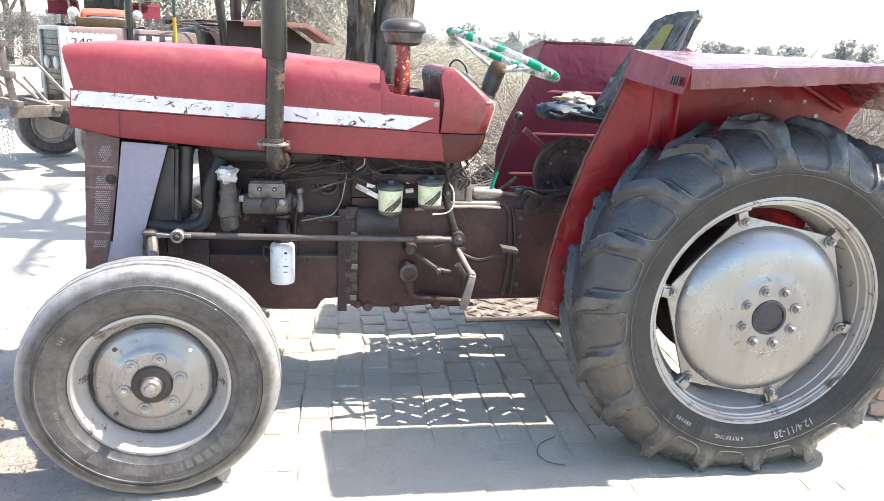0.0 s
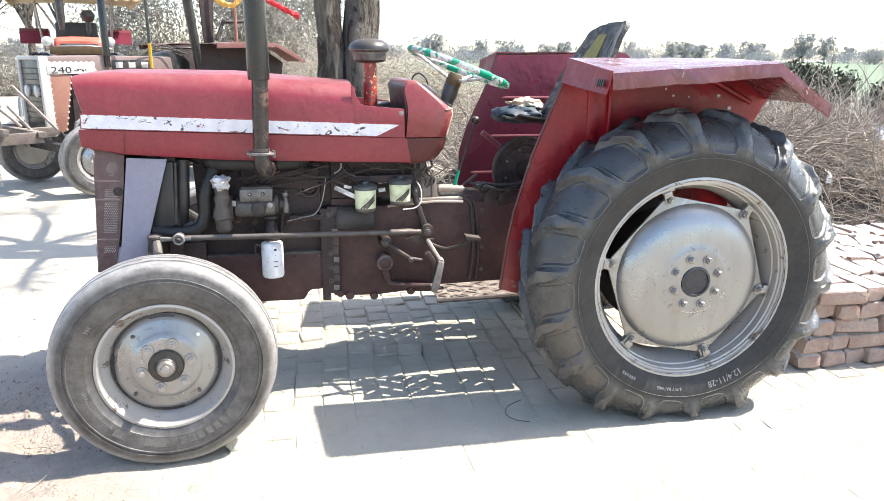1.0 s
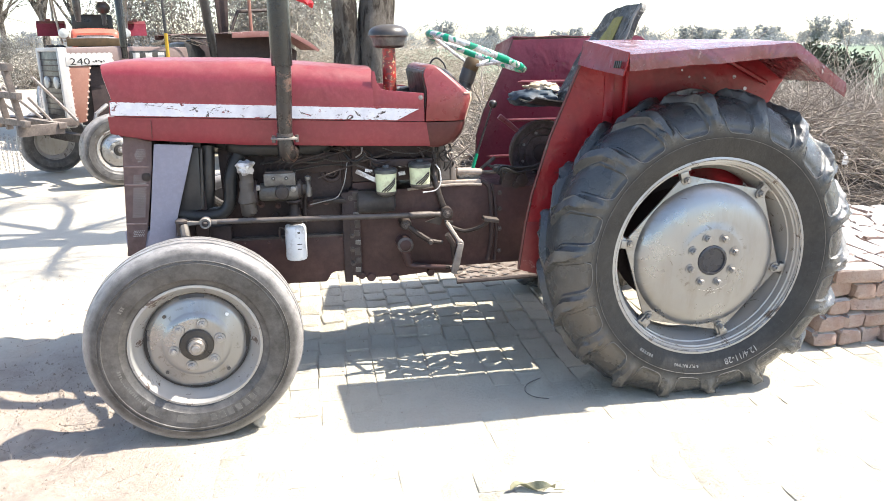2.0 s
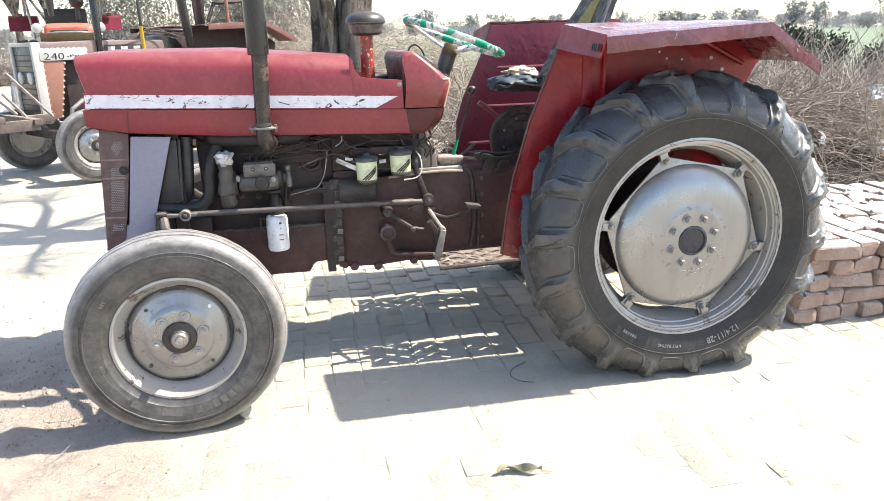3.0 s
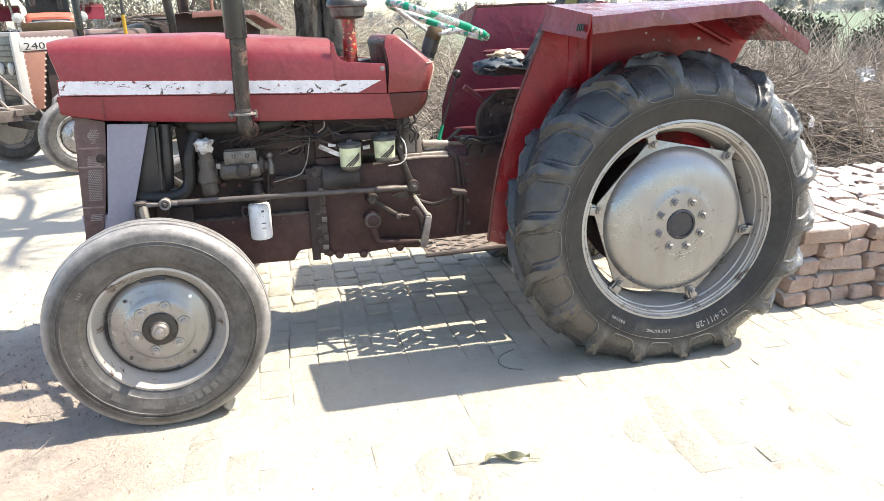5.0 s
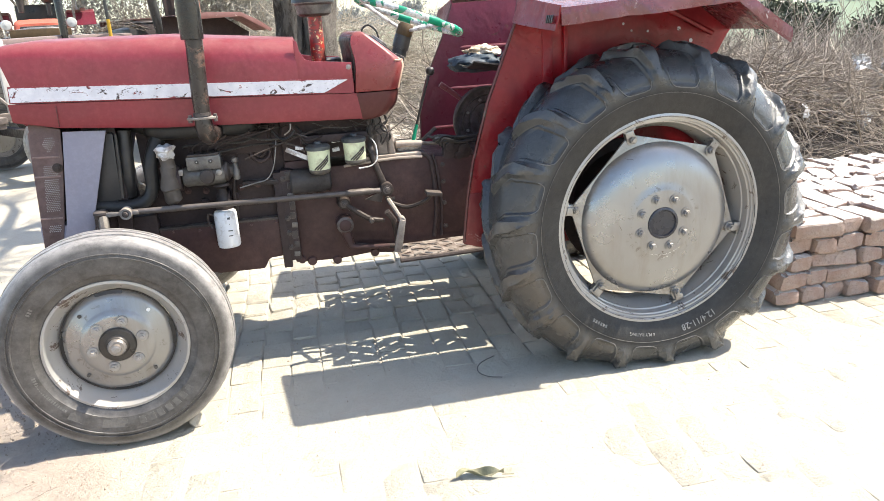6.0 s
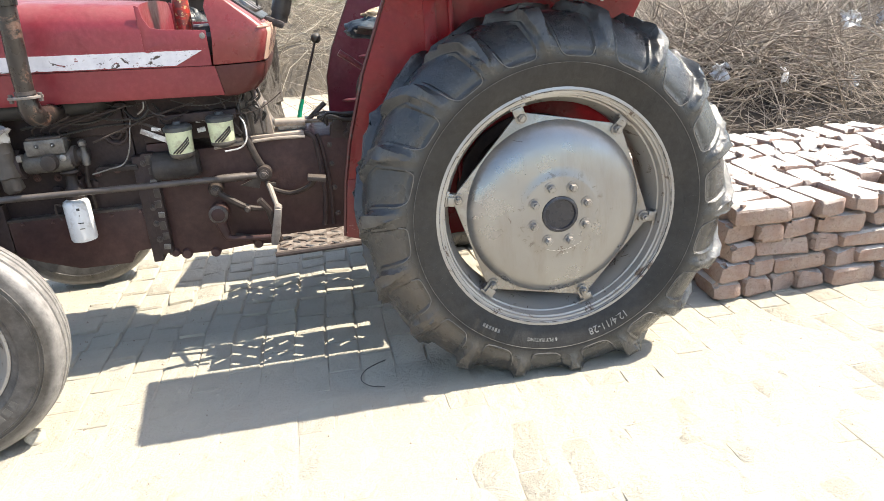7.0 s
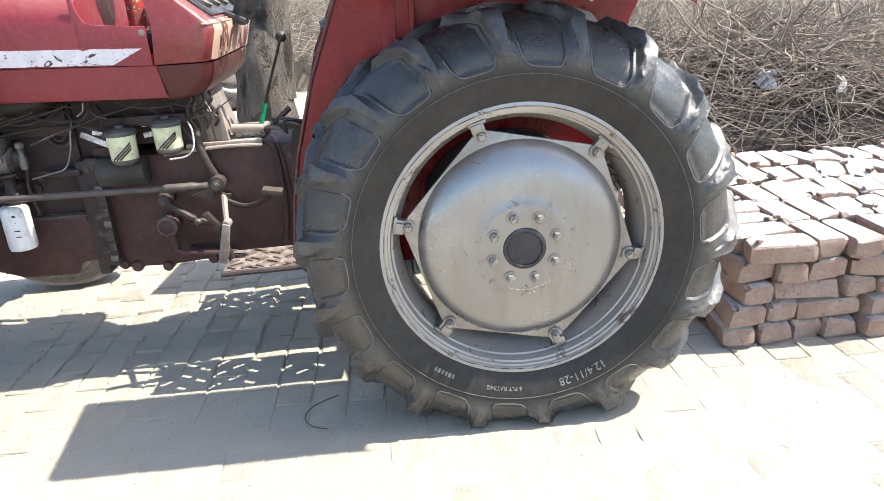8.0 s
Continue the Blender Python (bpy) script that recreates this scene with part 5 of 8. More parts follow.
    # wires and thin pipes
    part("wire", tube([(-1.318, -0.225, 0.90), (-1.324, -0.24, 0.863), (-1.338, -0.242, 0.800), (-1.367, -0.24, 0.752), (-1.420, -0.24, 0.738), (-1.475, -0.238, 0.726)], 0.0026, 6, round_to=6), M["steel"], t, "thin pale wire")
    part("wire", tube([(-1.60, -0.24, 0.86), (-1.50, -0.25, 0.875), (-1.40, -0.23, 0.885), (-1.28, -0.23, 0.88)], 0.004, 6, round_to=4), M["hose"], t)
    part("wire", tube([(-1.66, -0.24, 0.90), (-1.55, -0.25, 0.91), (-1.44, -0.24, 0.90), (-1.36, -0.2, 0.93)], 0.005, 6, round_to=4), M["hose"], t)
    part("wire", tube([(-1.26, -0.22, 0.95), (-1.24, -0.245, 0.915), (-1.20, -0.25, 0.90)], 0.0028, 6, round_to=4), M["link"], t)
    part("fuel_line", tube([(-1.30, -0.22, 0.885), (-1.24, -0.255, 0.865), (-1.215, -0.26, 0.845)], 0.005, 6, round_to=4), M["link"], t)
    part("pale_strap", slab([(-1.290, 0.852), (-1.282, 0.868), (-1.200, 0.826), (-1.204, 0.808)], -0.262, -0.258, 0.001), M["white_rag"], t, "torn pale plastic strap")
    rng = random.Random(31)
    for k in range(8):
        x0, z0 = rng.uniform(-1.66, -1.0), rng.uniform(0.90, 0.955)
        dx, sag = rng.uniform(0.10, 0.30), rng.uniform(0.01, 0.06)
        yy = -0.215 - 0.004 * k
        part("loose_wire", tube([(x0, yy, z0), (x0 + dx * 0.3, yy - 0.012, z0 - sag), (x0 + dx * 0.7, yy - 0.010, z0 - sag * rng.uniform(0.5, 1.2)), (x0 + dx, yy + 0.02, z0 + rng.uniform(-0.03, 0.02))], rng.choice((0.0020, 0.0028, 0.0038)), 6, round_to=5), rng.choice((M["black"], M["black"], M["rust"])), t)
    for k in range(6):
        x0, z0 = -1.02 + 0.028 * k + rng.uniform(-0.01, 0.01), rng.uniform(0.90, 0.95)
        part("loose_wire", tube([(x0, -0.20, z0), (x0 + rng.uniform(-0.02, 0.03), -0.225, z0 - 0.04), (x0 + rng.uniform(-0.02, 0.03), -0.215, z0 - rng.uniform(0.07, 0.11))], rng.choice((0.002, 0.003, 0.004)), 6, round_to=4), rng.choice((M["black"], M["link"], M["rust"])), t)
    for k in range(6):
        part("block_bolt", hexbolt((-1.74 + 0.066 * k, -0.176, 0.715 + 0.006 * (k % 2)), 0.009, 0.009), M["brown_iron"], e)
    part("side_bracket", slab([(-1.46, 0.745), (-1.33, 0.735), (-1.33, 0.722), (-1.46, 0.728)], -0.225, -0.195, 0.003), M["rust"], e)
    # bell housing and gearbox
    bell = slab([(-1.302, 0.378), (-1.302, 0.80), (-1.19, 0.80), (-1.15, 0.765), (-0.99, 0.765), (-0.96, 0.78), (-0.735, 0.79), (-0.715, 0.77), (-0.60, 0.76), (-0.30, 0.75), (-0.30, 0.42), (-0.68, 0.405), (-0.90, 0.375), (-1.0, 0.384), (-1.12, 0.374)], -0.175, 0.175, 0.014)
    g = part("gearbox", bell, M["brown_iron"], t, "rust-brown gearbox housing caked with grease")
    part("housing_flange", box((0.044, 0.424, 0.37), (-1.297, 0, 0.588), soft=0.006), M["iron"], g)
    for k in range(9):
        part("worn_edge", box((0.022, 0.004, 0.020 + 0.006 * (k % 3)), (-1.291 + 0.004 * (k % 2), -0.2125, 0.430 + 0.040 * k), (0, 6 - 5 * (k % 3), 0), 0.002), M["alloy"] if k % 3 == 0 else M["link"], g)
    part("housing_rib", tube([(-0.722, -0.180, 0.43), (-0.705, -0.184, 0.55), (-0.710, -0.184, 0.70), (-0.722, -0.180, 0.765), (-0.76, -0.165, 0.785)], 0.0095, 8, round_to=4), M["iron"], g)
    part("housing_rib", tube([(-0.690, -0.180, 0.43), (-0.682, -0.182, 0.57), (-0.694, -0.182, 0.72), (-0.708, -0.176, 0.775)], 0.006, 8, round_to=4), M["iron"], g)
    for z in (0.47, 0.57, 0.66, 0.73):
        part("rib_bolt", hexbolt((-0.668, -0.178, z), 0.007, 0.007), M["link"], g)
    for z in (0.46, 0.52, 0.58, 0.66, 0.74):
        part("housing_bolt", hexbolt((-1.311, -0.212, z), 0.008, 0.008), M["link"], g)
    for x, z, r in ((-1.235, 0.376, 0.026), (-1.133, 0.368, 0.024), (-0.975, 0.382, 0.024), (-1.275, 0.386, 0.022)):
        part("casting_lug", turned([(-0.186, r * 0.6), (-0.18, r * 0.75), (-0.05, r * 0.8)], (x, 0, z + 0.006), "y", 14), M["brown_iron"], g)
    part("starter", turned([(-1.285, 0.044), (-1.278, 0.050), (-1.155, 0.050), (-1.150, 0.046), (-1.132, 0.046), (-1.126, 0.038)], (0, -0.192, 0.720), "x", 22), M["starter_grey"], g, "dull grey starter motor")
    part("top_cover", box((0.245, 0.30, 0.018), (-0.875, -0.035, 0.782), soft=0.005), M["pale_dusty"], g, "pale dusty gearbox cover")
    part("cover_lip", tube([(-1.070, -0.186, 0.762), (-0.98, -0.190, 0.770), (-0.86, -0.190, 0.776), (-0.752, -0.187, 0.772)], 0.0060, 8, round_to=3), M["pale_dusty"], g)
    part("cover_web", slab([(-0.882, 0.78), (-0.880, 0.905), (-0.870, 0.905), (-0.856, 0.78)], -0.176, -0.120, 0.004), M["pale_dusty"], g)
    part("cover_block", box((0.05, 0.07, 0.06), (-0.895, -0.10, 0.82), soft=0.006), M["dust_steel"], g)
    part("top_plate", box((0.10, 0.12, 0.03), (-0.795, -0.08, 0.805), soft=0.006), M["dust_steel"], g)
    for k in range(4):
        part("cover_bolt", hexbolt((-0.83 + 0.022 * k, -0.145, 0.806 + 0.004 * (k % 2)), 0.008, 0.008), M["steel"], g)
    # drag link along the side
    d = part("drag_link", tube([(-1.90, -0.315, 0.691), (-1.50, -0.310, 0.685), (-1.10, -0.262, 0.668), (-0.935, -0.222, 0.658)], 0.0110, 12), M["link_pale"], t, "long dusty steel steering drag link")
    part("link_sleeve", tube([(-1.075, -0.258, 0.667), (-1.060, -0.256, 0.666), (-0.985, -0.238, 0.662), (-0.970, -0.234, 0.661)], [0.0115, 0.0145, 0.0145, 0.0115], 10), M["link"], d)
    part("ball_joint", turned([(0.636, 0.012), (0.640, 0.020), (0.662, 0.024), (0.688, 0.024), (0.692, 0.027), (0.700, 0.026), (0.706, 0.018), (0.707, 0.0)], (-1.968, -0.305, 0), "z", 20), M["link"], d, "greasy ball joint with a rolled cap")
    part("joint_fork", slab([(-1.948, 0.698), (-1.900, 0.694), (-1.900, 0.682), (-1.948, 0.680)], -0.322, -0.300, 0.004), M["dust_steel"], d)
    part("clamp_ring", turned([(-0.336, 0.012), (-0.338, 0.020), (-0.328, 0.022), (-0.300, 0.022), (-0.298, 0.012)], (-1.878, 0, 0.689), "y", 18, True), M["dust_steel"], d)
    part("clamp_bolt", hexbolt((-1.878, -0.334, 0.689), 0.009, 0.010), M["link"], d)
    part("clamp_ear", box((0.030, 0.020, 0.014), (-1.850, -0.318, 0.690), soft=0.003), M["dust_steel"], d)
    part("ball_joint", turned([(-0.236, 0.014), (-0.232, 0.027), (-0.185, 0.027)], (-0.910, 0, 0.660), "y", 20), M["rust"], d)
    part("joint_nut", hexbolt((-0.910, -0.236, 0.660), 0.012, 0.010), M["link"], d)
    part("steering_arm", tube([(-0.910, -0.19, 0.66), (-0.935, -0.20, 0.73), (-0.955, -0.19, 0.80), (-0.96, -0.15, 0.88)], [0.015, 0.012, 0.014, 0.017], 10, round_to=3), M["link"], t)
    part("steering_box", slab([(-0.985, 0.79), (-0.995, 0.97), (-0.912, 0.97), (-0.895, 0.90), (-0.870, 0.82), (-0.850, 0.79)], -0.17, 0.06, 0.012), M["dust_steel"], t, "pale dusty steering box")
    part("box_rib", slab([(-0.935, 0.79), (-0.945, 0.96), (-0.933, 0.96), (-0.920, 0.79)], -0.178, -0.168, 0.003), M["tan_iron"], t)
    for k, (x0, r) in enumerate(((-0.955, 0.004), (-0.925, 0.003), (-0.900, 0.005))):
        part("wire", tube([(x0, -0.18, 0.965), (x0 + 0.014, -0.20, 0.93), (x0 - 0.012, -0.205, 0.905), (x0 + 0.012 * k, -0.20, 0.872), (x0 + 0.01, -0.19, 0.845)], r, 6, round_to=5), M["hose"], t)
    # clutch and brake linkages
    part("brake_link", tube([(-0.908, -0.182, 0.618), (-0.900, -0.200, 0.604), (-0.874, -0.328, 0.560)], [0.008, 0.010, 0.0085], 8), M["dust_steel"], t, "dusty steel brake lever")
    part("link_pin", turned([(-0.346, 0.010), (-0.342, 0.014), (-0.312, 0.014)], (-0.873, 0, 0.557), "y", 14), M["dust_steel"], t)
    part("link_tab", slab([(-0.918, 0.622), (-0.876, 0.618), (-0.880, 0.596), (-0.908, 0.602)], -0.196, -0.190, 0.002), M["link"], t)
    part("pedal_arm", slab([(-0.884, 0.562), (-0.860, 0.556), (-0.878, 0.462), (-0.892, 0.428), (-0.914, 0.432), (-0.910, 0.460)], -0.352, -0.338, 0.004), M["dust_steel"], t, "worn dusty pedal arm")
    part("pedal_arm", tube([(-0.90, -0.20, 0.60), (-0.83, -0.21, 0.575), (-0.76, -0.24, 0.60), (-0.735, -0.255, 0.630)], 0.009, 8, round_to=4), M["rust"], t)
    part("pedal_pad", box((0.065, 0.05, 0.016), (-0.728, -0.262, 0.634), (0, 10, 0), 0.004), M["link"], t, "worn steel pedal pad")
    part("cross_shaft", turned([(-0.244, 0.012), (-0.24, 0.022), (-0.225, 0.026), (-0.17, 0.026)], (-1.086, 0, 0.622), "y", 16), M["rust"], t)
    part("shaft_nut", hexbolt((-1.086, -0.242, 0.622), 0.011, 0.010), M["link"], t)
    part("cross_shaft", turned([(-0.245, 0.026), (-0.24, 0.033), (-0.17, 0.036)], (-1.090, 0, 0.530), "y", 18), M["brown_iron"], t)
    part("shaft_ring", turned([(-0.248, 0.024), (-0.242, 0.034), (-0.236, 0.034), (-0.232, 0.024)], (-1.090, 0, 0.534), "y", 18, True), M["link"], t)
    part("link_rod", tube([(-1.080, -0.235, 0.618), (-1.040, -0.244, 0.585), (-0.985, -0.240, 0.548), (-0.930, -0.235, 0.536)], [0.010, 0.013, 0.012, 0.009], 8, round_to=3), M["rust"], t)
    part("rod_knob", turned([(-0.262, 0.008), (-0.256, 0.012), (-0.23, 0.012)], (-0.985, 0, 0.545), "y", 12), M["link"], t)
    part("rod_gusset", slab([(-1.000, 0.625), (-0.920, 0.655), (-0.935, 0.606)], -0.215, -0.207, 0.002), M["link"], t)
    part("link_rod", tube([(-1.090, -0.22, 0.515), (-1.078, -0.228, 0.460), (-1.055, -0.235, 0.438), (-0.920, -0.250, 0.432)], [0.022, 0.017, 0.011, 0.009], 10, round_to=3), M["brown_iron"], t)
    # footplates of slotted tread, both sides
    for sd in (-1, 1):
        fp = part("footplate", tube([(-0.900, sd * 0.400, 0.412), (-0.26, sd * 0.405, 0.426)], 0.010, 8), M["rust"], t, "rusty slotted tread-plate footrest")
        bm = bmesh.new()
        for i in range(11):
            for j in range(5):
                cx, cy, cz = -0.8660 + 0.0586 * i, sd * (0.2245 + 0.0390 * j), 0.416 + 0.0011 * i
                if (i + j) % 2 == 0 or (i > 5 and (i, j) not in ((7, 2), (8, 3), (9, 2))):
                    box((0.0588, 0.0392, 0.007), (cx, cy, cz), soft=0, bm=bm)
                    continue
                turn = radians(33 if (i // 2 + j) % 2 else -30)
                rings = []
                for h in (-0.0035, 0.0035):
                    out = [bm.verts.new((cx + p * 0.0294, cy + q * 0.0196, cz + h)) for p, q in ((-1, -1), (1, -1), (1, 1), (-1, 1))]
                    inn = [bm.verts.new((cx + p * 0.0225 * math.cos(turn) - q * 0.0070 * math.sin(turn), cy + p * 0.0225 * math.sin(turn) + q * 0.0070 * math.cos(turn), cz + h)) for p, q in ((-1, -1), (1, -1), (1, 1), (-1, 1))]
                    rings.append((out, inn))
                    for k in range(4):
                        bm.faces.new((out[k], out[(k + 1) % 4], inn[(k + 1) % 4], inn[k]))
                for k in range(4):
                    bm.faces.new((rings[0][1][k], rings[0][1][(k + 1) % 4], rings[1][1][(k + 1) % 4], rings[1][1][k]))
        part("tread_plate", bm, M["tread_steel"], fp, smooth=0)
        for k in range(6):
            for j in range(3):
                part("tread_bar", box((0.034, 0.009, 0.006), (-0.872 + 0.046 * k, sd * (0.375 - 0.06 * j), 0.4225), (0, 0, 40 if (k + j) % 2 else -40), 0.002), M["steel"], fp)
        part("step_rod", tube([(-0.885, sd * 0.20, 0.412), (-1.0, sd * 0.20, 0.425), (-1.05, sd * 0.18, 0.43)], 0.010, 8), M["rust"], fp)
    part("brake_pedal", tube([(-0.885, -0.30, 0.43), (-0.905, -0.335, 0.56), (-0.93, -0.345, 0.60)], 0.012, 8), M["rust"], t)
    # rear axle
    part("axle_housing", turned([(-0.56, 0.085), (-0.50, 0.10), (-0.42, 0.11), (-0.2, 0.15), (0.2, 0.15), (0.42, 0.11), (0.50, 0.10), (0.56, 0.085)], (0, 0, 0.562), "y", 32), M["brown_iron"], t, "rear axle housing")
    part("transmission_case", box((0.56, 0.34, 0.38), (-0.06, 0, 0.60), soft=0.02), M["brown_iron"], t)
    part("hydraulic_cover", box((0.46, 0.30, 0.06), (-0.08, 0, 0.81), soft=0.015), M["iron"], t)
    # front axle, pivots and steering arms
    part("axle_support", slab([(-2.13, 0.50), (-2.13, 0.645), (-1.80, 0.645), (-1.80, 0.47), (-1.95, 0.44)], -0.20, 0.20, 0.012), M["iron"], t)
    part("front_axle", box((0.09, 1.16, 0.085), (-1.868, 0, 0.435), soft=0.010), M["rust"], t, "front axle beam")
    for s in (-1, 1):
        part("king_pin", turned([(0.31, 0.028), (0.33, 0.034), (0.48, 0.034), (0.54, 0.026), (0.56, 0.02)], (-1.868, s * 0.585, 0), "z", 18), M["rust"], t)
        part("stub_axle", turned([(0.545, 0.04), (0.66, 0.045), (0.70, 0.06)], (-1.868, 0, 0.363), "y", 18) if s > 0 else turned([(-0.545, 0.04), (-0.66, 0.045), (-0.70, 0.06)], (-1.868, 0, 0.363), "y", 18), M["rust"], t)
        part("steer_arm", tube([(-1.868, s * 0.585, 0.55), (-1.92, s * 0.47, 0.60), (-1.965, s * 0.30, 0.685)], 0.017, 8, round_to=3), M["alloy"], t)


def filter_mats():
    n = Nodes("white_filter_paint")
    M["filter_white"] = n.done(n.mix(n.noise(30, 6, 0.7, 0.5, 0.7), (0.72, 0.72, 0.72), (0.45, 0.42, 0.38)), 0.35)
    n = Nodes("pale_green_filter")
    M["filter_pale"] = n.done(n.mix(n.noise(25, 6, 0.7, 0.5, 0.72), (0.60, 0.66, 0.46), (0.32, 0.30, 0.20)), 0.4)
    M["filter_cap"] = grimy("blue_grey_cap", (0.060, 0.075, 0.080), (0.030, 0.034, 0.036), 0.4, 0.2, 0.10, 20)
    n = Nodes("dirty_white_plastic")
    M["white_rag"] = n.done(n.mix(n.noise(30, 6, 0.7, 0.45, 0.6), (0.62, 0.62, 0.62), (0.25, 0.22, 0.2)), 0.55, 0.0, n.noise(50, 4, 0.6, 0.2, 0.8), 0.004)


filter_mats()
engine()


def front_end():
    """Radiator grille side with rows of pale dots, and the grey side plate."""
    t = tractor
    side = [(-2.152, 1.030), (-2.050, 1.004), (-2.062, 0.90), (-2.098, 0.69), (-2.128, 0.56), (-2.192, 0.56), (-2.178, 0.65), (-2.172, 0.70), (-2.168, 0.78), (-2.160, 0.86), (-2.156, 0.93)]
    g = part("grille_frame", slab(side, -0.282, -0.274, 0.003), M["grille"], t, "brown perforated grille side")
    part("grille_frame", slab(side, 0.274, 0.282, 0.003), M["grille"], t)
    part("grille_front", box((0.02, 0.56, 0.42), (-2.164, 0, 0.79), (0, 4, 0), 0.004), M["grille"], t)
    # rows of small pale dots in bands, standing in for light through punched holes
    for z0, z1, cols in ((0.930, 0.985, 6), (0.845, 0.890, 7), (0.716, 0.838, 7), (0.640, 0.668, 6)):
        bm = bmesh.new()
        for k in range(int((z1 - z0) / 0.0066)):
            z = z0 + 0.0066 * k
            xm = lerp(-2.148, -2.097, (z - 0.6) / 0.39) + 0.006
            for j in range(cols):
                if cols == 6 and z > 0.9 and abs(j - 2.5) / 3 + abs(z - 0.957) / 0.030 > 1.15:
                    continue
                box((0.0040, 0.0022, 0.0034), (xm + 0.0068 * (j - cols / 2) + 0.0034 * (k % 2), -0.2828, z), (0, 20, 0), 0, bm)
        part("grille_hole_light", bm, M["hole_light"], g, "pale dots standing in for light through punched holes")
    for z in (0.912, 0.842, 0.690):
        part("grille_band", tube([(lerp(-2.186, -2.152, (z - 0.6) / 0.4), -0.2815, z), (lerp(-2.118, -2.056, (z - 0.6) / 0.4), -0.2815, z - 0.003)], 0.0035, 6), M["grille"], g)
    part("grille_bolt", hexbolt((-2.085, -0.283, 0.87), 0.012, 0.008), M["rust"], g)
    plate = slab([(-2.042, 0.996), (-1.900, 0.988), (-1.992, 0.690), (-2.006, 0.600), (-2.112, 0.600), (-2.096, 0.645)], -0.292, -0.284, 0.002)
    part("side_plate", plate, M["grey_panel"], t, "flat lavender-grey radiator side plate")
    part("side_plate", slab([(-2.050, 0.995), (-1.893, 0.988), (-2.000, 0.640), (-2.128, 0.634)], 0.284, 0.292, 0.002), M["grey_panel"], t)
    part("bumper_bracket", slab([(-2.19, 0.585), (-2.19, 0.66), (-2.0, 0.655), (-2.0, 0.56), (-2.10, 0.53)], -0.278, -0.20, 0.006), M["grey_panel"], t, "grey front bracket")


M["grille"] = grimy("brown_grille_steel", (0.135, 0.082, 0.076), (0.080, 0.048, 0.045), 0.6, 0.0, 0.25, 14)
M["hole_light"] = grimy("pale_hole_light", (0.30, 0.27, 0.26), (0.18, 0.14, 0.13), 0.55, 0.2, 0.3, 20)
front_end()


def exhaust():
    t = tractor
    x, y = -1.548, -0.43
    e = part("exhaust_pipe", tube([(x, y, 1.02), (x + 0.002, y, 1.10), (x + 0.009, y, 1.25), (x + 0.010, y, 1.31)], [0.0265, 0.0285, 0.029, 0.030], 20), M["exhaust"], t, "rust-brown upright exhaust pipe")
    part("silencer", turned([(1.278, 0.031), (1.280, 0.0375), (1.31, 0.0385), (2.05, 0.0385), (2.06, 0.03), (2.16, 0.03)], (x + 0.006, y, 0), "z", 24), M["gloss_black"], e, "glossy black silencer sleeve")
    part("exhaust_elbow", tube([(x, y, 1.03), (x + 0.002, y + 0.002, 0.985), (x + 0.006, y + 0.016, 0.962), (x + 0.012, y + 0.06, 0.950), (x + 0.02, y + 0.20, 0.955)], [0.027, 0.032, 0.033, 0.030, 0.028], 16, round_to=4), M["exhaust"], e)
    part("exhaust_flange", slab([(x - 0.052, y - 0.006), (x - 0.046, y - 0.016), (x - 0.02, y - 0.031), (x + 0.02, y - 0.031), (x + 0.044, y - 0.016), (x + 0.050, y), (x + 0.04, y + 0.024), (x - 0.036, y + 0.024)], 1.016, 1.024, 0.002, axis="z"), M["dust_steel"], e, "dusty pale pipe flange")
    for dx in (-0.048, 0.050):
        part("flange_bolt", turned([(1.006, 0.007), (1.032, 0.007)], (x + dx * 0.85, y - 0.006, 0), "z", 6), M["link"], e)
    part("clamp_band", turned([(1.028, 0.0305), (1.038, 0.0300)], (x, y, 0), "z", 20), M["link"], e)


M["exhaust"] = paint("flaking_black_pipe", (0.012, 0.0105, 0.0105), (0.020, 0.015, 0.0135), rust=(0.105, 0.062, 0.048), chip=0.545, dust=0.03, rough=0.20)
exhaust()


def air_intake():
    t = tractor
    x, y = -1.118, -0.03
    p = part("intake_pipe", turned([(1.13, 0.032), (1.14, 0.029), (1.34, 0.028)], (x, y, 0), "z", 24), M["tape"], t, "intake pipe wrapped in red printed tape")
    part("pre_cleaner", turned([(1.335, 0.034), (1.338, 0.055), (1.346, 0.066), (1.378, 0.072), (1.384, 0.082), (1.390, 0.083)], (x, y, 0), "z", 36), M["alloy"], p, "grey pre-cleaner bowl")
    part("pre_cleaner_cap", turned([(1.388, 0.084), (1.398, 0.083), (1.413, 0.074), (1.424, 0.056), (1.430, 0.03), (1.431, 0.0)], (x, y, 0), "z", 36), M["black"], p, "dark domed cap")


def tape_mat():
    n = Nodes("red_printed_tape")
    base = n.mix(n.noise(38, 3, 0.6, 0.46, 0.52, stretch=(1, 1, 1.6)), (0.40, 0.035, 0.025), (0.19, 0.045, 0.035))
    base = n.mix(n.noise(55, 3, 0.6, 0.60, 0.64), base, (0.62, 0.45, 0.22))
    return n.done(base, 0.35)


M["tape"] = tape_mat()
air_intake()


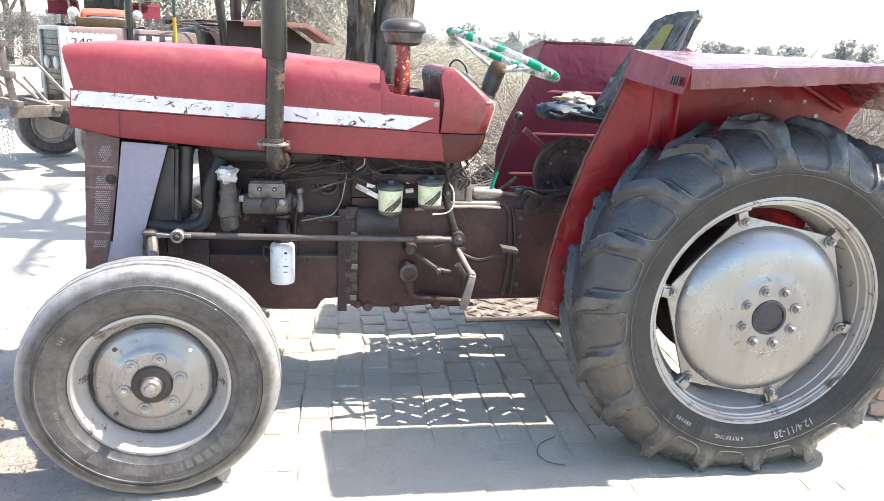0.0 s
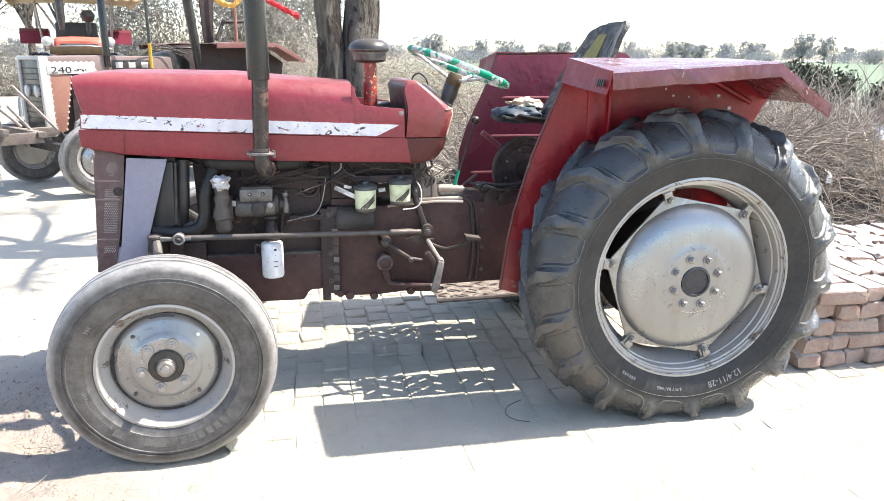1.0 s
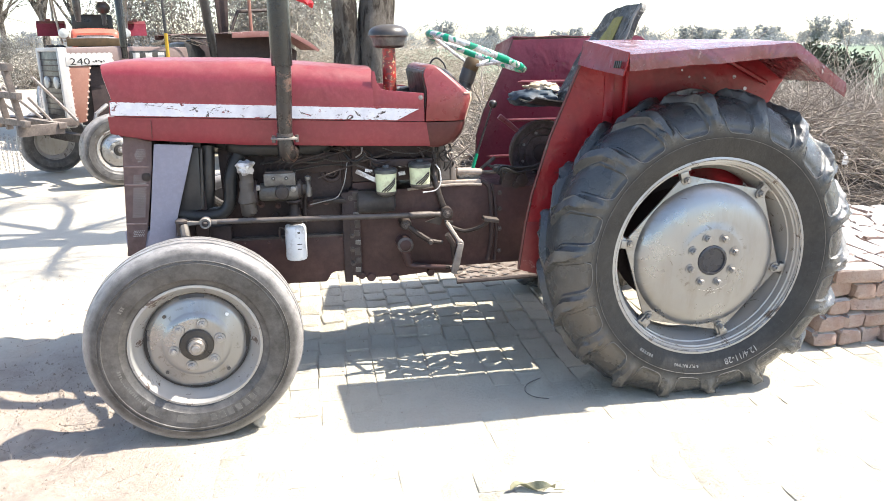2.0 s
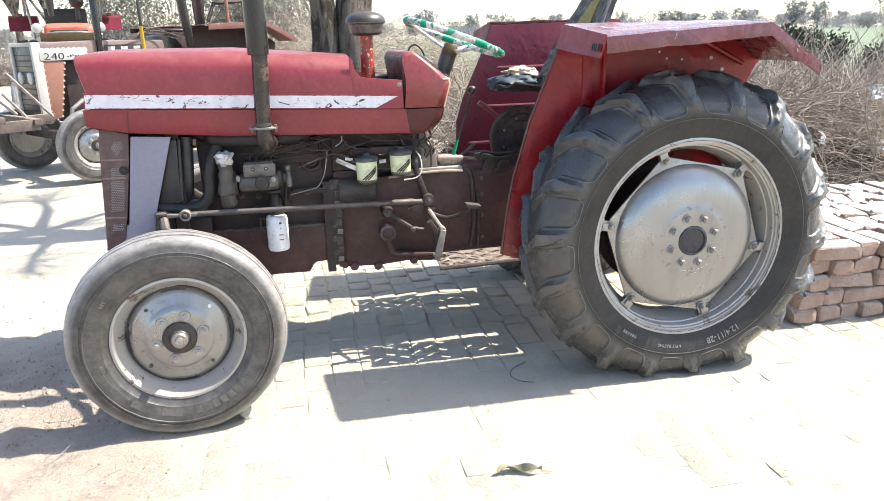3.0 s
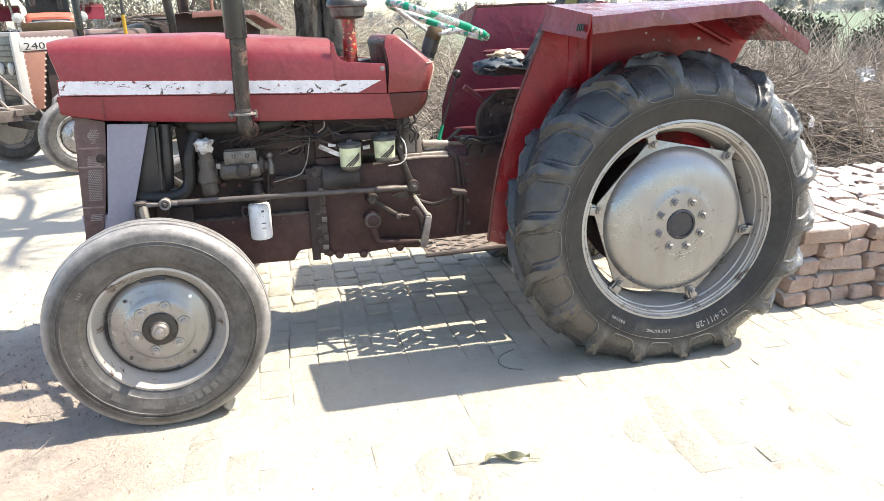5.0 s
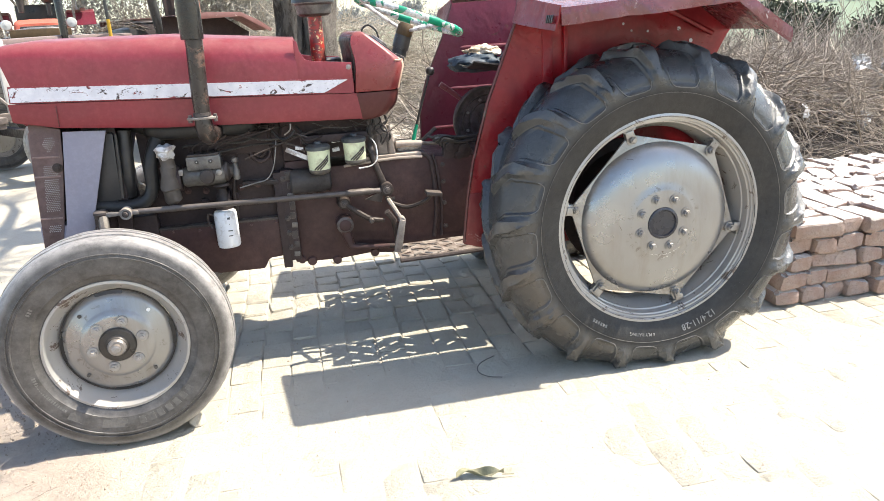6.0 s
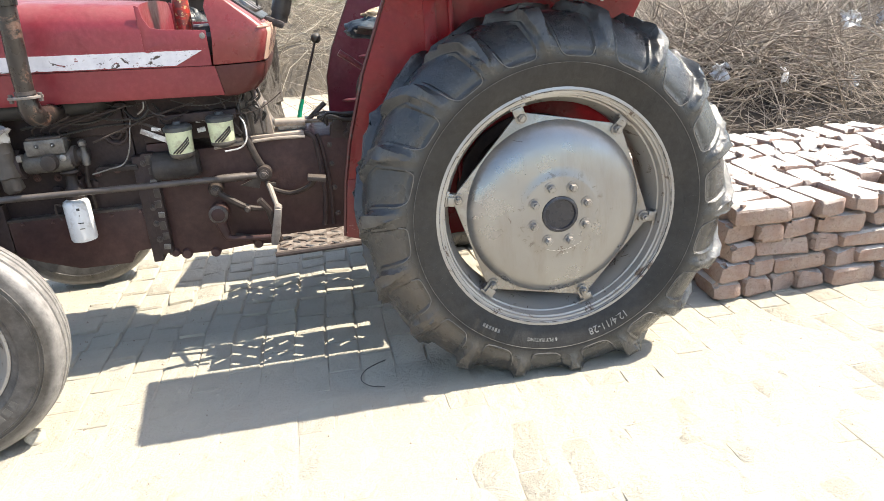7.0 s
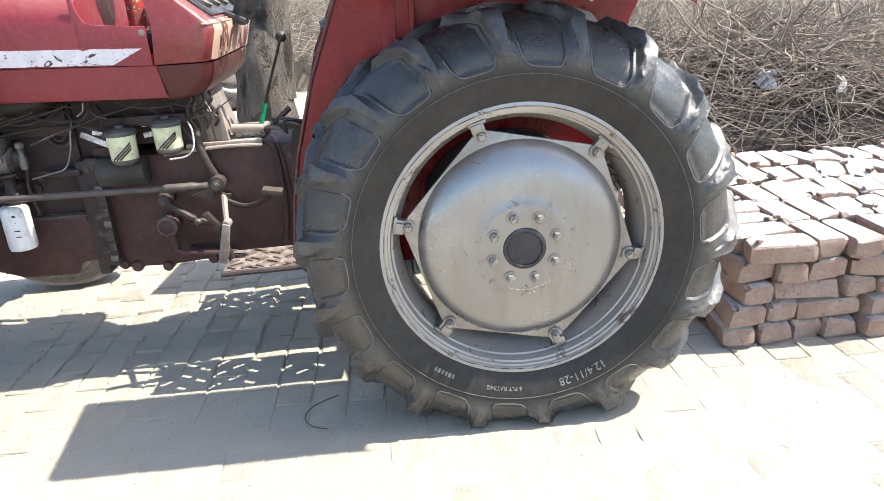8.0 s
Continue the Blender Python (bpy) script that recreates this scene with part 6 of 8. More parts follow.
def steering():
    t = tractor
    c = Vector((-0.737, 0, 1.317))
    tilt = pose(*c, 0, 20.5, 0)
    ring = bmesh.new()
    n = 72
    R, r = 0.218, 0.0145
    for k in range(n):
        w = TAU * k / n
        for j in range(10):
            v = TAU * j / 10
            ring.verts.new(((R + r * math.cos(v)) * math.cos(w), (R + r * math.cos(v)) * math.sin(w), r * math.sin(v)))
    ring.verts.ensure_lookup_table()
    for k in range(n):
        for j in range(10):
            ring.faces.new([ring.verts[a] for a in (k * 10 + j, ((k + 1) % n) * 10 + j, ((k + 1) % n) * 10 + (j + 1) % 10, k * 10 + (j + 1) % 10)])
    bmesh.ops.transform(ring, matrix=tilt, verts=ring.verts)
    wheel = part("steering_wheel", ring, M["wheel_wrap"], t, "steering wheel wrapped in clear and green tape")
    for k, wide in enumerate((0.10, 0.05, 0.13, 0.07, 0.09, 0.05, 0.12, 0.06)):
        w0 = TAU * (k + 0.15 + 0.25 * math.sin(k * 2.3)) / 8
        pts = [(R * math.cos(w0 + d * wide), R * math.sin(w0 + d * wide), 0) for d in (-1.0, -0.5, 0.0, 0.5, 1.0)]
        b = tube(pts, r + 0.0018, 10)
        bmesh.ops.transform(b, matrix=tilt, verts=b.verts)
        part("green_tape", b, M["green"], wheel, "green tape band")
    for k in range(3):
        w = radians(180 + 120 * k)
        b = tube([(0.025 * math.cos(w), 0.025 * math.sin(w), -0.055), (0.10 * math.cos(w), 0.10 * math.sin(w), -0.035), (R * math.cos(w), R * math.sin(w), 0)], 0.007, 8, round_to=3)
        bmesh.ops.transform(b, matrix=tilt, verts=b.verts)
        part("spoke", b, M["white_rag"], wheel)
    b = turned([(-0.085, 0.028), (-0.075, 0.034), (-0.045, 0.034), (-0.030, 0.026), (-0.028, 0)], axis="z", seg=20)
    bmesh.ops.transform(b, matrix=tilt, verts=b.verts)
    part("wheel_hub", b, M["hub_brown"], wheel, "brown wheel hub")
    part("steering_column", tube([(-0.762, 0, 1.250), (-0.778, 0, 1.205), (-0.792, 0, 1.165)], [0.022, 0.028, 0.032], 16), M["black"], t, "black steering column")
    part("column_base", box((0.072, 0.095, 0.026), (-0.808, 0, 1.163), (0, 24, 0), 0.010), M["starter_grey"], t, "dark grey column base")
    for k in range(5):
        f = 0.12 + 0.13 * k
        p = Vector((-0.765, 0, 1.245)).lerp(Vector((-0.790, 0, 1.170)), f)
        b = turned([(-0.006, 0.034), (0.006, 0.034)], axis="z", seg=16)
        bmesh.ops.transform(b, matrix=pose(*p, 0, 23, 0), verts=b.verts)
        part("column_rib", b, M["black"], t)


def wrap_mat():
    n = Nodes("clear_tape_wrap")
    base = n.mix(n.noise(40, 4, 0.7, 0.45, 0.6), (0.58, 0.60, 0.58), (0.30, 0.30, 0.28))
    base = n.mix(n.noise(17, 4, 0.6, 0.56, 0.60, warp=1.2), base, (0.02, 0.23, 0.13))
    base = n.mix(n.noise(34, 5, 0.7, 0.62, 0.66, warp=1.0), base, (0.10, 0.09, 0.08))
    return n.done(base, 0.25, 0.0, n.noise(60, 3, 0.5, 0.3, 0.7), 0.002)


M["wheel_wrap"] = wrap_mat()
M["green"] = plain_mix("green_tape", (0.0, 0.21, 0.11), (0.01, 0.30, 0.17), 30, 0.35, 0.001)
M["hub_brown"] = plain_mix("brown_plastic", (0.11, 0.07, 0.035), (0.06, 0.04, 0.02), 20, 0.5, 0.001)
steering()


def levers():
    t = tractor
    g = part("gear_lever", tube([(-0.768, -0.07, 0.80), (-0.760, -0.067, 0.84), (-0.738, -0.058, 0.905), (-0.672, -0.03, 1.085)], [0.0062, 0.0060, 0.0052, 0.0042], 8, round_to=4), M["black"], t, "long gear lever")
    part("knob", turned([(1.078, 0.006), (1.081, 0.012), (1.087, 0.0165), (1.096, 0.0185), (1.105, 0.0165), (1.111, 0.011), (1.114, 0.0)], (-0.668, -0.03, 0), "z", 20), M["black"], g)
    part("lever_sleeve", tube([(-0.765, -0.069, 0.817), (-0.759, -0.0665, 0.842), (-0.744, -0.0605, 0.885)], [0.0085, 0.0078, 0.0068], 8, round_to=3), M["green"], g, "green tape sleeve")
    part("range_lever", tube([(-0.745, -0.06, 0.80), (-0.715, -0.06, 0.825), (-0.665, -0.06, 0.865)], [0.008, 0.009, 0.010], 8), M["link"], t, "short dark lever")
    part("throttle_rod", tube([(-0.853, -0.15, 0.8245), (-0.850, -0.15, 0.8245), (-0.80, -0.15, 0.8225), (-0.745, -0.15, 0.820)], [0.010, 0.0145, 0.0135, 0.0130], 12), M["pale_dusty"], t, "pale dust-caked rod socket")
    part("throttle_rod", tube([(-0.745, -0.15, 0.820), (-0.60, -0.15, 0.812)], 0.0075, 8), M["tan_iron"], t)
    part("throttle_knob", turned([(-0.694, 0.006), (-0.690, 0.013), (-0.672, 0.015), (-0.660, 0.010)], (0, -0.155, 0.836), "x", 14), M["alloy"], t)
    for k in range(7):
        part("cable", tube([(-0.715 + 0.008 * k, -0.15 - 0.006 * k, 0.845 - 0.007 * k), (-0.66, -0.16 - 0.006 * k, 0.838 + 0.010 * math.sin(k * 2.1)), (-0.58, -0.165 - 0.004 * k, 0.825 + 0.012 * math.cos(k * 1.7)), (-0.48, -0.16, 0.836 + 0.008 * (k % 3))], 0.0052, 7, round_to=5), M["hose"], t)
    part("lever_bracket", slab([(-0.665, 0.745), (-0.655, 0.800), (-0.625, 0.822), (-0.555, 0.815), (-0.535, 0.770), (-0.560, 0.745)], -0.175, -0.125, 0.008), M["iron"], t)
    for x, z, r in ((-0.632, 0.800, 0.020), (-0.575, 0.785, 0.024), (-0.600, 0.762, 0.015)):
        part("lever_boss", turned([(-0.192, r * 0.5), (-0.190, r), (-0.172, r)], (x, 0, z), "y", 16), M["rust"], t)
    # round tin housing beside the seat, with a light rim
    d = part("round_cover", turned([(0.16, 0.138), (0.165, 0.155), (0.20, 0.155), (0.215, 0.11), (0.215, 0.0)], (-0.378, 0, 0.845), "y", 40), M["iron"], t, "dark round brake cover with worn rim")
    part("cover_rim", turned([(0.150, 0.140), (0.147, 0.152), (0.154, 0.159), (0.166, 0.156), (0.164, 0.140)], (-0.378, 0, 0.845), "y", 40, True), M["link"], d)
    for r0 in (0.088, 0.118):
        part("cover_ridge", turned([(0.156, r0 - 0.004), (0.151, r0), (0.156, r0 + 0.004), (0.172, r0 + 0.003), (0.172, r0 - 0.003)], (-0.378, 0, 0.845), "y", 40, True), M["link"], d)
    for k in range(8):
        w = radians(20 + 45 * k)
        part("cover_bolt", turned([(0.147, 0.0), (0.147, 0.006), (0.16, 0.007)], (-0.378 + 0.103 * math.cos(w), 0, 0.845 + 0.103 * math.sin(w)), "y", 8), M["steel"], d)
    part("cover_plate", turned([(0.158, 0.0), (0.158, 0.150), (0.164, 0.150)], (-0.378, 0, 0.845), "y", 40), M["iron"], d)
    part("cover_hub", turned([(0.14, 0.03), (0.15, 0.045), (0.20, 0.05)], (-0.378, 0, 0.845), "y", 24), M["iron"], d)
    part("hand_lever", tube([(-0.480, 0.20, 0.940), (-0.535, 0.20, 0.985), (-0.583, 0.20, 1.021)], [0.010, 0.012, 0.013], 10), M["maroon_rib"], t, "rubbed maroon hand lever")


levers()


def seat():
    t = tractor
    rows = []
    for f in np.linspace(0, 1, 9):
        row = []
        for q in np.linspace(-1, 1, 9):
            x = lerp(-0.52, -0.13, f)
            row.append((x, 0.21 * q * (1 - 0.12 * abs(f - 0.5)), 1.075 + 0.03 * q * q + 0.03 * (1 - f) ** 3))
        rows.append(row)
    s = part("seat", sheet(rows, 0.006), M["black"], t, "steel pan seat")
    part("seat_spring", tube([(-0.40, 0, 0.82), (-0.34, 0, 0.95), (-0.30, 0, 1.07)], 0.03, 10), M["rust"], s)
    back = []
    for f in np.linspace(0, 1, 18):
        row = []
        for q in np.linspace(-1, 1, 21):
            z = lerp(1.08, 1.508 - 0.14 * max(0.0, q - 0.35) ** 2 - 0.10 * max(0.0, -0.8 - q), f)
            x = lerp(-0.25, -0.045, f)
            curl = -0.035 * q * q - 0.06 * (q + 1) / 2 * (1 - f)
            fold = 0.014 * math.sin(q * 7 + f * 5) * (1 - 0.4 * f) + 0.018 * noise.noise(Vector((q * 3.0, f * 2.0, 4))) + 0.007 * noise.noise(Vector((q * 9.0, f * 5.0, 1)))
            row.append((x + curl + fold, 0.215 * q, z))
        back.append(row)
    rest = part("backrest", sheet(back, 0.020, 0.0), M["seat_cloth"], s, "dark olive seat back with yellow printed cover", 70)
    patch = [[Vector(back[i][j]) + Vector((-0.0035, 0, 0.002)) for j in range(9, 16)] for i in range(10, 16)]
    part("yellow_print", sheet(patch, 0.002), M["seat_yellow"], rest, "yellow printed panel")
    part("cover_edge", tube([Vector(row[0]) + Vector((-0.012, -0.004, 0)) for row in back[6:]], 0.006, 6), M["seat_pale"], rest, "pale piped edge")
    for c in (3, 6):
        part("cover_seam", tube([Vector(row[c]) + Vector((-0.003, 0, 0)) for row in back[5:]], 0.0032, 6), M["seat_pale"], rest)


def seat_mats():
    n = Nodes("printed_seat_cloth")
    base = n.mix(n.noise(7, 5, 0.65, 0.40, 0.6, warp=1.0), (0.040, 0.038, 0.034), (0.125, 0.118, 0.105))
    base = n.mix(n.noise(26, 5, 0.7, 0.52, 0.62, warp=0.8), base, (0.22, 0.21, 0.185))
    M["seat_cloth"] = n.done(base, 0.6, 0.0, n.noise(14, 6, 0.6, 0.2, 0.8), 0.03, 0.9)
    M["seat_yellow"] = plain_mix("yellow_print_cloth", (0.34, 0.29, 0.085), (0.20, 0.175, 0.07), 22, 0.65, 0.006)
    M["seat_pale"] = plain_mix("pale_piping", (0.30, 0.29, 0.27), (0.13, 0.125, 0.11), 30, 0.6, 0.003)
    n = Nodes("blue_cloth")
    base = n.mix(n.noise(11, 4, 0.6, 0.45, 0.55), (0.020, 0.033, 0.050), (0.052, 0.077, 0.100))
    base = n.mix(n.noise(14, 2, 0.5, 0.68, 0.70, warp=1.5), base, (0.55, 0.40, 0.22))
    M["blue_cloth"] = n.done(base, 0.65, 0.0, n.noise(13, 3, 0.5, 0.2, 0.8), 0.012)


seat_mats()
seat()


def cloth_bundle():
    bm = bmesh.new()
    bmesh.ops.create_icosphere(bm, subdivisions=4, radius=1)
    for v in bm.verts:
        p = v.co.copy()
        d = 1 + 0.28 * noise.noise(p * 1.8) + 0.12 * noise.noise(p * 4.5)
        v.co = Vector((p.x * 0.118 * d, p.y * 0.085 * d, max(p.z, -0.75) * 0.046 * d))
    th = thing("cloth_bundle", (-0.425, 0.14, 1.108), "crumpled dark blue and tan cloth lying on the tractor seat", "cloth")
    part("blue_cloth", bm, M["blue_cloth"], th)
    bm = bmesh.new()
    bmesh.ops.create_icosphere(bm, subdivisions=4, radius=1)
    for v in bm.verts:
        p = v.co.copy()
        d = 1 + 0.45 * noise.noise(p * 2.2 + Vector((4, 0, 0))) + 0.15 * noise.noise(p * 5)
        v.co = Vector((p.x * 0.075 * d + 0.030, p.y * 0.055 * d, max(p.z, -0.4) * 0.030 * d + 0.042))
    part("pale_cloth", bm, M["tan_cloth"], th, "white and tan printed cloth")


M["tan_cloth"] = plain_mix("tan_cloth", (0.50, 0.36, 0.20), (0.62, 0.58, 0.52), 9, 0.8, 0.01)
cloth_bundle()


# ---- twigs, leaves and trees ----
def twig_arrays(rng, base, way, length, radius, bend, joints=5):
    """Vertices and faces of many thin bent twigs: base points and directions (n, 3), lengths and radii (n,)."""
    n = len(base)
    pts = np.zeros((n, joints, 3))
    pts[:, 0] = base
    w = way / np.linalg.norm(way, axis=1, keepdims=True)
    for j in range(1, joints):
        w = w + rng.normal(0, bend, (n, 3))
        w = w / np.linalg.norm(w, axis=1, keepdims=True)
        pts[:, j] = pts[:, j - 1] + w * (length / (joints - 1))[:, None]
    a = np.cross(w, rng.normal(0, 1, (n, 3)))
    a /= np.linalg.norm(a, axis=1, keepdims=True) + 1e-9
    b = np.cross(w, a)
    taper = np.linspace(1.0, 0.45, joints)
    ring = []
    for k in range(3):
        c, s = math.cos(TAU * k / 3), math.sin(TAU * k / 3)
        ring.append(pts + (c * a + s * b)[:, None, :] * (radius[:, None] * taper[None, :])[:, :, None])
    verts = np.stack(ring, 2).reshape(-1, 3)
    f = []
    for j in range(joints - 1):
        for k in range(3):
            f.append((j * 3 + k, j * 3 + (k + 1) % 3, (j + 1) * 3 + (k + 1) % 3, (j + 1) * 3 + k))
    faces = (np.array(f)[None] + (np.arange(n) * joints * 3)[:, None, None]).reshape(-1, 4)
    return verts, faces


def leaf_arrays(rng, at, size):
    """Many small folded leaves at points (n, 3)."""
    n = len(at)
    a = rng.normal(0, 1, (n, 3))
    a /= np.linalg.norm(a, axis=1, keepdims=True)
    b = np.cross(a, rng.normal(0, 1, (n, 3)))
    b /= np.linalg.norm(b, axis=1, keepdims=True)
    s = (size * rng.uniform(0.6, 1.4, n))[:, None]
    verts = np.stack([at - a * s, at - b * s * 0.45, at + a * s, at + b * s * 0.45], 1).reshape(-1, 3)
    faces = np.arange(n * 4).reshape(-1, 4)
    return verts, faces


def stuff_mesh(name, verts, faces, mat, parent=None, label=""):
    me = bpy.data.meshes.new(name)
    me.vertices.add(len(verts))
    me.vertices.foreach_set("co", np.asarray(verts, dtype=np.float32).ravel())
    me.loops.add(faces.size)
    me.loops.foreach_set("vertex_index", faces.astype(np.int32).ravel())
    me.polygons.add(len(faces))
    me.polygons.foreach_set("loop_start", np.arange(0, faces.size, faces.shape[1], dtype=np.int32))
    me.update(calc_edges=True)
    me.materials.append(mat)
    ob = new(name, me)
    if parent is not None:
        ob.parent = parent
    return tagged(ob, label)


def heap_height(x, y, crests):
    """The height of a heap made of soft mounds (cx, cy, rx, ry, h)."""
    z = np.zeros_like(x)
    for cx, cy, rx, ry, h in crests:
        d = ((x - cx) / rx) ** 2 + ((y - cy) / ry) ** 2
        z = np.maximum(z, h * np.clip(1 - d, 0, None) ** 0.6)
    return z


def brush_heap(name, seed, crests, count, lengths, mat, core_mat, label, thick=(0.0024, 0.0072)):
    rng = np.random.default_rng(seed)
    xs = np.concatenate([rng.uniform(c[0] - c[2], c[0] + c[2], count) for c in crests])
    ys = np.concatenate([rng.uniform(c[1] - c[3], c[1] + c[3], count) for c in crests])
    top = heap_height(xs, ys, crests)
    ok = top > 0.04
    xs, ys, top = xs[ok], ys[ok], top[ok]
    n = len(xs)
    zs = top * (1 - 0.35 * rng.random(n) ** 2) + 0.01
    way = rng.normal(0, 1, (n, 3)) * (1, 1, 0.38) + (0, 0, 0.10)
    length = rng.uniform(*lengths, n)
    v, f = twig_arrays(rng, np.stack([xs, ys, zs], -1), way, length, rng.uniform(*thick, n) * (0.6 + 0.8 * rng.random(n) ** 3), 0.20, 6)
    v[:, 2] = np.maximum(v[:, 2], 0.004)
    th = stuff_mesh(name, v, f, mat)
    tagged(th, label, "brush heap", kind="stuff")
    # filler mound inside the heap; its dark colour stands for shade between twigs
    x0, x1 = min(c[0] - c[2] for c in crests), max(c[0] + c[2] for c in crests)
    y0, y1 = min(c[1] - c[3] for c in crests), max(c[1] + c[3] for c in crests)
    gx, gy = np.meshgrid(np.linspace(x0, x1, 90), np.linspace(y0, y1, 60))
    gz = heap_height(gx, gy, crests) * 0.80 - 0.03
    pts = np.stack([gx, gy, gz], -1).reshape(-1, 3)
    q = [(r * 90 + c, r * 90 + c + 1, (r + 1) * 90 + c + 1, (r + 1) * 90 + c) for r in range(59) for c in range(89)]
    stuff_mesh("heap_gap_fill", pts, np.array(q), core_mat, th)
    return th


# Core colours are darker than the twigs, painting shade into the gaps.
M["core"] = plain_mix("brush_gap_shade", (0.075, 0.062, 0.052), (0.04, 0.033, 0.028), 20, 0.95, 0.02)
M["straw"] = plain_mix("pale_dry_grass", (0.50, 0.45, 0.365), (0.30, 0.255, 0.20), 8, 0.9, 0.002, True)
M["straw_core"] = plain_mix("grass_gap_shade", (0.26, 0.225, 0.18), (0.16, 0.135, 0.105), 20, 0.95, 0.02)
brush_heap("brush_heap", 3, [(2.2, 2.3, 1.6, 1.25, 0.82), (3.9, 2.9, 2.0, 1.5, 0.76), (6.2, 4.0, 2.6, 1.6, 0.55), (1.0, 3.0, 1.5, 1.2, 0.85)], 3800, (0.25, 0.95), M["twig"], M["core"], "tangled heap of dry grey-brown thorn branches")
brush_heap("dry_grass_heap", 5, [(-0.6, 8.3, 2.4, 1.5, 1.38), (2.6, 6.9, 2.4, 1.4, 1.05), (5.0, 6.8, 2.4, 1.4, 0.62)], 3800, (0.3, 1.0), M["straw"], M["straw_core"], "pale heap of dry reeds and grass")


def old_tree():
    """The forked trunk behind the tractor, with bare limbs overhead."""
    rng = np.random.default_rng(11)
    th = thing("tree", (-1.12, 2.12, 0), "old forked tree with rough grey bark behind the tractor", "tree")
    def limb(name, pts, rad, seg=20, rough=0.02):
        bm = tube(pts, rad, seg, round_to=8)
        for v in bm.verts:
            p = v.co.copy()
            w = noise.noise_vector(Vector((p.x * 5, p.y * 5, p.z * 1.6))) * rough * 1.6 + noise.noise_vector(Vector((p.x * 16, p.y * 16, p.z * 4))) * rough * 0.7
            v.co += Vector((w.x, w.y, 0))
        return part(name, bm, M["bark"], th, smooth=60)
    limb("trunk", [(0.0, 0, -0.05), (0.0, 0, 0.25), (0.005, 0, 0.55), (0.02, 0, 0.85), (0.02, 0.02, 1.15)], [0.22, 0.185, 0.158, 0.15, 0.07], 36, 0.028)
    limb("stem", [(-0.02, 0.02, 0.65), (-0.075, 0.03, 1.05), (-0.085, 0.03, 1.45), (-0.10, 0.03, 1.85), (-0.14, 0.06, 2.6), (-0.30, 0.1, 3.8)], [0.11, 0.112, 0.118, 0.118, 0.11, 0.09], 48, 0.042)
    limb("stem", [(0.05, 0.02, 0.6), (0.085, 0.03, 0.95), (0.115, 0.04, 1.30), (0.14, 0.06, 1.6), (0.22, 0.12, 2.6), (0.45, 0.35, 3.9)], [0.135, 0.122, 0.116, 0.114, 0.11, 0.09], 26, 0.022)
    base, way, length, rad = [], [], [], []
    for k in range(16):
        s = (-0.30, 0.1, 3.8) if k % 2 else (0.45, 0.35, 3.9)
        a = TAU * k / 16 + rng.uniform(-0.2, 0.2)
        end = (s[0] + 1.5 * math.cos(a), s[1] + 1.5 * math.sin(a), s[2] + rng.uniform(0.2, 1.2))
        mid = tuple(lerp(s[i], end[i], 0.5) + rng.uniform(-0.15, 0.15) for i in range(3))
        start = (s[0] * 0.9, s[1] * 0.9, s[2] - rng.uniform(0, 0.9))
        limb("limb", [start, mid, end], [0.055, 0.035, 0.012], 8, 0.004)
        for j in range(60):
            f = rng.uniform(0.2, 1.0)
            base.append([lerp(mid[i], end[i], f) for i in range(3)])
            way.append([math.cos(a) + rng.normal(0, 0.8), math.sin(a) + rng.normal(0, 0.8), rng.normal(0.2, 0.6)])
            length.append(rng.uniform(0.3, 1.0))
            rad.append(rng.uniform(0.003, 0.008))
    v, f = twig_arrays(rng, np.array(base), np.array(way), np.array(length), np.array(rad), 0.2)
    stuff_mesh("branchwork", v, f, M["bark"], th)
    return th


old_tree()


def bush(name, at, size, seed, count, leaf, mat, label, category="bush", twigs=250):
    """A shrub: bent stems and many small leaves in an uneven crown."""
    rng = np.random.default_rng(seed)
    th = thing(name, at, label, category)
    clumps = rng.normal(0, 1, (26, 3))
    clumps /= np.linalg.norm(clumps, axis=1, keepdims=True)
    clumps *= rng.uniform(0.35, 0.9, (26, 1))
    which = rng.integers(0, 26, count)
    p = clumps[which] + rng.normal(0, 0.17, (count, 3))
    p = p * np.array(size) * 0.5 + (0, 0, size[2] * 0.55)
    p[:, 2] = np.maximum(p[:, 2], 0.03)
    v, f = leaf_arrays(rng, p, np.full(count, leaf))
    stuff_mesh("crown", v, f, mat, th)
    base = rng.normal(0, 0.10, (twigs, 3)) * np.array(size) * (1, 1, 0)
    way = rng.normal(0, 0.7, (twigs, 3)) + (0, 0, 1)
    v, f = twig_arrays(rng, base, way, rng.uniform(0.3, 0.8, twigs) * size[2], rng.uniform(0.004, 0.012, twigs), 0.18)
    stuff_mesh("stem_tangle", v, f, M["twig"], th)
    return th


bush("bush", (6.98, 8.0, 0), (1.15, 1.1, 1.36), 21, 8000, 0.045, M["leaf_green"], "dark green leafy bush at the field edge")
bush("bush", (8.75, 8.0, 0), (1.5, 1.3, 1.05), 22, 5000, 0.045, M["leaf_green"], "green bush at the field edge")
for k, (x, y, sx, sz) in enumerate(((-3.9, 13.0, 4.2, 4.4), (-1.6, 13.5, 3.8, 4.2), (-11.5, 26.0, 5.0, 1.8), (-2.3, 11.4, 2.6, 3.0))):
    bush("thicket", (x, y, 0), (sx, 2.6, sz), 30 + k, 17000, 0.034, M["leaf_dull"], "pale dusty thicket of small grey leaves", "thicket", 400)


# Bark paled to grey, so that haze sits in its colour.
M["far_bark"] = plain_mix("haze_pale_bark", (0.20, 0.20, 0.20), (0.26, 0.26, 0.26), 2, 0.9, 0.002)


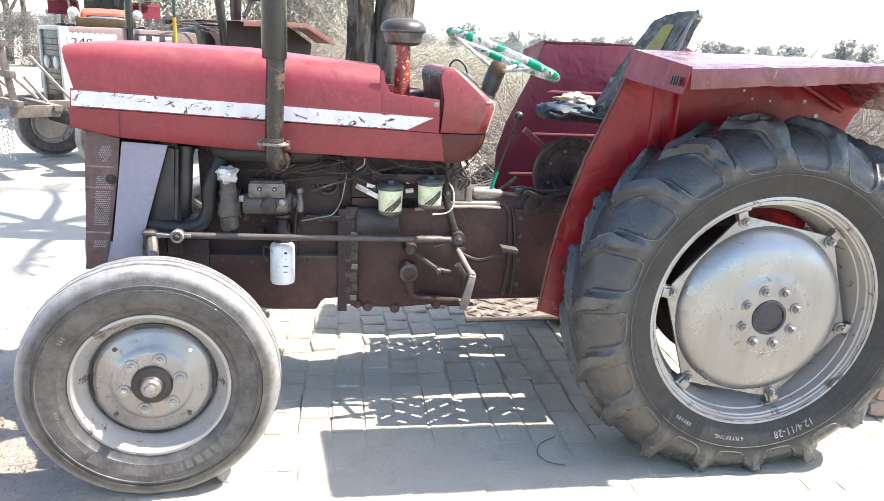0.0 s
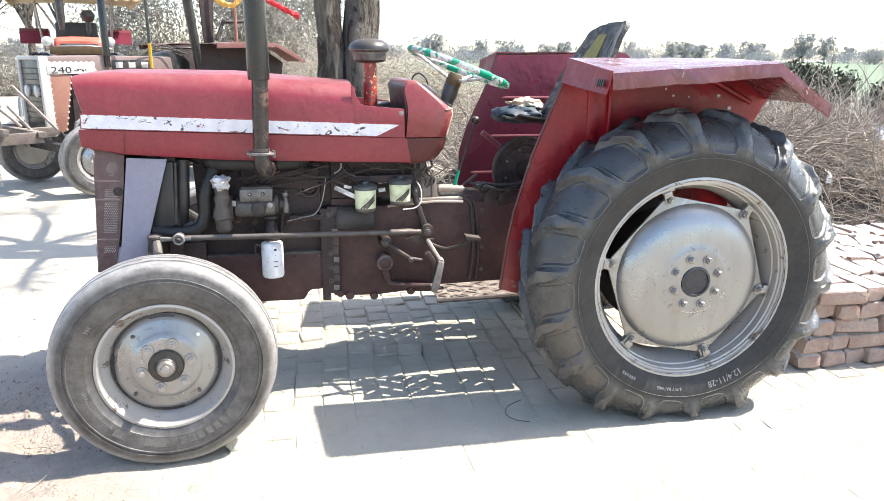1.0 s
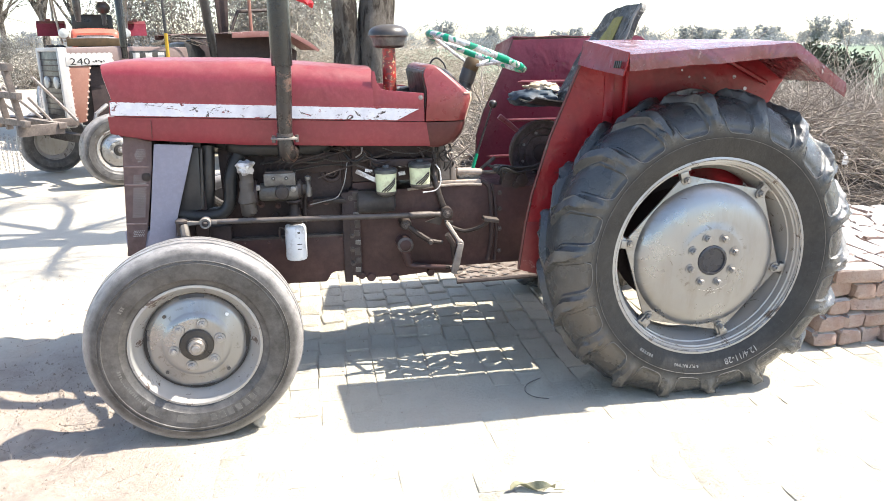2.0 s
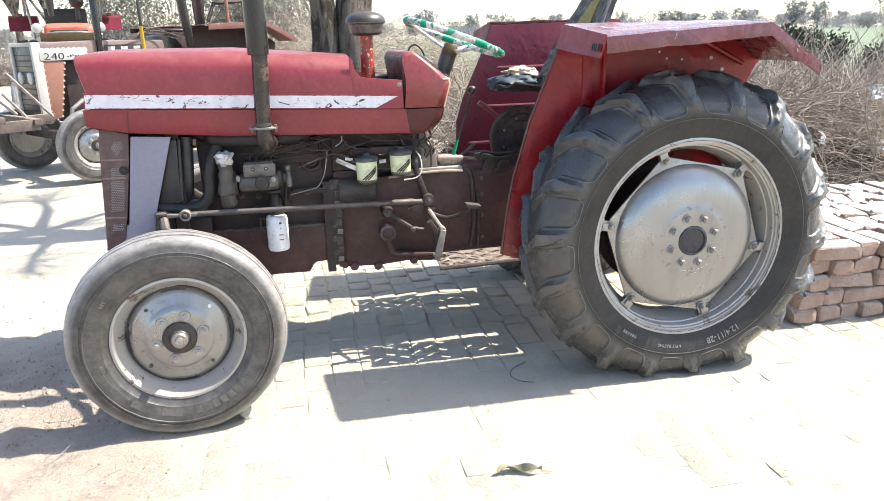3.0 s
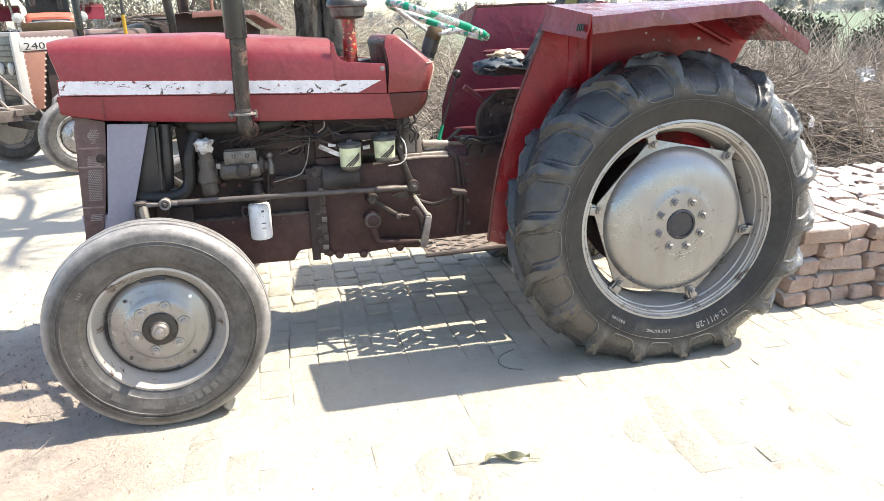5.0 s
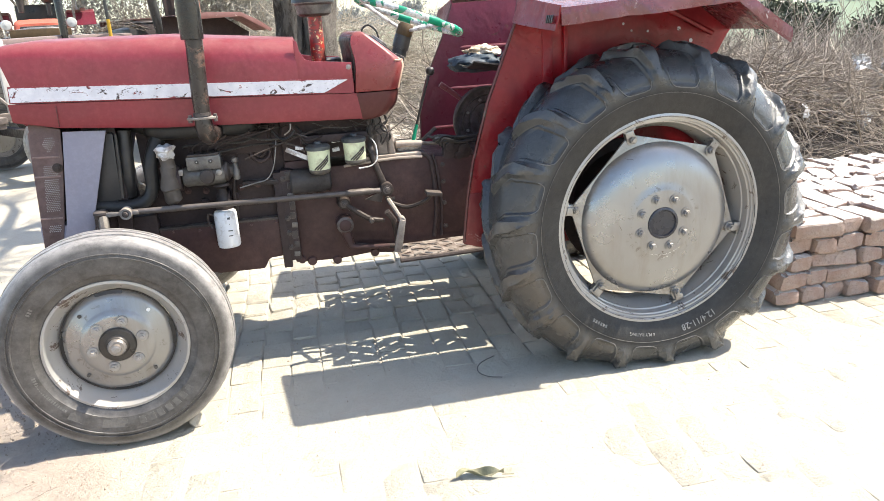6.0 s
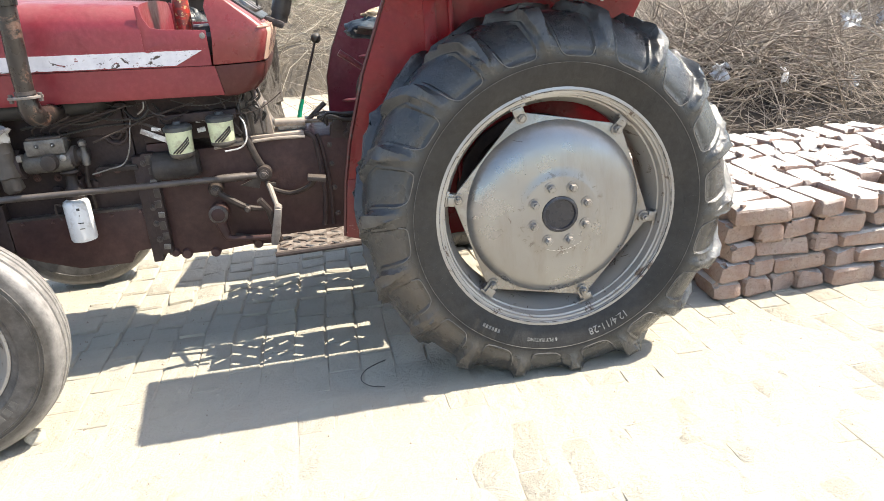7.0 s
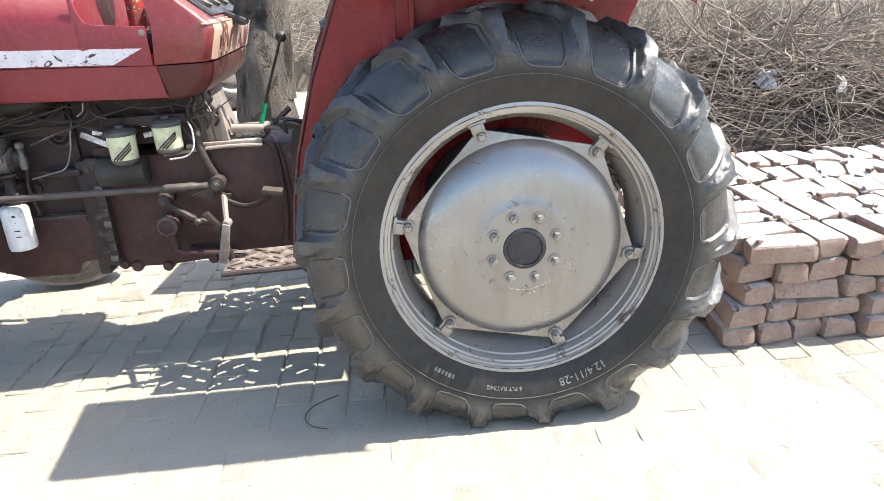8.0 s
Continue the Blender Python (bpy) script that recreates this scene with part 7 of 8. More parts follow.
def far_tree(seed, height, spread):
    rng = np.random.default_rng(seed)
    th = thing("far_tree", (0, 0, 0), "half-bare tree at the far field edge, coloured pale for haze", "tree", "tree line")
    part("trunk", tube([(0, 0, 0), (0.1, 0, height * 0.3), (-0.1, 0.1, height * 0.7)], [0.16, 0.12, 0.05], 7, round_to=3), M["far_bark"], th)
    n = 60
    c = np.stack([rng.normal(0, spread * 0.36, n), rng.normal(0, spread * 0.36, n), (0.30 + 0.68 * rng.random(n) ** 0.8) * height], -1)
    at = c[rng.integers(0, n, 1500)] + rng.normal(0, spread * 0.09, (1500, 3))
    v, f = leaf_arrays(rng, at, np.full(1500, 0.24))
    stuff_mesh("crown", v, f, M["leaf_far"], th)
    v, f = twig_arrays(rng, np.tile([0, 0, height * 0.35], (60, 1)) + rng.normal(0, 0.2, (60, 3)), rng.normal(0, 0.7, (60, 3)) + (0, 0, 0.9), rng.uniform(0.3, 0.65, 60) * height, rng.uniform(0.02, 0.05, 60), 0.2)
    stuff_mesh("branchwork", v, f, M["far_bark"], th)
    return th


def tree_line():
    rng = np.random.default_rng(41)
    kinds = [far_tree(50 + k, h, s) for k, (h, s) in enumerate(((5.0, 4.0), (6.6, 5.0), (3.6, 6.0), (7.0, 3.4), (2.8, 9.0), (5.6, 3.0)))]
    for k in range(150):
        bearing = -34 + 96 * k / 149 + rng.uniform(-1.3, 1.3)
        dist = rng.uniform(230, 330) if k % 3 else rng.uniform(170, 230)
        m = pose(dist * math.sin(radians(bearing)), dist * math.cos(radians(bearing)), 0.0, 0, 0, rng.uniform(0, 360))
        if k < 6:
            kinds[k].matrix_basis = m
        else:
            copy_thing(kinds[int(rng.integers(0, 6))], m)


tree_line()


def field():
    ob = raw("field", [(3.5, 9.6, 0.03), (9, 9.2, 0.03), (30, 6, 0.03), (400, -60, 0.03), (400, 400, 0.03), (-60, 400, 0.03), (-10, 60, 0.03), (0, 20, 0.03)], [tuple(range(8))], M["field"])
    tagged(ob, "flat green crop field behind the yard", "field", kind="structure")


field()


# ---- the tractors parked behind ----
M["white_old"] = paint("old_white_paint", (0.46, 0.45, 0.44), (0.36, 0.345, 0.325), chip=0.68, dust=0.25)
M["scallop"] = paint("cream_scallop_paint", (0.50, 0.36, 0.29), (0.40, 0.27, 0.21), chip=0.70, dust=0.2)
M["orange"] = paint("faded_orange_paint", (0.25, 0.115, 0.080), (0.20, 0.085, 0.060), chip=0.70, dust=0.2)
M["bright_orange"] = paint("bright_orange_paint", (0.48, 0.11, 0.06), (0.38, 0.075, 0.045), chip=0.74, dust=0.12)
M["brown_top"] = paint("brown_bonnet_paint", (0.20, 0.14, 0.13), (0.14, 0.10, 0.095), chip=0.70, dust=0.3)
M["pale_rust"] = grimy("pale_rusty_steel", (0.36, 0.32, 0.29), (0.20, 0.14, 0.11), 0.6, 0.2, 0.3, 14)
M["pale_brown"] = grimy("rusty_angle_iron", (0.15, 0.12, 0.105), (0.085, 0.068, 0.06), 0.65, 0.2, 0.35, 14)
M["yellow"] = plain_mix("yellow_paint", (0.55, 0.33, 0.03), (0.40, 0.24, 0.03), 12, 0.5, 0.001)
M["canopy"] = plain_mix("cream_canvas", (0.60, 0.50, 0.36), (0.50, 0.40, 0.27), 5, 0.85, 0.005)
M["garland_orange"] = plain_mix("orange_tinsel", (0.60, 0.28, 0.06), (0.52, 0.36, 0.10), 30, 0.5, 0.003)
M["garland_red"] = plain_mix("red_tinsel", (0.55, 0.02, 0.03), (0.40, 0.02, 0.03), 30, 0.5, 0.003)
M["lens"] = plain_mix("lamp_glass", (0.50, 0.50, 0.48), (0.40, 0.40, 0.38), 20, 0.15, 0.0005)


def wheel_copy(src, owner, m):
    c = copy_thing(src, m)
    c.parent = owner
    return c


def plate_text(text, height, owner, m, mat, name="lettering"):
    """Flat letters, a little proud of the panel they stand on."""
    flat, faces = letters(text, height)
    verts = [tuple(m @ Vector((u, 0, v))) for u, v, _ in flat]
    return raw(name, verts, faces, mat, owner)


def second_tractor():
    """A boxy white and orange tractor; x runs back from its front hub, its near wheels at y = 0."""
    t = thing("tractor", (-3.58, 4.55, 0), "white and orange tractor with black grille parked behind", "tractor")
    t.rotation_euler = (0, 0, radians(38))
    c = 0.68
    wheel_copy(near_front, t, pose(0.12, -0.04, 0.363, 0, 0, -8))
    wheel_copy(near_front, t, pose(0, 2 * c, 0.363, 0, 0, 180))
    wheel_copy(near_rear, t, pose(1.95, 0.02, 0.575))
    wheel_copy(near_rear, t, pose(1.95, 2 * c - 0.02, 0.575, 0, 0, 180))
    h = 0.29
    b = part("bonnet", slab([(-0.12, 1.20), (-0.135, 1.33), (-0.10, 1.362), (0.45, 1.372), (1.22, 1.360), (1.24, 1.20)], c - h, c + h, 0.022), M["brown_top"], t, "brown-topped boxy bonnet")
    part("side_band", slab([(-0.105, 1.185), (-0.105, 1.275), (0.34, 1.285), (0.40, 1.192)], c - h - 0.012, c - h - 0.002, 0.004), M["white_old"], b, "white band with model number")
    plate_text("240", 0.070, b, pose(0.03, c - h - 0.0145, 1.196) @ Matrix.Diagonal((1.45, 1, 1, 1)), M["black"], "model_number")
    for k in range(5):
        part("band_stroke", box((0.020, 0.002, 0.010 + 0.008 * (k % 2)), (0.165 + 0.026 * k, c - h - 0.014, 1.222 + 0.006 * (k % 3)), (0, 25, 0), 0.001), M["black"], b)
    for k in range(9):
        part("band_scallop", turned([(-0.002, 0.030), (0.002, 0.030)], (-0.075 + 0.052 * k, c - h - 0.006, 1.283), "y", 14), M["white_old"], b)
    part("side_panel", slab([(-0.09, 0.62), (-0.09, 1.18), (0.13, 1.18), (0.02, 0.62)], c - h + 0.0, c - h + 0.02, 0.004), M["orange"], b, "faded orange side panel with scalloped edge")
    for k in range(10):
        f = k / 9
        part("panel_scallop", turned([(-0.003, 0.011), (0.003, 0.011)], (lerp(0.02, 0.125, f), c - h - 0.002, lerp(0.64, 1.16, f)), "y", 12), M["scallop"], b)
        part("panel_scallop", turned([(-0.003, 0.010), (0.003, 0.010)], (-0.080, c - h - 0.002, lerp(0.64, 1.16, f)), "y", 12), M["scallop"], b)
    g = part("grille", box((0.05, 0.50, 0.74), (-0.125, c, 0.965), soft=0.01), M["black"], t, "black front grille")
    for s in (-1, 1):
        part("grille_frame", box((0.09, 0.05, 0.78), (-0.125, c + s * 0.272, 0.965), soft=0.012), M["white_old"], g, "white grille surround")
    part("grille_frame", box((0.09, 0.58, 0.04), (-0.125, c, 1.345), soft=0.012), M["white_old"], g)
    for k in range(12):
        part("grille_slat", box((0.012, 0.46, 0.010), (-0.152, c, 0.64 + 0.055 * k), soft=0.003), M["iron"], g)
    for s in (-1, 1):
        part("headlight", turned([(-0.178, 0.0), (-0.176, 0.045), (-0.168, 0.060), (-0.145, 0.062)], (0, c + s * 0.125, 1.02), "x", 24), M["lens"], g, "round headlight")
    part("engine_block", box((0.80, 0.36, 0.62), (0.55, c, 0.86), soft=0.02), M["iron"], t)
    part("gearbox", box((1.3, 0.34, 0.40), (1.5, c, 0.66), soft=0.02), M["iron"], t)
    part("front_axle", box((0.09, 1.24, 0.09), (0, c, 0.44), soft=0.01), M["rust"], t)
    part("rear_axle", turned([(0.15, 0.1), (1.2, 0.1)], (1.95, 0, 0.575), "y", 20), M["iron"], t)
    part("steering_link", tube([(0.15, 0.16, 0.80), (0.02, 0.13, 0.72), (-0.02, 0.14, 0.55)], 0.022, 8), M["steel"], t)
    part("exhaust_pipe", turned([(1.25, 0.030), (1.36, 0.030), (1.365, 0.037), (2.25, 0.037), (2.27, 0.03)], (0.50, 0.38, 0), "z", 18), M["gloss_black"], t, "black upright exhaust")
    p = part("striped_pole", turned([(1.0, 0.016), (2.6, 0.016)], (0.86, 0.15, 0), "z", 10), M["black"], t, "thin black and yellow canopy pole")
    part("yellow_band", turned([(1.24, 0.0185), (1.50, 0.0185)], (0.86, 0.15, 0), "z", 10), M["yellow"], p)
    part("dashboard", slab([(1.20, 0.95), (1.20, 1.40), (1.32, 1.44), (1.46, 1.30), (1.44, 0.95)], c - 0.27, c + 0.27, 0.02), M["black"], t, "dark dashboard")
    part("name_plate", slab([(0.55, 1.225), (0.55, 1.325), (0.98, 1.325), (0.98, 1.225)], c - h - 0.010, c - h - 0.002, 0.003), M["black"], b)
    for k in range(3):
        part("plate_stroke", box((0.075, 0.003, 0.060), (0.62 + 0.14 * k, c - h - 0.012, 1.275), soft=0.002), M["white_old"], b)
    for s, y0, y1 in ((-1, -0.20, 0.17), (1, 2 * c - 0.17, 2 * c + 0.20)):
        inner = y1 if s < 0 else y0
        f = part("mudguard", slab([(1.46, 1.20), (1.46, 1.50), (2.20, 1.50), (2.56, 1.30), (2.5, 0.9), (1.48, 0.7)], inner - 0.004, inner + 0.004, 0.001), M["iron"], t, "dark mudguard with scuffed red top")
        rows = [[(x, y, z) for x, z in ((1.44, 1.505), (1.8, 1.525), (2.22, 1.515), (2.45, 1.42), (2.63, 1.315))] for y in np.linspace(y0, y1, 5)]
        part("mudguard_top", sheet(rows, 0.005), M["rust_red"], f, "scuffed red mudguard top")
        edge = y0 if s < 0 else y1
        part("mudguard_lip", slab([(1.44, 1.45), (1.44, 1.505), (1.8, 1.525), (2.22, 1.515), (2.45, 1.42), (2.63, 1.315), (2.60, 1.29), (2.22, 1.47)], edge - 0.004, edge + 0.004, 0.001), M["rust_red"], f)
    part("seat", box((0.36, 0.42, 0.10), (1.95, c, 1.05), soft=0.03), M["black"], t)
    part("seat_back", box((0.08, 0.42, 0.40), (2.18, c, 1.28), (0, 8, 0), 0.03), M["black"], t)
    part("canopy_post", tube([(1.54, 0.35, 1.15), (1.48, 0.33, 1.6), (1.38, 0.30, 2.3)], [0.040, 0.050, 0.062], 10), M["black"], t, "dark leaning canopy post")
    part("back_board", slab([(1.66, 1.42), (1.60, 2.4), (1.84, 2.4), (1.76, 1.42)], 0.40, 0.42, 0.004), M["iron"], t, "dark brown board under the canopy")
    part("canopy_post", tube([(1.95, 0.20, 1.45), (1.95, 0.20, 2.4)], 0.020, 8), M["orange"], t)
    part("canopy_brace", tube([(1.75, 0.3, 1.55), (1.85, 0.3, 1.75), (2.30, 0.3, 1.78)], 0.022, 8), M["rust"], t)
    part("steering_wheel", turned([(-0.012, 0.20), (0.0, 0.212), (0.012, 0.20), (0.0, 0.188)], (1.52, c, 1.46), "z", 40, True), M["black"], t)
    # cut branches lying over the bonnet's end
    for k in range(7):
        part("branch", tube([(0.75 + 0.05 * k, 0.28 + 0.06 * k, 1.39), (1.05 + 0.04 * k, 0.30 + 0.05 * k, 1.43 + 0.03 * (k % 3)), (1.30 + 0.03 * k, 0.26 + 0.03 * (k % 4), 1.37 + 0.03 * (k % 2))], [0.010, 0.008, 0.004], 6, round_to=4), M["bark"], t)
    # front rack: beam, struts and hanging chain
    r = part("front_rack", box((0.07, 1.40, 0.055), (-0.42, c - 0.15, 0.655), soft=0.006), M["pale_brown"], t, "rusty front rack of welded angle iron")
    for y in (c - 0.33, c + 0.33):
        part("rack_arm", box((0.34, 0.06, 0.08), (-0.25, y, 0.64), soft=0.006), M["pale_brown"], r)
        part("rack_strut", tube([(-0.42, y, 0.70), (-0.75, y - 0.1, 1.02)], 0.015, 6), M["pale_rust"], r)
    part("rack_strut", tube([(-0.14, 0.22, 0.66), (-0.55, 0.05, 1.10)], 0.014, 6), M["pale_rust"], r, "pale diagonal strut")
    part("rack_strut", tube([(-0.36, 0.20, 0.64), (-0.62, 0.02, 0.92)], 0.014, 6), M["pale_rust"], r)
    for y in (-0.10, 0.28, 0.62, 1.0):
        part("rack_upright", box((0.05, 0.06, 0.62), (-0.78, y, 0.93), (0, -8, 0), 0.005), M["pale_brown"], r)
    for z in (0.70, 0.95, 1.20):
        part("rack_bar", box((0.05, 1.36, 0.06), (-0.78 - (z - 0.93) * 0.14, 0.42, z), soft=0.005), M["pale_brown"], r)
    part("rack_side", box((0.40, 0.05, 0.10), (-0.60, -0.12, 0.63), soft=0.005), M["pale_brown"], r)
    part("rack_side", box((0.40, 0.05, 0.10), (-0.60, 1.02, 0.63), soft=0.005), M["pale_brown"], r)
    part("rack_peak", tube([(-0.80, 0.30, 1.1), (-0.86, 0.20, 1.55)], 0.03, 6), M["pale_brown"], r)
    for k in range(9):
        y = -0.12 + 0.13 * k
        link = None
        for q in range(12):
            link = turned([(-0.004, 0.010), (0.0, 0.014), (0.004, 0.010), (0.0, 0.006)], (-0.80, y, 0.58 - 0.032 * q), "y" if q % 2 else "x", 8, True, bm=link)
        part("chain", link, M["steel"], r, "hanging chain fringe")
    return t


M["rust_red"] = paint("scuffed_red_paint", (0.155, 0.055, 0.050), (0.10, 0.040, 0.036), rust=(0.45, 0.36, 0.33), chip=0.60, dust=0.3)
second_tractor()


def third_tractor():
    """A bright orange tractor under a cream canopy, seen from its front."""
    t = thing("tractor", (-4.55, 8.3, 0), "bright orange tractor with cream fringed canopy", "tractor")
    t.rotation_euler = (0, 0, radians(106))
    t.scale = (1.2, 1.2, 1.2)
    wheel_copy(near_front, t, pose(0, -0.62, 0.363))
    wheel_copy(near_front, t, pose(0, 0.62, 0.363, 0, 0, 180))
    wheel_copy(near_rear, t, pose(1.95, -0.50, 0.575))
    wheel_copy(near_rear, t, pose(1.95, 0.50, 0.575, 0, 0, 180))
    rings = []
    for x, h, top in ((-0.20, 0.24, 1.30), (-0.16, 0.26, 1.33), (0.0, 0.26, 1.35), (0.6, 0.27, 1.37), (1.15, 0.27, 1.38)):
        rings.append(hood_ring(x, 0.80, top, h, corner=0.05))
    part("bonnet", sweep(rings), M["bright_orange"], t, "rounded bright orange bonnet", 50)
    g = part("grille", box((0.05, 0.40, 0.46), (-0.20, 0, 1.05), soft=0.02), M["black"], t)
    for k in range(5):
        part("grille_bar", box((0.02, 0.42, 0.025), (-0.235, 0, 0.88 + 0.085 * k), soft=0.005), M["steel"] if k % 2 else M["canopy"], g)
    for y in (-0.33, 0.33):
        part("headlight", turned([(-0.14, 0.0), (-0.13, 0.05), (-0.10, 0.06), (-0.04, 0.045), (-0.02, 0.02)], (-0.05, y, 1.30), "x", 20), M["lens"], t)
        part("lamp_arm", tube([(-0.05, y, 1.30), (0.0, y * 0.8, 1.22)], 0.014, 6), M["steel"], t)
    part("trim_rail", tube([(-0.20, -0.34, 1.22), (-0.26, -0.12, 1.25), (-0.26, 0.12, 1.25), (-0.20, 0.34, 1.22)], 0.016, 8), M["steel"], t, "bright decorated rail")
    part("trim_board", box((0.04, 0.62, 0.09), (-0.27, 0, 1.20), soft=0.01), M["hub_brown"], t)
    part("engine_block", box((1.0, 0.34, 0.5), (0.55, 0, 0.80), soft=0.02), M["iron"], t)
    part("gearbox", box((1.2, 0.34, 0.4), (1.5, 0, 0.66), soft=0.02), M["iron"], t)
    part("front_axle", box((0.09, 1.1, 0.09), (0, 0, 0.42), soft=0.01), M["rust"], t)
    for s in (-1, 1):
        rows = [[(x, y, z) for x, z in ((1.42, 1.30), (1.48, 1.46), (1.6, 1.50), (2.2, 1.50), (2.55, 1.36))] for y in np.linspace(s * 0.34, s * 0.68, 4)]
        f = part("mudguard", sheet(rows, 0.006), M["maroon"], t, "dark red mudguard")
        part("mudguard_lamp", box((0.04, 0.07, 0.04), (1.44, s * 0.54, 1.50), soft=0.01), M["rust_red"], f)
        part("canopy_post", tube([(1.30, s * 0.40, 1.2), (1.20, s * 0.46, 1.88)], 0.016, 8), M["steel"], t)
        part("canopy_post", tube([(2.35, s * 0.50, 1.45), (2.40, s * 0.50, 1.88)], 0.016, 8), M["steel"], t)
    part("exhaust_pipe", turned([(1.45, 0.03), (1.60, 0.045), (2.05, 0.045), (2.07, 0.03)], (0.35, 0.16, 0), "z", 16), M["black"], t)
    part("pre_cleaner", turned([(1.42, 0.03), (1.56, 0.03), (1.57, 0.06), (1.62, 0.085), (1.65, 0.085), (1.70, 0.05), (1.705, 0.0)], (0.75, -0.14, 0), "z", 20), M["black"], t)
    part("dashboard", box((0.14, 0.5, 0.30), (1.24, 0, 1.42), soft=0.03), M["black"], t)
    part("seat_back", box((0.10, 0.46, 0.5), (2.15, 0, 1.30), soft=0.04), M["black"], t)
    roof = []
    for x in np.linspace(0.55, 2.75, 8):
        roof.append([(x, y, 1.88 + 0.16 * (1 - (y / 0.80) ** 2) * (1 - ((x - 1.65) / 1.25) ** 2)) for y in np.linspace(-0.78, 0.78, 9)])
    cn = part("canopy", sheet(roof, 0.012), M["canopy"], t, "cream canvas canopy", 60)
    for k in range(13):
        part("fringe", turned([(-0.004, 0.066), (0.004, 0.066)], (0.55, -0.72 + 0.12 * k, 1.88), "x", 14), M["canopy"], cn)
    for k in range(17):
        for s in (-1, 1):
            part("fringe", turned([(-0.004, 0.066), (0.004, 0.066)], (0.60 + 0.13 * k, s * 0.78, 1.88), "y", 14), M["canopy"], cn)
    return t


third_tractor()


def garlands():
    """Tinsel hung on the parked tractor's posts."""
    for name, pts, r, mat, lab in (
        ("orange_garland", [(-2.36, 5.15, 2.04), (-2.24, 5.18, 1.92), (-2.10, 5.22, 1.90), (-1.98, 5.30, 2.10)], 0.030, M["garland_orange"], "orange tinsel garland hung from the canopy post"),
        ("red_garland", [(-1.86, 5.25, 2.02), (-1.72, 5.25, 1.93), (-1.55, 5.28, 1.84), (-1.44, 5.28, 1.79)], 0.028, M["garland_red"], "red tinsel garland hanging from the canopy")):
        th = thing(name, pts[0], lab, "garland")
        bm = tube([tuple(Vector(p) - Vector(pts[0])) for p in pts], r, 10, round_to=8)
        rough_up(bm, 0.022, 30)
        part("tinsel", bm, mat, th)
        part("hanging_cord", tube([(0, 0, 0), (0.0, 0.02, 0.5)], 0.004, 6), M["black"], th)


garlands()


def bare_tree(at, seed, height):
    rng = np.random.default_rng(seed)
    th = thing("bare_tree", at, "bare leafless tree standing in haze beyond the yard", "tree", "bare trees")
    part("trunk", tube([(0, 0, -0.05), (0.1, 0, height * 0.25), (0.0, 0.1, height * 0.5)], [0.17, 0.13, 0.10], 8, round_to=3), M["bark"], th)
    b0, w0, l0, r0 = [], [], [], []
    for k in range(9):
        a = TAU * k / 9 + rng.uniform(-0.3, 0.3)
        z0 = height * rng.uniform(0.3, 0.5)
        end = (math.cos(a) * height * 0.28, math.sin(a) * height * 0.28, z0 + height * rng.uniform(0.25, 0.5))
        part("limb", tube([(0.05, 0.05, z0), (end[0] * 0.45, end[1] * 0.45, lerp(z0, end[2], 0.6)), end], [0.07, 0.045, 0.015], 6, round_to=3), M["bark"], th)
        for j in range(22):
            f = rng.uniform(0.4, 1)
            b0.append((end[0] * f, end[1] * f, lerp(z0, end[2], f)))
            w0.append((math.cos(a) + rng.normal(0, 0.7), math.sin(a) + rng.normal(0, 0.7), rng.normal(0.5, 0.5)))
            l0.append(rng.uniform(0.1, 0.25) * height)
            r0.append(rng.uniform(0.006, 0.016))
    v, f = twig_arrays(rng, np.array(b0), np.array(w0), np.array(l0), np.array(r0), 0.25)
    stuff_mesh("branchwork", v, f, M["bark"], th)


for k, (x, y, h) in enumerate(((-10.5, 24, 6.0), (-9.0, 29, 6.5), (-13.5, 27, 5.5), (-16, 35, 7.0), (-12.2, 33, 7.5))):
    bare_tree((x, y, 0), 70 + k, h)


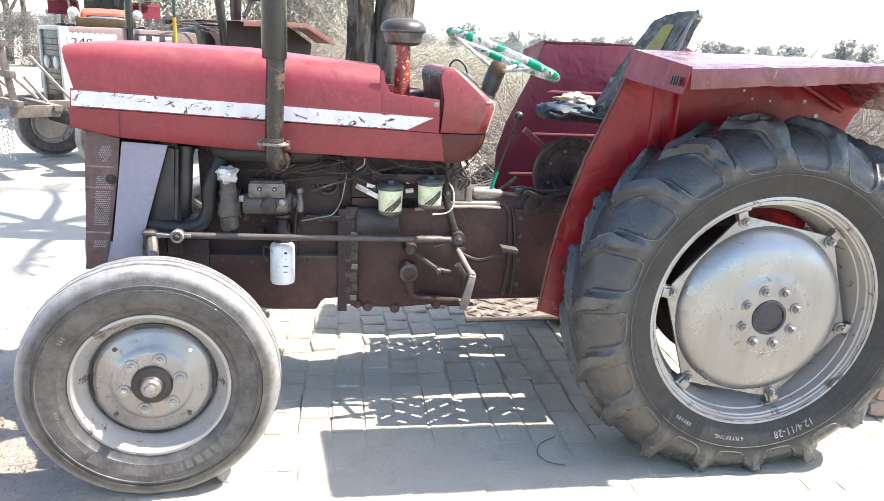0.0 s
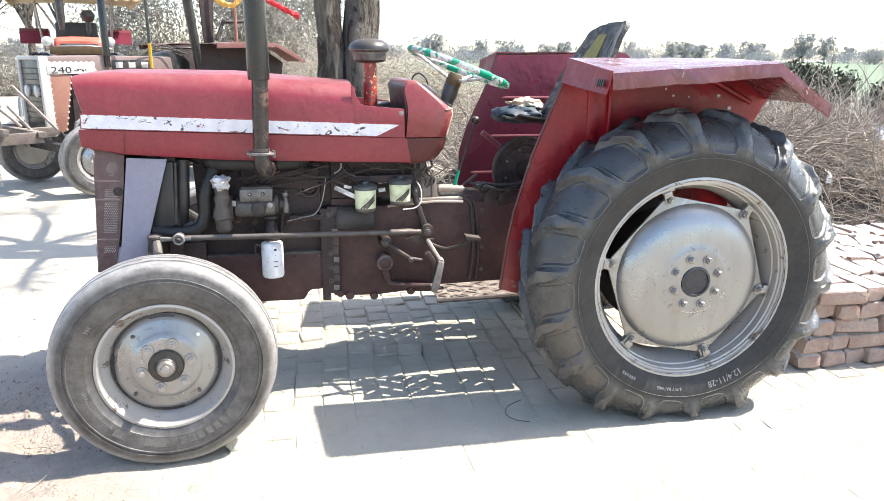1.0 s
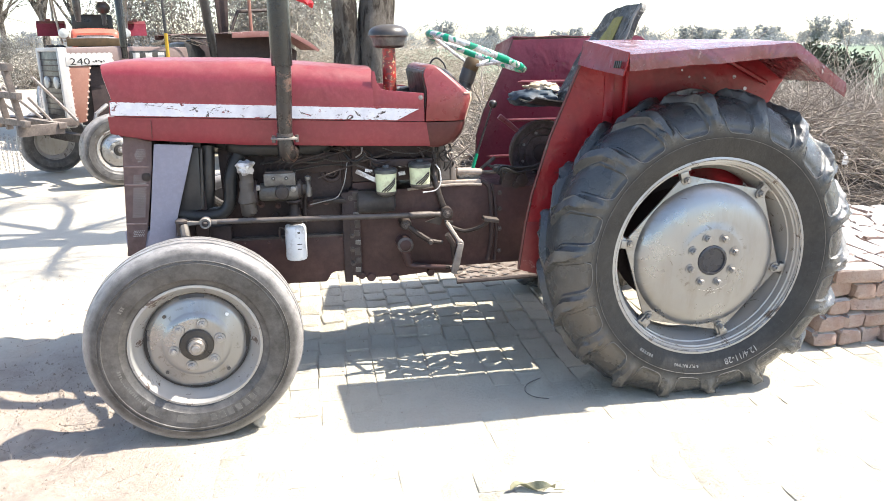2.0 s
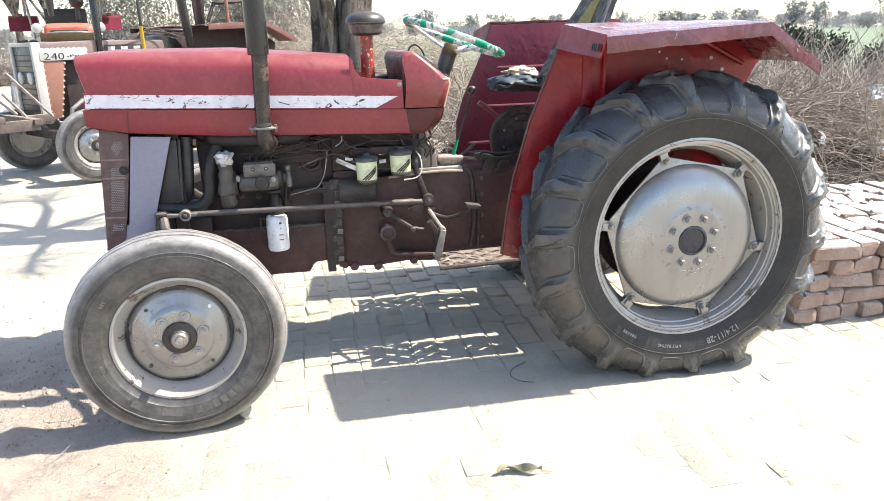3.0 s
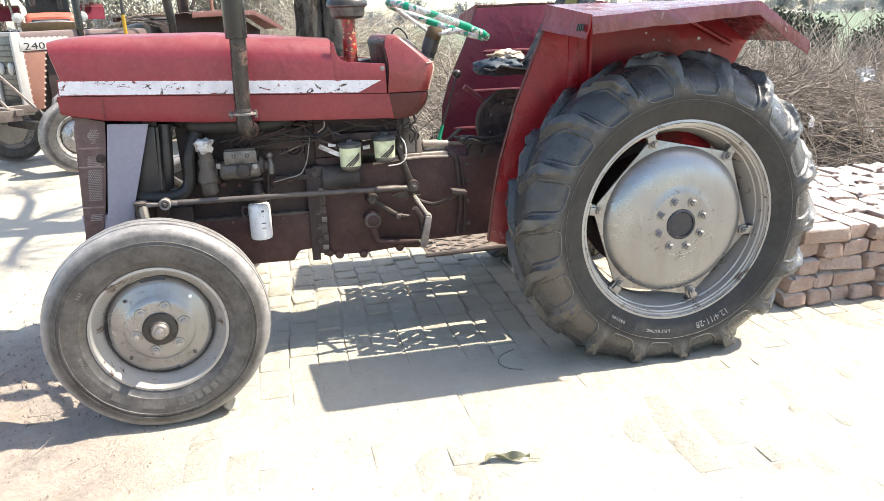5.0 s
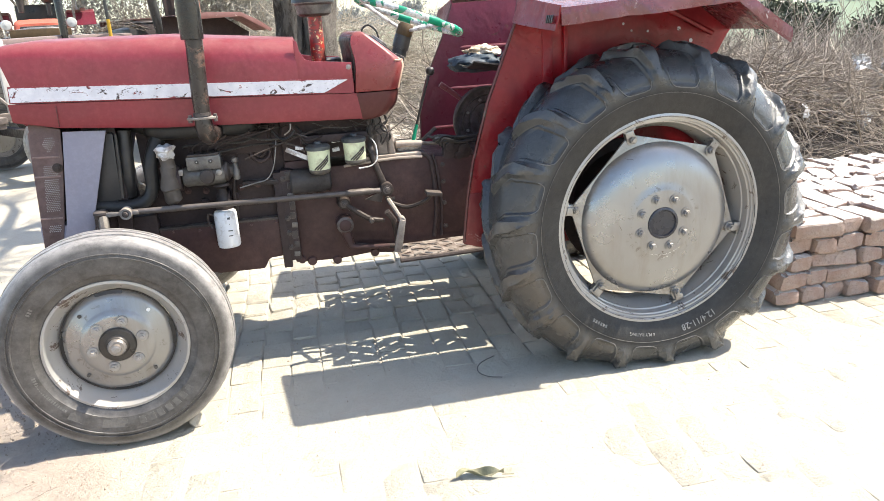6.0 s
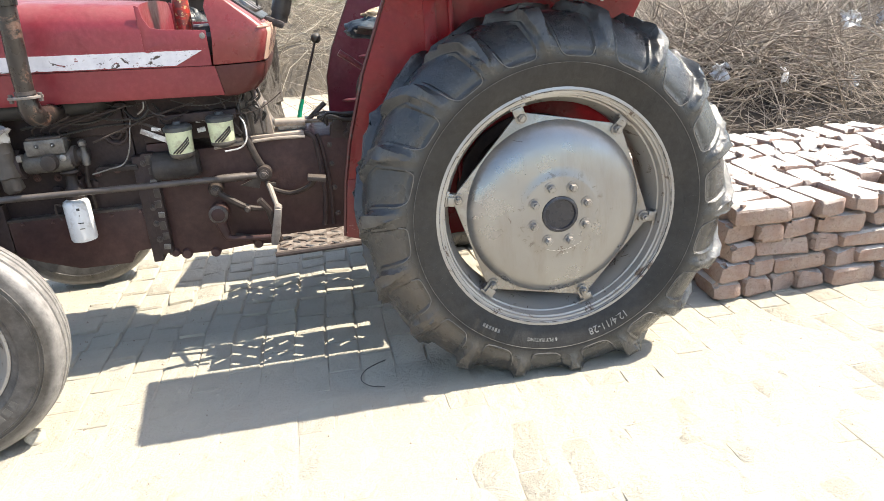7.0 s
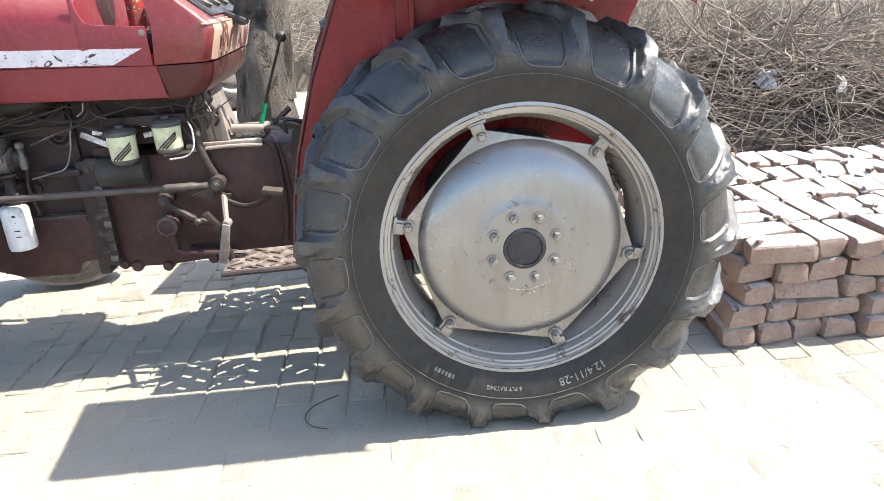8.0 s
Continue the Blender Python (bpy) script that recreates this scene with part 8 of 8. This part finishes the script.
# ---- small things on the ground ----
def ground_bits():
    rng = np.random.default_rng(77)
    # a dry torn leaf
    th = thing("dry_leaf", (-0.826, -1.272, 0.004), "curled dry greyish-green leaf lying on the paving", "leaf")
    rows = []
    for f in np.linspace(0, 1, 12):
        w = 0.015 * math.sin(math.pi * min(1, f * 1.05)) ** 0.7 + 0.002
        x = lerp(-0.070, 0.070, f)
        y = 0.016 * math.sin(f * 5.0)
        rows.append([(x, y + w * q, 0.006 + 0.012 * abs(q) + 0.010 * math.sin(f * 9 + q)) for q in (-1, -0.5, 0, 0.5, 1)])
    part("blade", sheet(rows, 0.001), M["dry_leaf"], th)
    part("stalk", tube([(0.066, -0.014, 0.006), (0.10, -0.02, 0.004)], 0.0016, 5), M["dry_leaf"], th)
    # a loop of thin wire
    th = thing("wire_loop", (-0.62, -0.62, 0.004), "thin dark loop of wire on the paving", "wire")
    part("wire", tube([(0.05, 0.10, 0.004), (-0.02, 0.05, 0.006), (-0.045, -0.01, 0.005), (-0.02, -0.06, 0.004), (0.03, -0.085, 0.005)], 0.0018, 6, round_to=6), M["black"], th)
    # a clod against the front tyre
    th = thing("earth_clod", (-1.690, -0.690, 0.0), "clod of dry earth beside the front tyre", "clod")
    bm = bmesh.new()
    bmesh.ops.create_icosphere(bm, subdivisions=3, radius=0.03)
    for v in bm.verts:
        v.co *= 1 + 0.4 * noise.noise(v.co * 40)
        v.co.z = max(v.co.z, -0.012) + 0.010
    part("lump", bm, M["ground"], th)
    # crumbs of earth and grit, thicker on the unpaved verge
    n = 2900
    x = np.concatenate([rng.uniform(-4.2, -1.9, 1100), rng.uniform(-2, 2.5, 600), rng.normal(-2.35, 0.28, 1200)])
    y = np.concatenate([rng.uniform(-1.9, 1.4, 1100), rng.uniform(-2.2, 1.0, 600), rng.normal(-0.35, 0.42, 1200)])
    size = rng.uniform(0.002, 0.010, n) * np.where(x < -1.9, 0.95, 0.5)
    v, f = leaf_arrays(rng, np.stack([x, y, np.full(n, 0.004)], -1), size)
    v = v.reshape(n, 4, 3)
    lift = np.array([max(0.0, verge_height(a, b) - 0.003) for a, b in zip(x, y)])
    top = v.mean(1, keepdims=True) + np.array([0, 0, 1.0]) * (size * 0.7 + lift)[:, None, None]
    v[:, :, 2] = lift[:, None]
    # each crumb: a low pyramid
    allv = np.concatenate([v, top], 1).reshape(-1, 3)
    k = np.arange(n)[:, None] * 5
    tri = np.stack([k + (i, (i + 1) % 4, 4) for i in range(4)], 1).reshape(-1, 3)
    ob = stuff_mesh("earth_crumbs", allv, tri, M["crumb"])
    tagged(ob, "loose crumbs of earth and grit on the ground", "grit", kind="stuff")
    # straws and twigs on the verge
    m = 130
    base = np.stack([rng.normal(-2.45, 0.35, m), rng.normal(-0.35, 0.5, m), np.full(m, 0.02)], -1)
    way = rng.normal(0, 1, (m, 3)) * (1, 1, 0.05)
    v, f = twig_arrays(rng, base, way, rng.uniform(0.03, 0.16, m), rng.uniform(0.0007, 0.0018, m), 0.12)
    v[:, 2] = np.abs(v[:, 2] - 0.02) + 0.015
    ob = stuff_mesh("straw_litter", v, f, M["twig"])
    tagged(ob, "scattered dry twigs and straw on the earth verge", "straw", kind="stuff")
    # pale scraps caught in the brush
    for k, (x, y, z, s) in enumerate(((2.83, 1.62, 0.84, 0.055), (2.2, 1.35, 0.55, 0.05), (3.3, 1.9, 0.80, 0.06), (2.75, 1.45, 0.45, 0.05), (1.75, 1.35, 0.62, 0.05))):
        th = thing("plastic_scrap", (x, y, z), "torn white plastic scrap caught in the brush", "scrap", "plastic scraps")
        bm = bmesh.new()
        bmesh.ops.create_grid(bm, x_segments=7, y_segments=7, size=s)
        for v in bm.verts:
            v.co += noise.noise_vector(v.co * 34 + Vector((k * 3, 0, 0))) * s * 0.9
        bmesh.ops.transform(bm, matrix=pose(0, 0, 0, 60 + 20 * k, 20 * k, 40 * k), verts=bm.verts)
        bmesh.ops.solidify(bm, geom=bm.faces[:], thickness=0.001)
        part("film", bm, M["white_rag"], th)


M["dry_leaf"] = plain_mix("dry_leaf", (0.16, 0.17, 0.11), (0.30, 0.27, 0.18), 30, 0.8, 0.001)
M["crumb"] = plain_mix("earth_crumbs", (0.24, 0.19, 0.15), (0.36, 0.295, 0.24), 8, 0.95, 0.001, True)
ground_bits()


# ---- paving and the stacked bricks ----
def brick_meshes(name, size, mat, count, wobble, soft, seed, lumpy=0.0):
    """A few alike bricks with knocked corners, to be shared."""
    rng = random.Random(seed)
    out = []
    for k in range(count):
        bm = bmesh.new()
        bmesh.ops.create_cube(bm, size=2)
        if lumpy:
            # a rounded, knocked-about block: three cells a side, edges and corners pulled in
            bmesh.ops.subdivide_edges(bm, edges=bm.edges[:], cuts=2, use_grid_fill=True)
            for v in bm.verts:
                on = sum(1 for c in v.co if abs(c) > 0.99)
                p = Vector([math.copysign(1.0, c) if abs(c) > 0.99 else math.copysign(0.80 if i == 0 else 0.64, c) for i, c in enumerate(v.co)])
                q = Vector([p[i] * size[i] / 2 for i in range(3)])
                pull = (0, 0, soft * 0.30, soft * 0.62)[on]
                q -= Vector([math.copysign(pull, p[i]) if abs(p[i]) > 0.99 else 0 for i in range(3)])
                q += noise.noise_vector(q * 14 + Vector((k * 5.0, seed, 0))) * lumpy + noise.noise_vector(q * 55 + Vector((k, 0, 2))) * lumpy * 0.75
                if on == 3 and rng.random() < 0.35:
                    q -= Vector([math.copysign(rng.uniform(0.004, 0.014), p[i]) for i in range(3)])
                v.co = q
        else:
            for v in bm.verts:
                v.co = Vector([v.co[i] * size[i] / 2 + rng.uniform(-1, 1) * wobble for i in range(3)])
            bmesh.ops.bevel(bm, geom=bm.edges[:], offset=soft, segments=1, affect="EDGES")
            for v in bm.verts:
                v.co += Vector([rng.uniform(-1, 1) * wobble * 0.45 for _ in range(3)])
        bmesh.ops.recalc_face_normals(bm, faces=bm.faces)
        me = bpy.data.meshes.new(name)
        bm.to_mesh(me)
        bm.free()
        me.materials.append(mat)
        me.shade_smooth()
        me.set_sharp_from_angle(angle=radians(26 if lumpy else 30))
        out.append(me)
    return out


def brick_stack():
    rng = random.Random(8)
    th = thing("brick_stack", (0.78, -0.45, 0), "loose stack of weathered clay bricks beside the rear wheel", "brick stack")
    kinds = brick_meshes("brick", (0.212, 0.103, 0.071), M["brick"], 14, 0.0075, 0.011, 4, 0.0110)
    L, W, H = 0.230, 0.114, 0.0765

    def lay(x, y, z, turn, tip=0.0):
        ob = new("brick", kinds[rng.randrange(14)])
        ob.parent = th
        ob.matrix_basis = pose(x, y, z + 0.037, rng.uniform(-2.5, 2.5) + tip, rng.uniform(-3, 3), turn + rng.uniform(-8, 8)) @ Matrix.Diagonal((rng.uniform(0.92, 1.08), rng.uniform(0.95, 1.10), rng.uniform(0.96, 1.03), 1))

    ny = 11
    for c in range(4):
        z = c * H
        # the front face: headers and stretchers in no strict order, the corner ones shifted
        x = (-0.030, -0.014, 0.008, 0.012)[c]
        first = True
        while x < 1.32:
            header = first or rng.random() < 0.55
            if header:
                lay(x + W / 2, L / 2 + rng.uniform(-0.022, 0.018), z, 90)
                x += W + rng.uniform(0.0, 0.008)
            else:
                lay(x + L / 2, W / 2 + rng.uniform(-0.016, 0.014), z, 0)
                x += L + rng.uniform(0.0, 0.008)
            first = False
        # the two ends, running back
        for j in range(2, ny):
            if c % 2 == 0:
                lay(L / 2 - 0.022 + rng.uniform(-0.030, 0.014), W * (j + 0.5), z, 0)
                lay(L * 5.5 + rng.uniform(-0.014, 0.014), W * (j + 0.5), z, 0)
            elif j < 6:
                for i in (range(12) if c == 3 else (0, 1, 10, 11)):
                    lay(W * (i + 0.5) + rng.uniform(-0.018, 0.010), L * (j - 1 + 0.5), z, 90)
    # the loose top course: two stretchers at the corner, then headers with gaps and tipped pieces
    z = 4 * H
    for k, (x, y) in enumerate(((0.137, 0.030), (0.122, 0.148), (0.13, 0.27))):
        lay(x, y, z, -3 + 2 * k)
    for i in range(2, 12):
        for j in range(5):
            if rng.random() < 0.02:
                continue
            across = rng.random() < 0.9 or j == 0
            lay(W * (i + 0.5) * 1.04 + rng.uniform(-0.012, 0.012), L * (j + 0.5) * 1.03 - 0.04 + rng.uniform(-0.022, 0.022), z + rng.uniform(0, 0.008), (90 if across else 66) + rng.uniform(-6, 6), rng.uniform(-3, 3))
    for j in range(3, 9):
        lay(0.12 + rng.uniform(-0.03, 0.03), 0.115 * j + 0.04, z + rng.uniform(0, 0.006), rng.uniform(-12, 12))
    # broken bits lying in the gaps
    bits = brick_meshes("brick_fragment", (0.060, 0.045, 0.034), M["brick"], 5, 0.010, 0.006, 14, 0.010)
    for k in range(34):
        ob = new("brick_fragment", bits[rng.randrange(5)])
        ob.parent = th
        spot = (rng.uniform(0.0, 1.35), rng.uniform(0.0, 1.15), 5 * H + 0.006)
        ob.matrix_basis = pose(*spot, rng.uniform(-20, 20), rng.uniform(-20, 20), rng.uniform(0, 360)) @ Matrix.Scale(rng.uniform(0.25, 0.75), 4)
    return th


brick_stack()


def pavement():
    """Paving bricks set lengthwise away from the camera, dusty and uneven; the nearest are parts."""
    rng = random.Random(17)
    base = raw("pavement", [(-1.98, -3.2, -0.028), (4.5, -3.2, -0.028), (4.5, 3.6, -0.028), (-1.98, 3.6, -0.028)], [(0, 1, 2, 3)], M["ground"])
    tagged(base, "dust-covered brick paving", "pavement", kind="structure")
    W = 0.118
    sorts = {0.232: brick_meshes("paving_brick", (0.1135, 0.2270, 0.05), M["paver"], 10, 0.0022, 0.003, 9),
             0.128: brick_meshes("paving_brick", (0.1150, 0.1250, 0.05), M["paver"], 10, 0.0055, 0.006, 10),
             0.170: brick_meshes("paving_brick", (0.1150, 0.1670, 0.05), M["paver"], 8, 0.0055, 0.006, 11)}
    near, rest_v, rest_f = 0, [], []
    for i in range(-17, 38):
        y = -3.1 + (0.116 if i % 2 else 0.0)
        while y < 3.5:
            L = 0.232 if y < -0.25 or y > 1.3 else (0.128 if rng.random() < 0.6 else 0.170)
            x = W * i + 0.010 * math.sin(y * 3.9) + rng.uniform(-0.003, 0.003)
            yy = y + L / 2 + 0.008 * math.sin(i * 1.7)
            y += L
            cobble = 1.0 if L < 0.2 else 0.15
            if x < -1.80:
                continue
            z = -0.0245 + 0.0016 * noise.noise(Vector((x * 2.1, yy * 2.1, 0))) + rng.uniform(-0.0026, 0.0012) * cobble
            m = pose(x, yy, z, rng.uniform(-0.5, 0.5) * cobble, rng.uniform(-0.45, 0.45) * cobble, rng.uniform(-5, 5) * cobble)
            me = sorts[L][rng.randrange(8)]
            if -1.75 < x < 0.6 and -0.95 < yy < 1.0 and near < 300:
                ob = new("paving_brick", me)
                ob.parent = base
                ob.matrix_basis = m
                near += 1
            else:
                start = len(rest_v)
                rest_v += [tuple(m @ v.co) for v in me.vertices]
                rest_f += [tuple(start + k for k in p.vertices) for p in me.polygons]
    ob = raw("more_paving", rest_v, rest_f, M["paver"], base, smooth=40)
    tagged(ob, kind="stuff")


pavement()
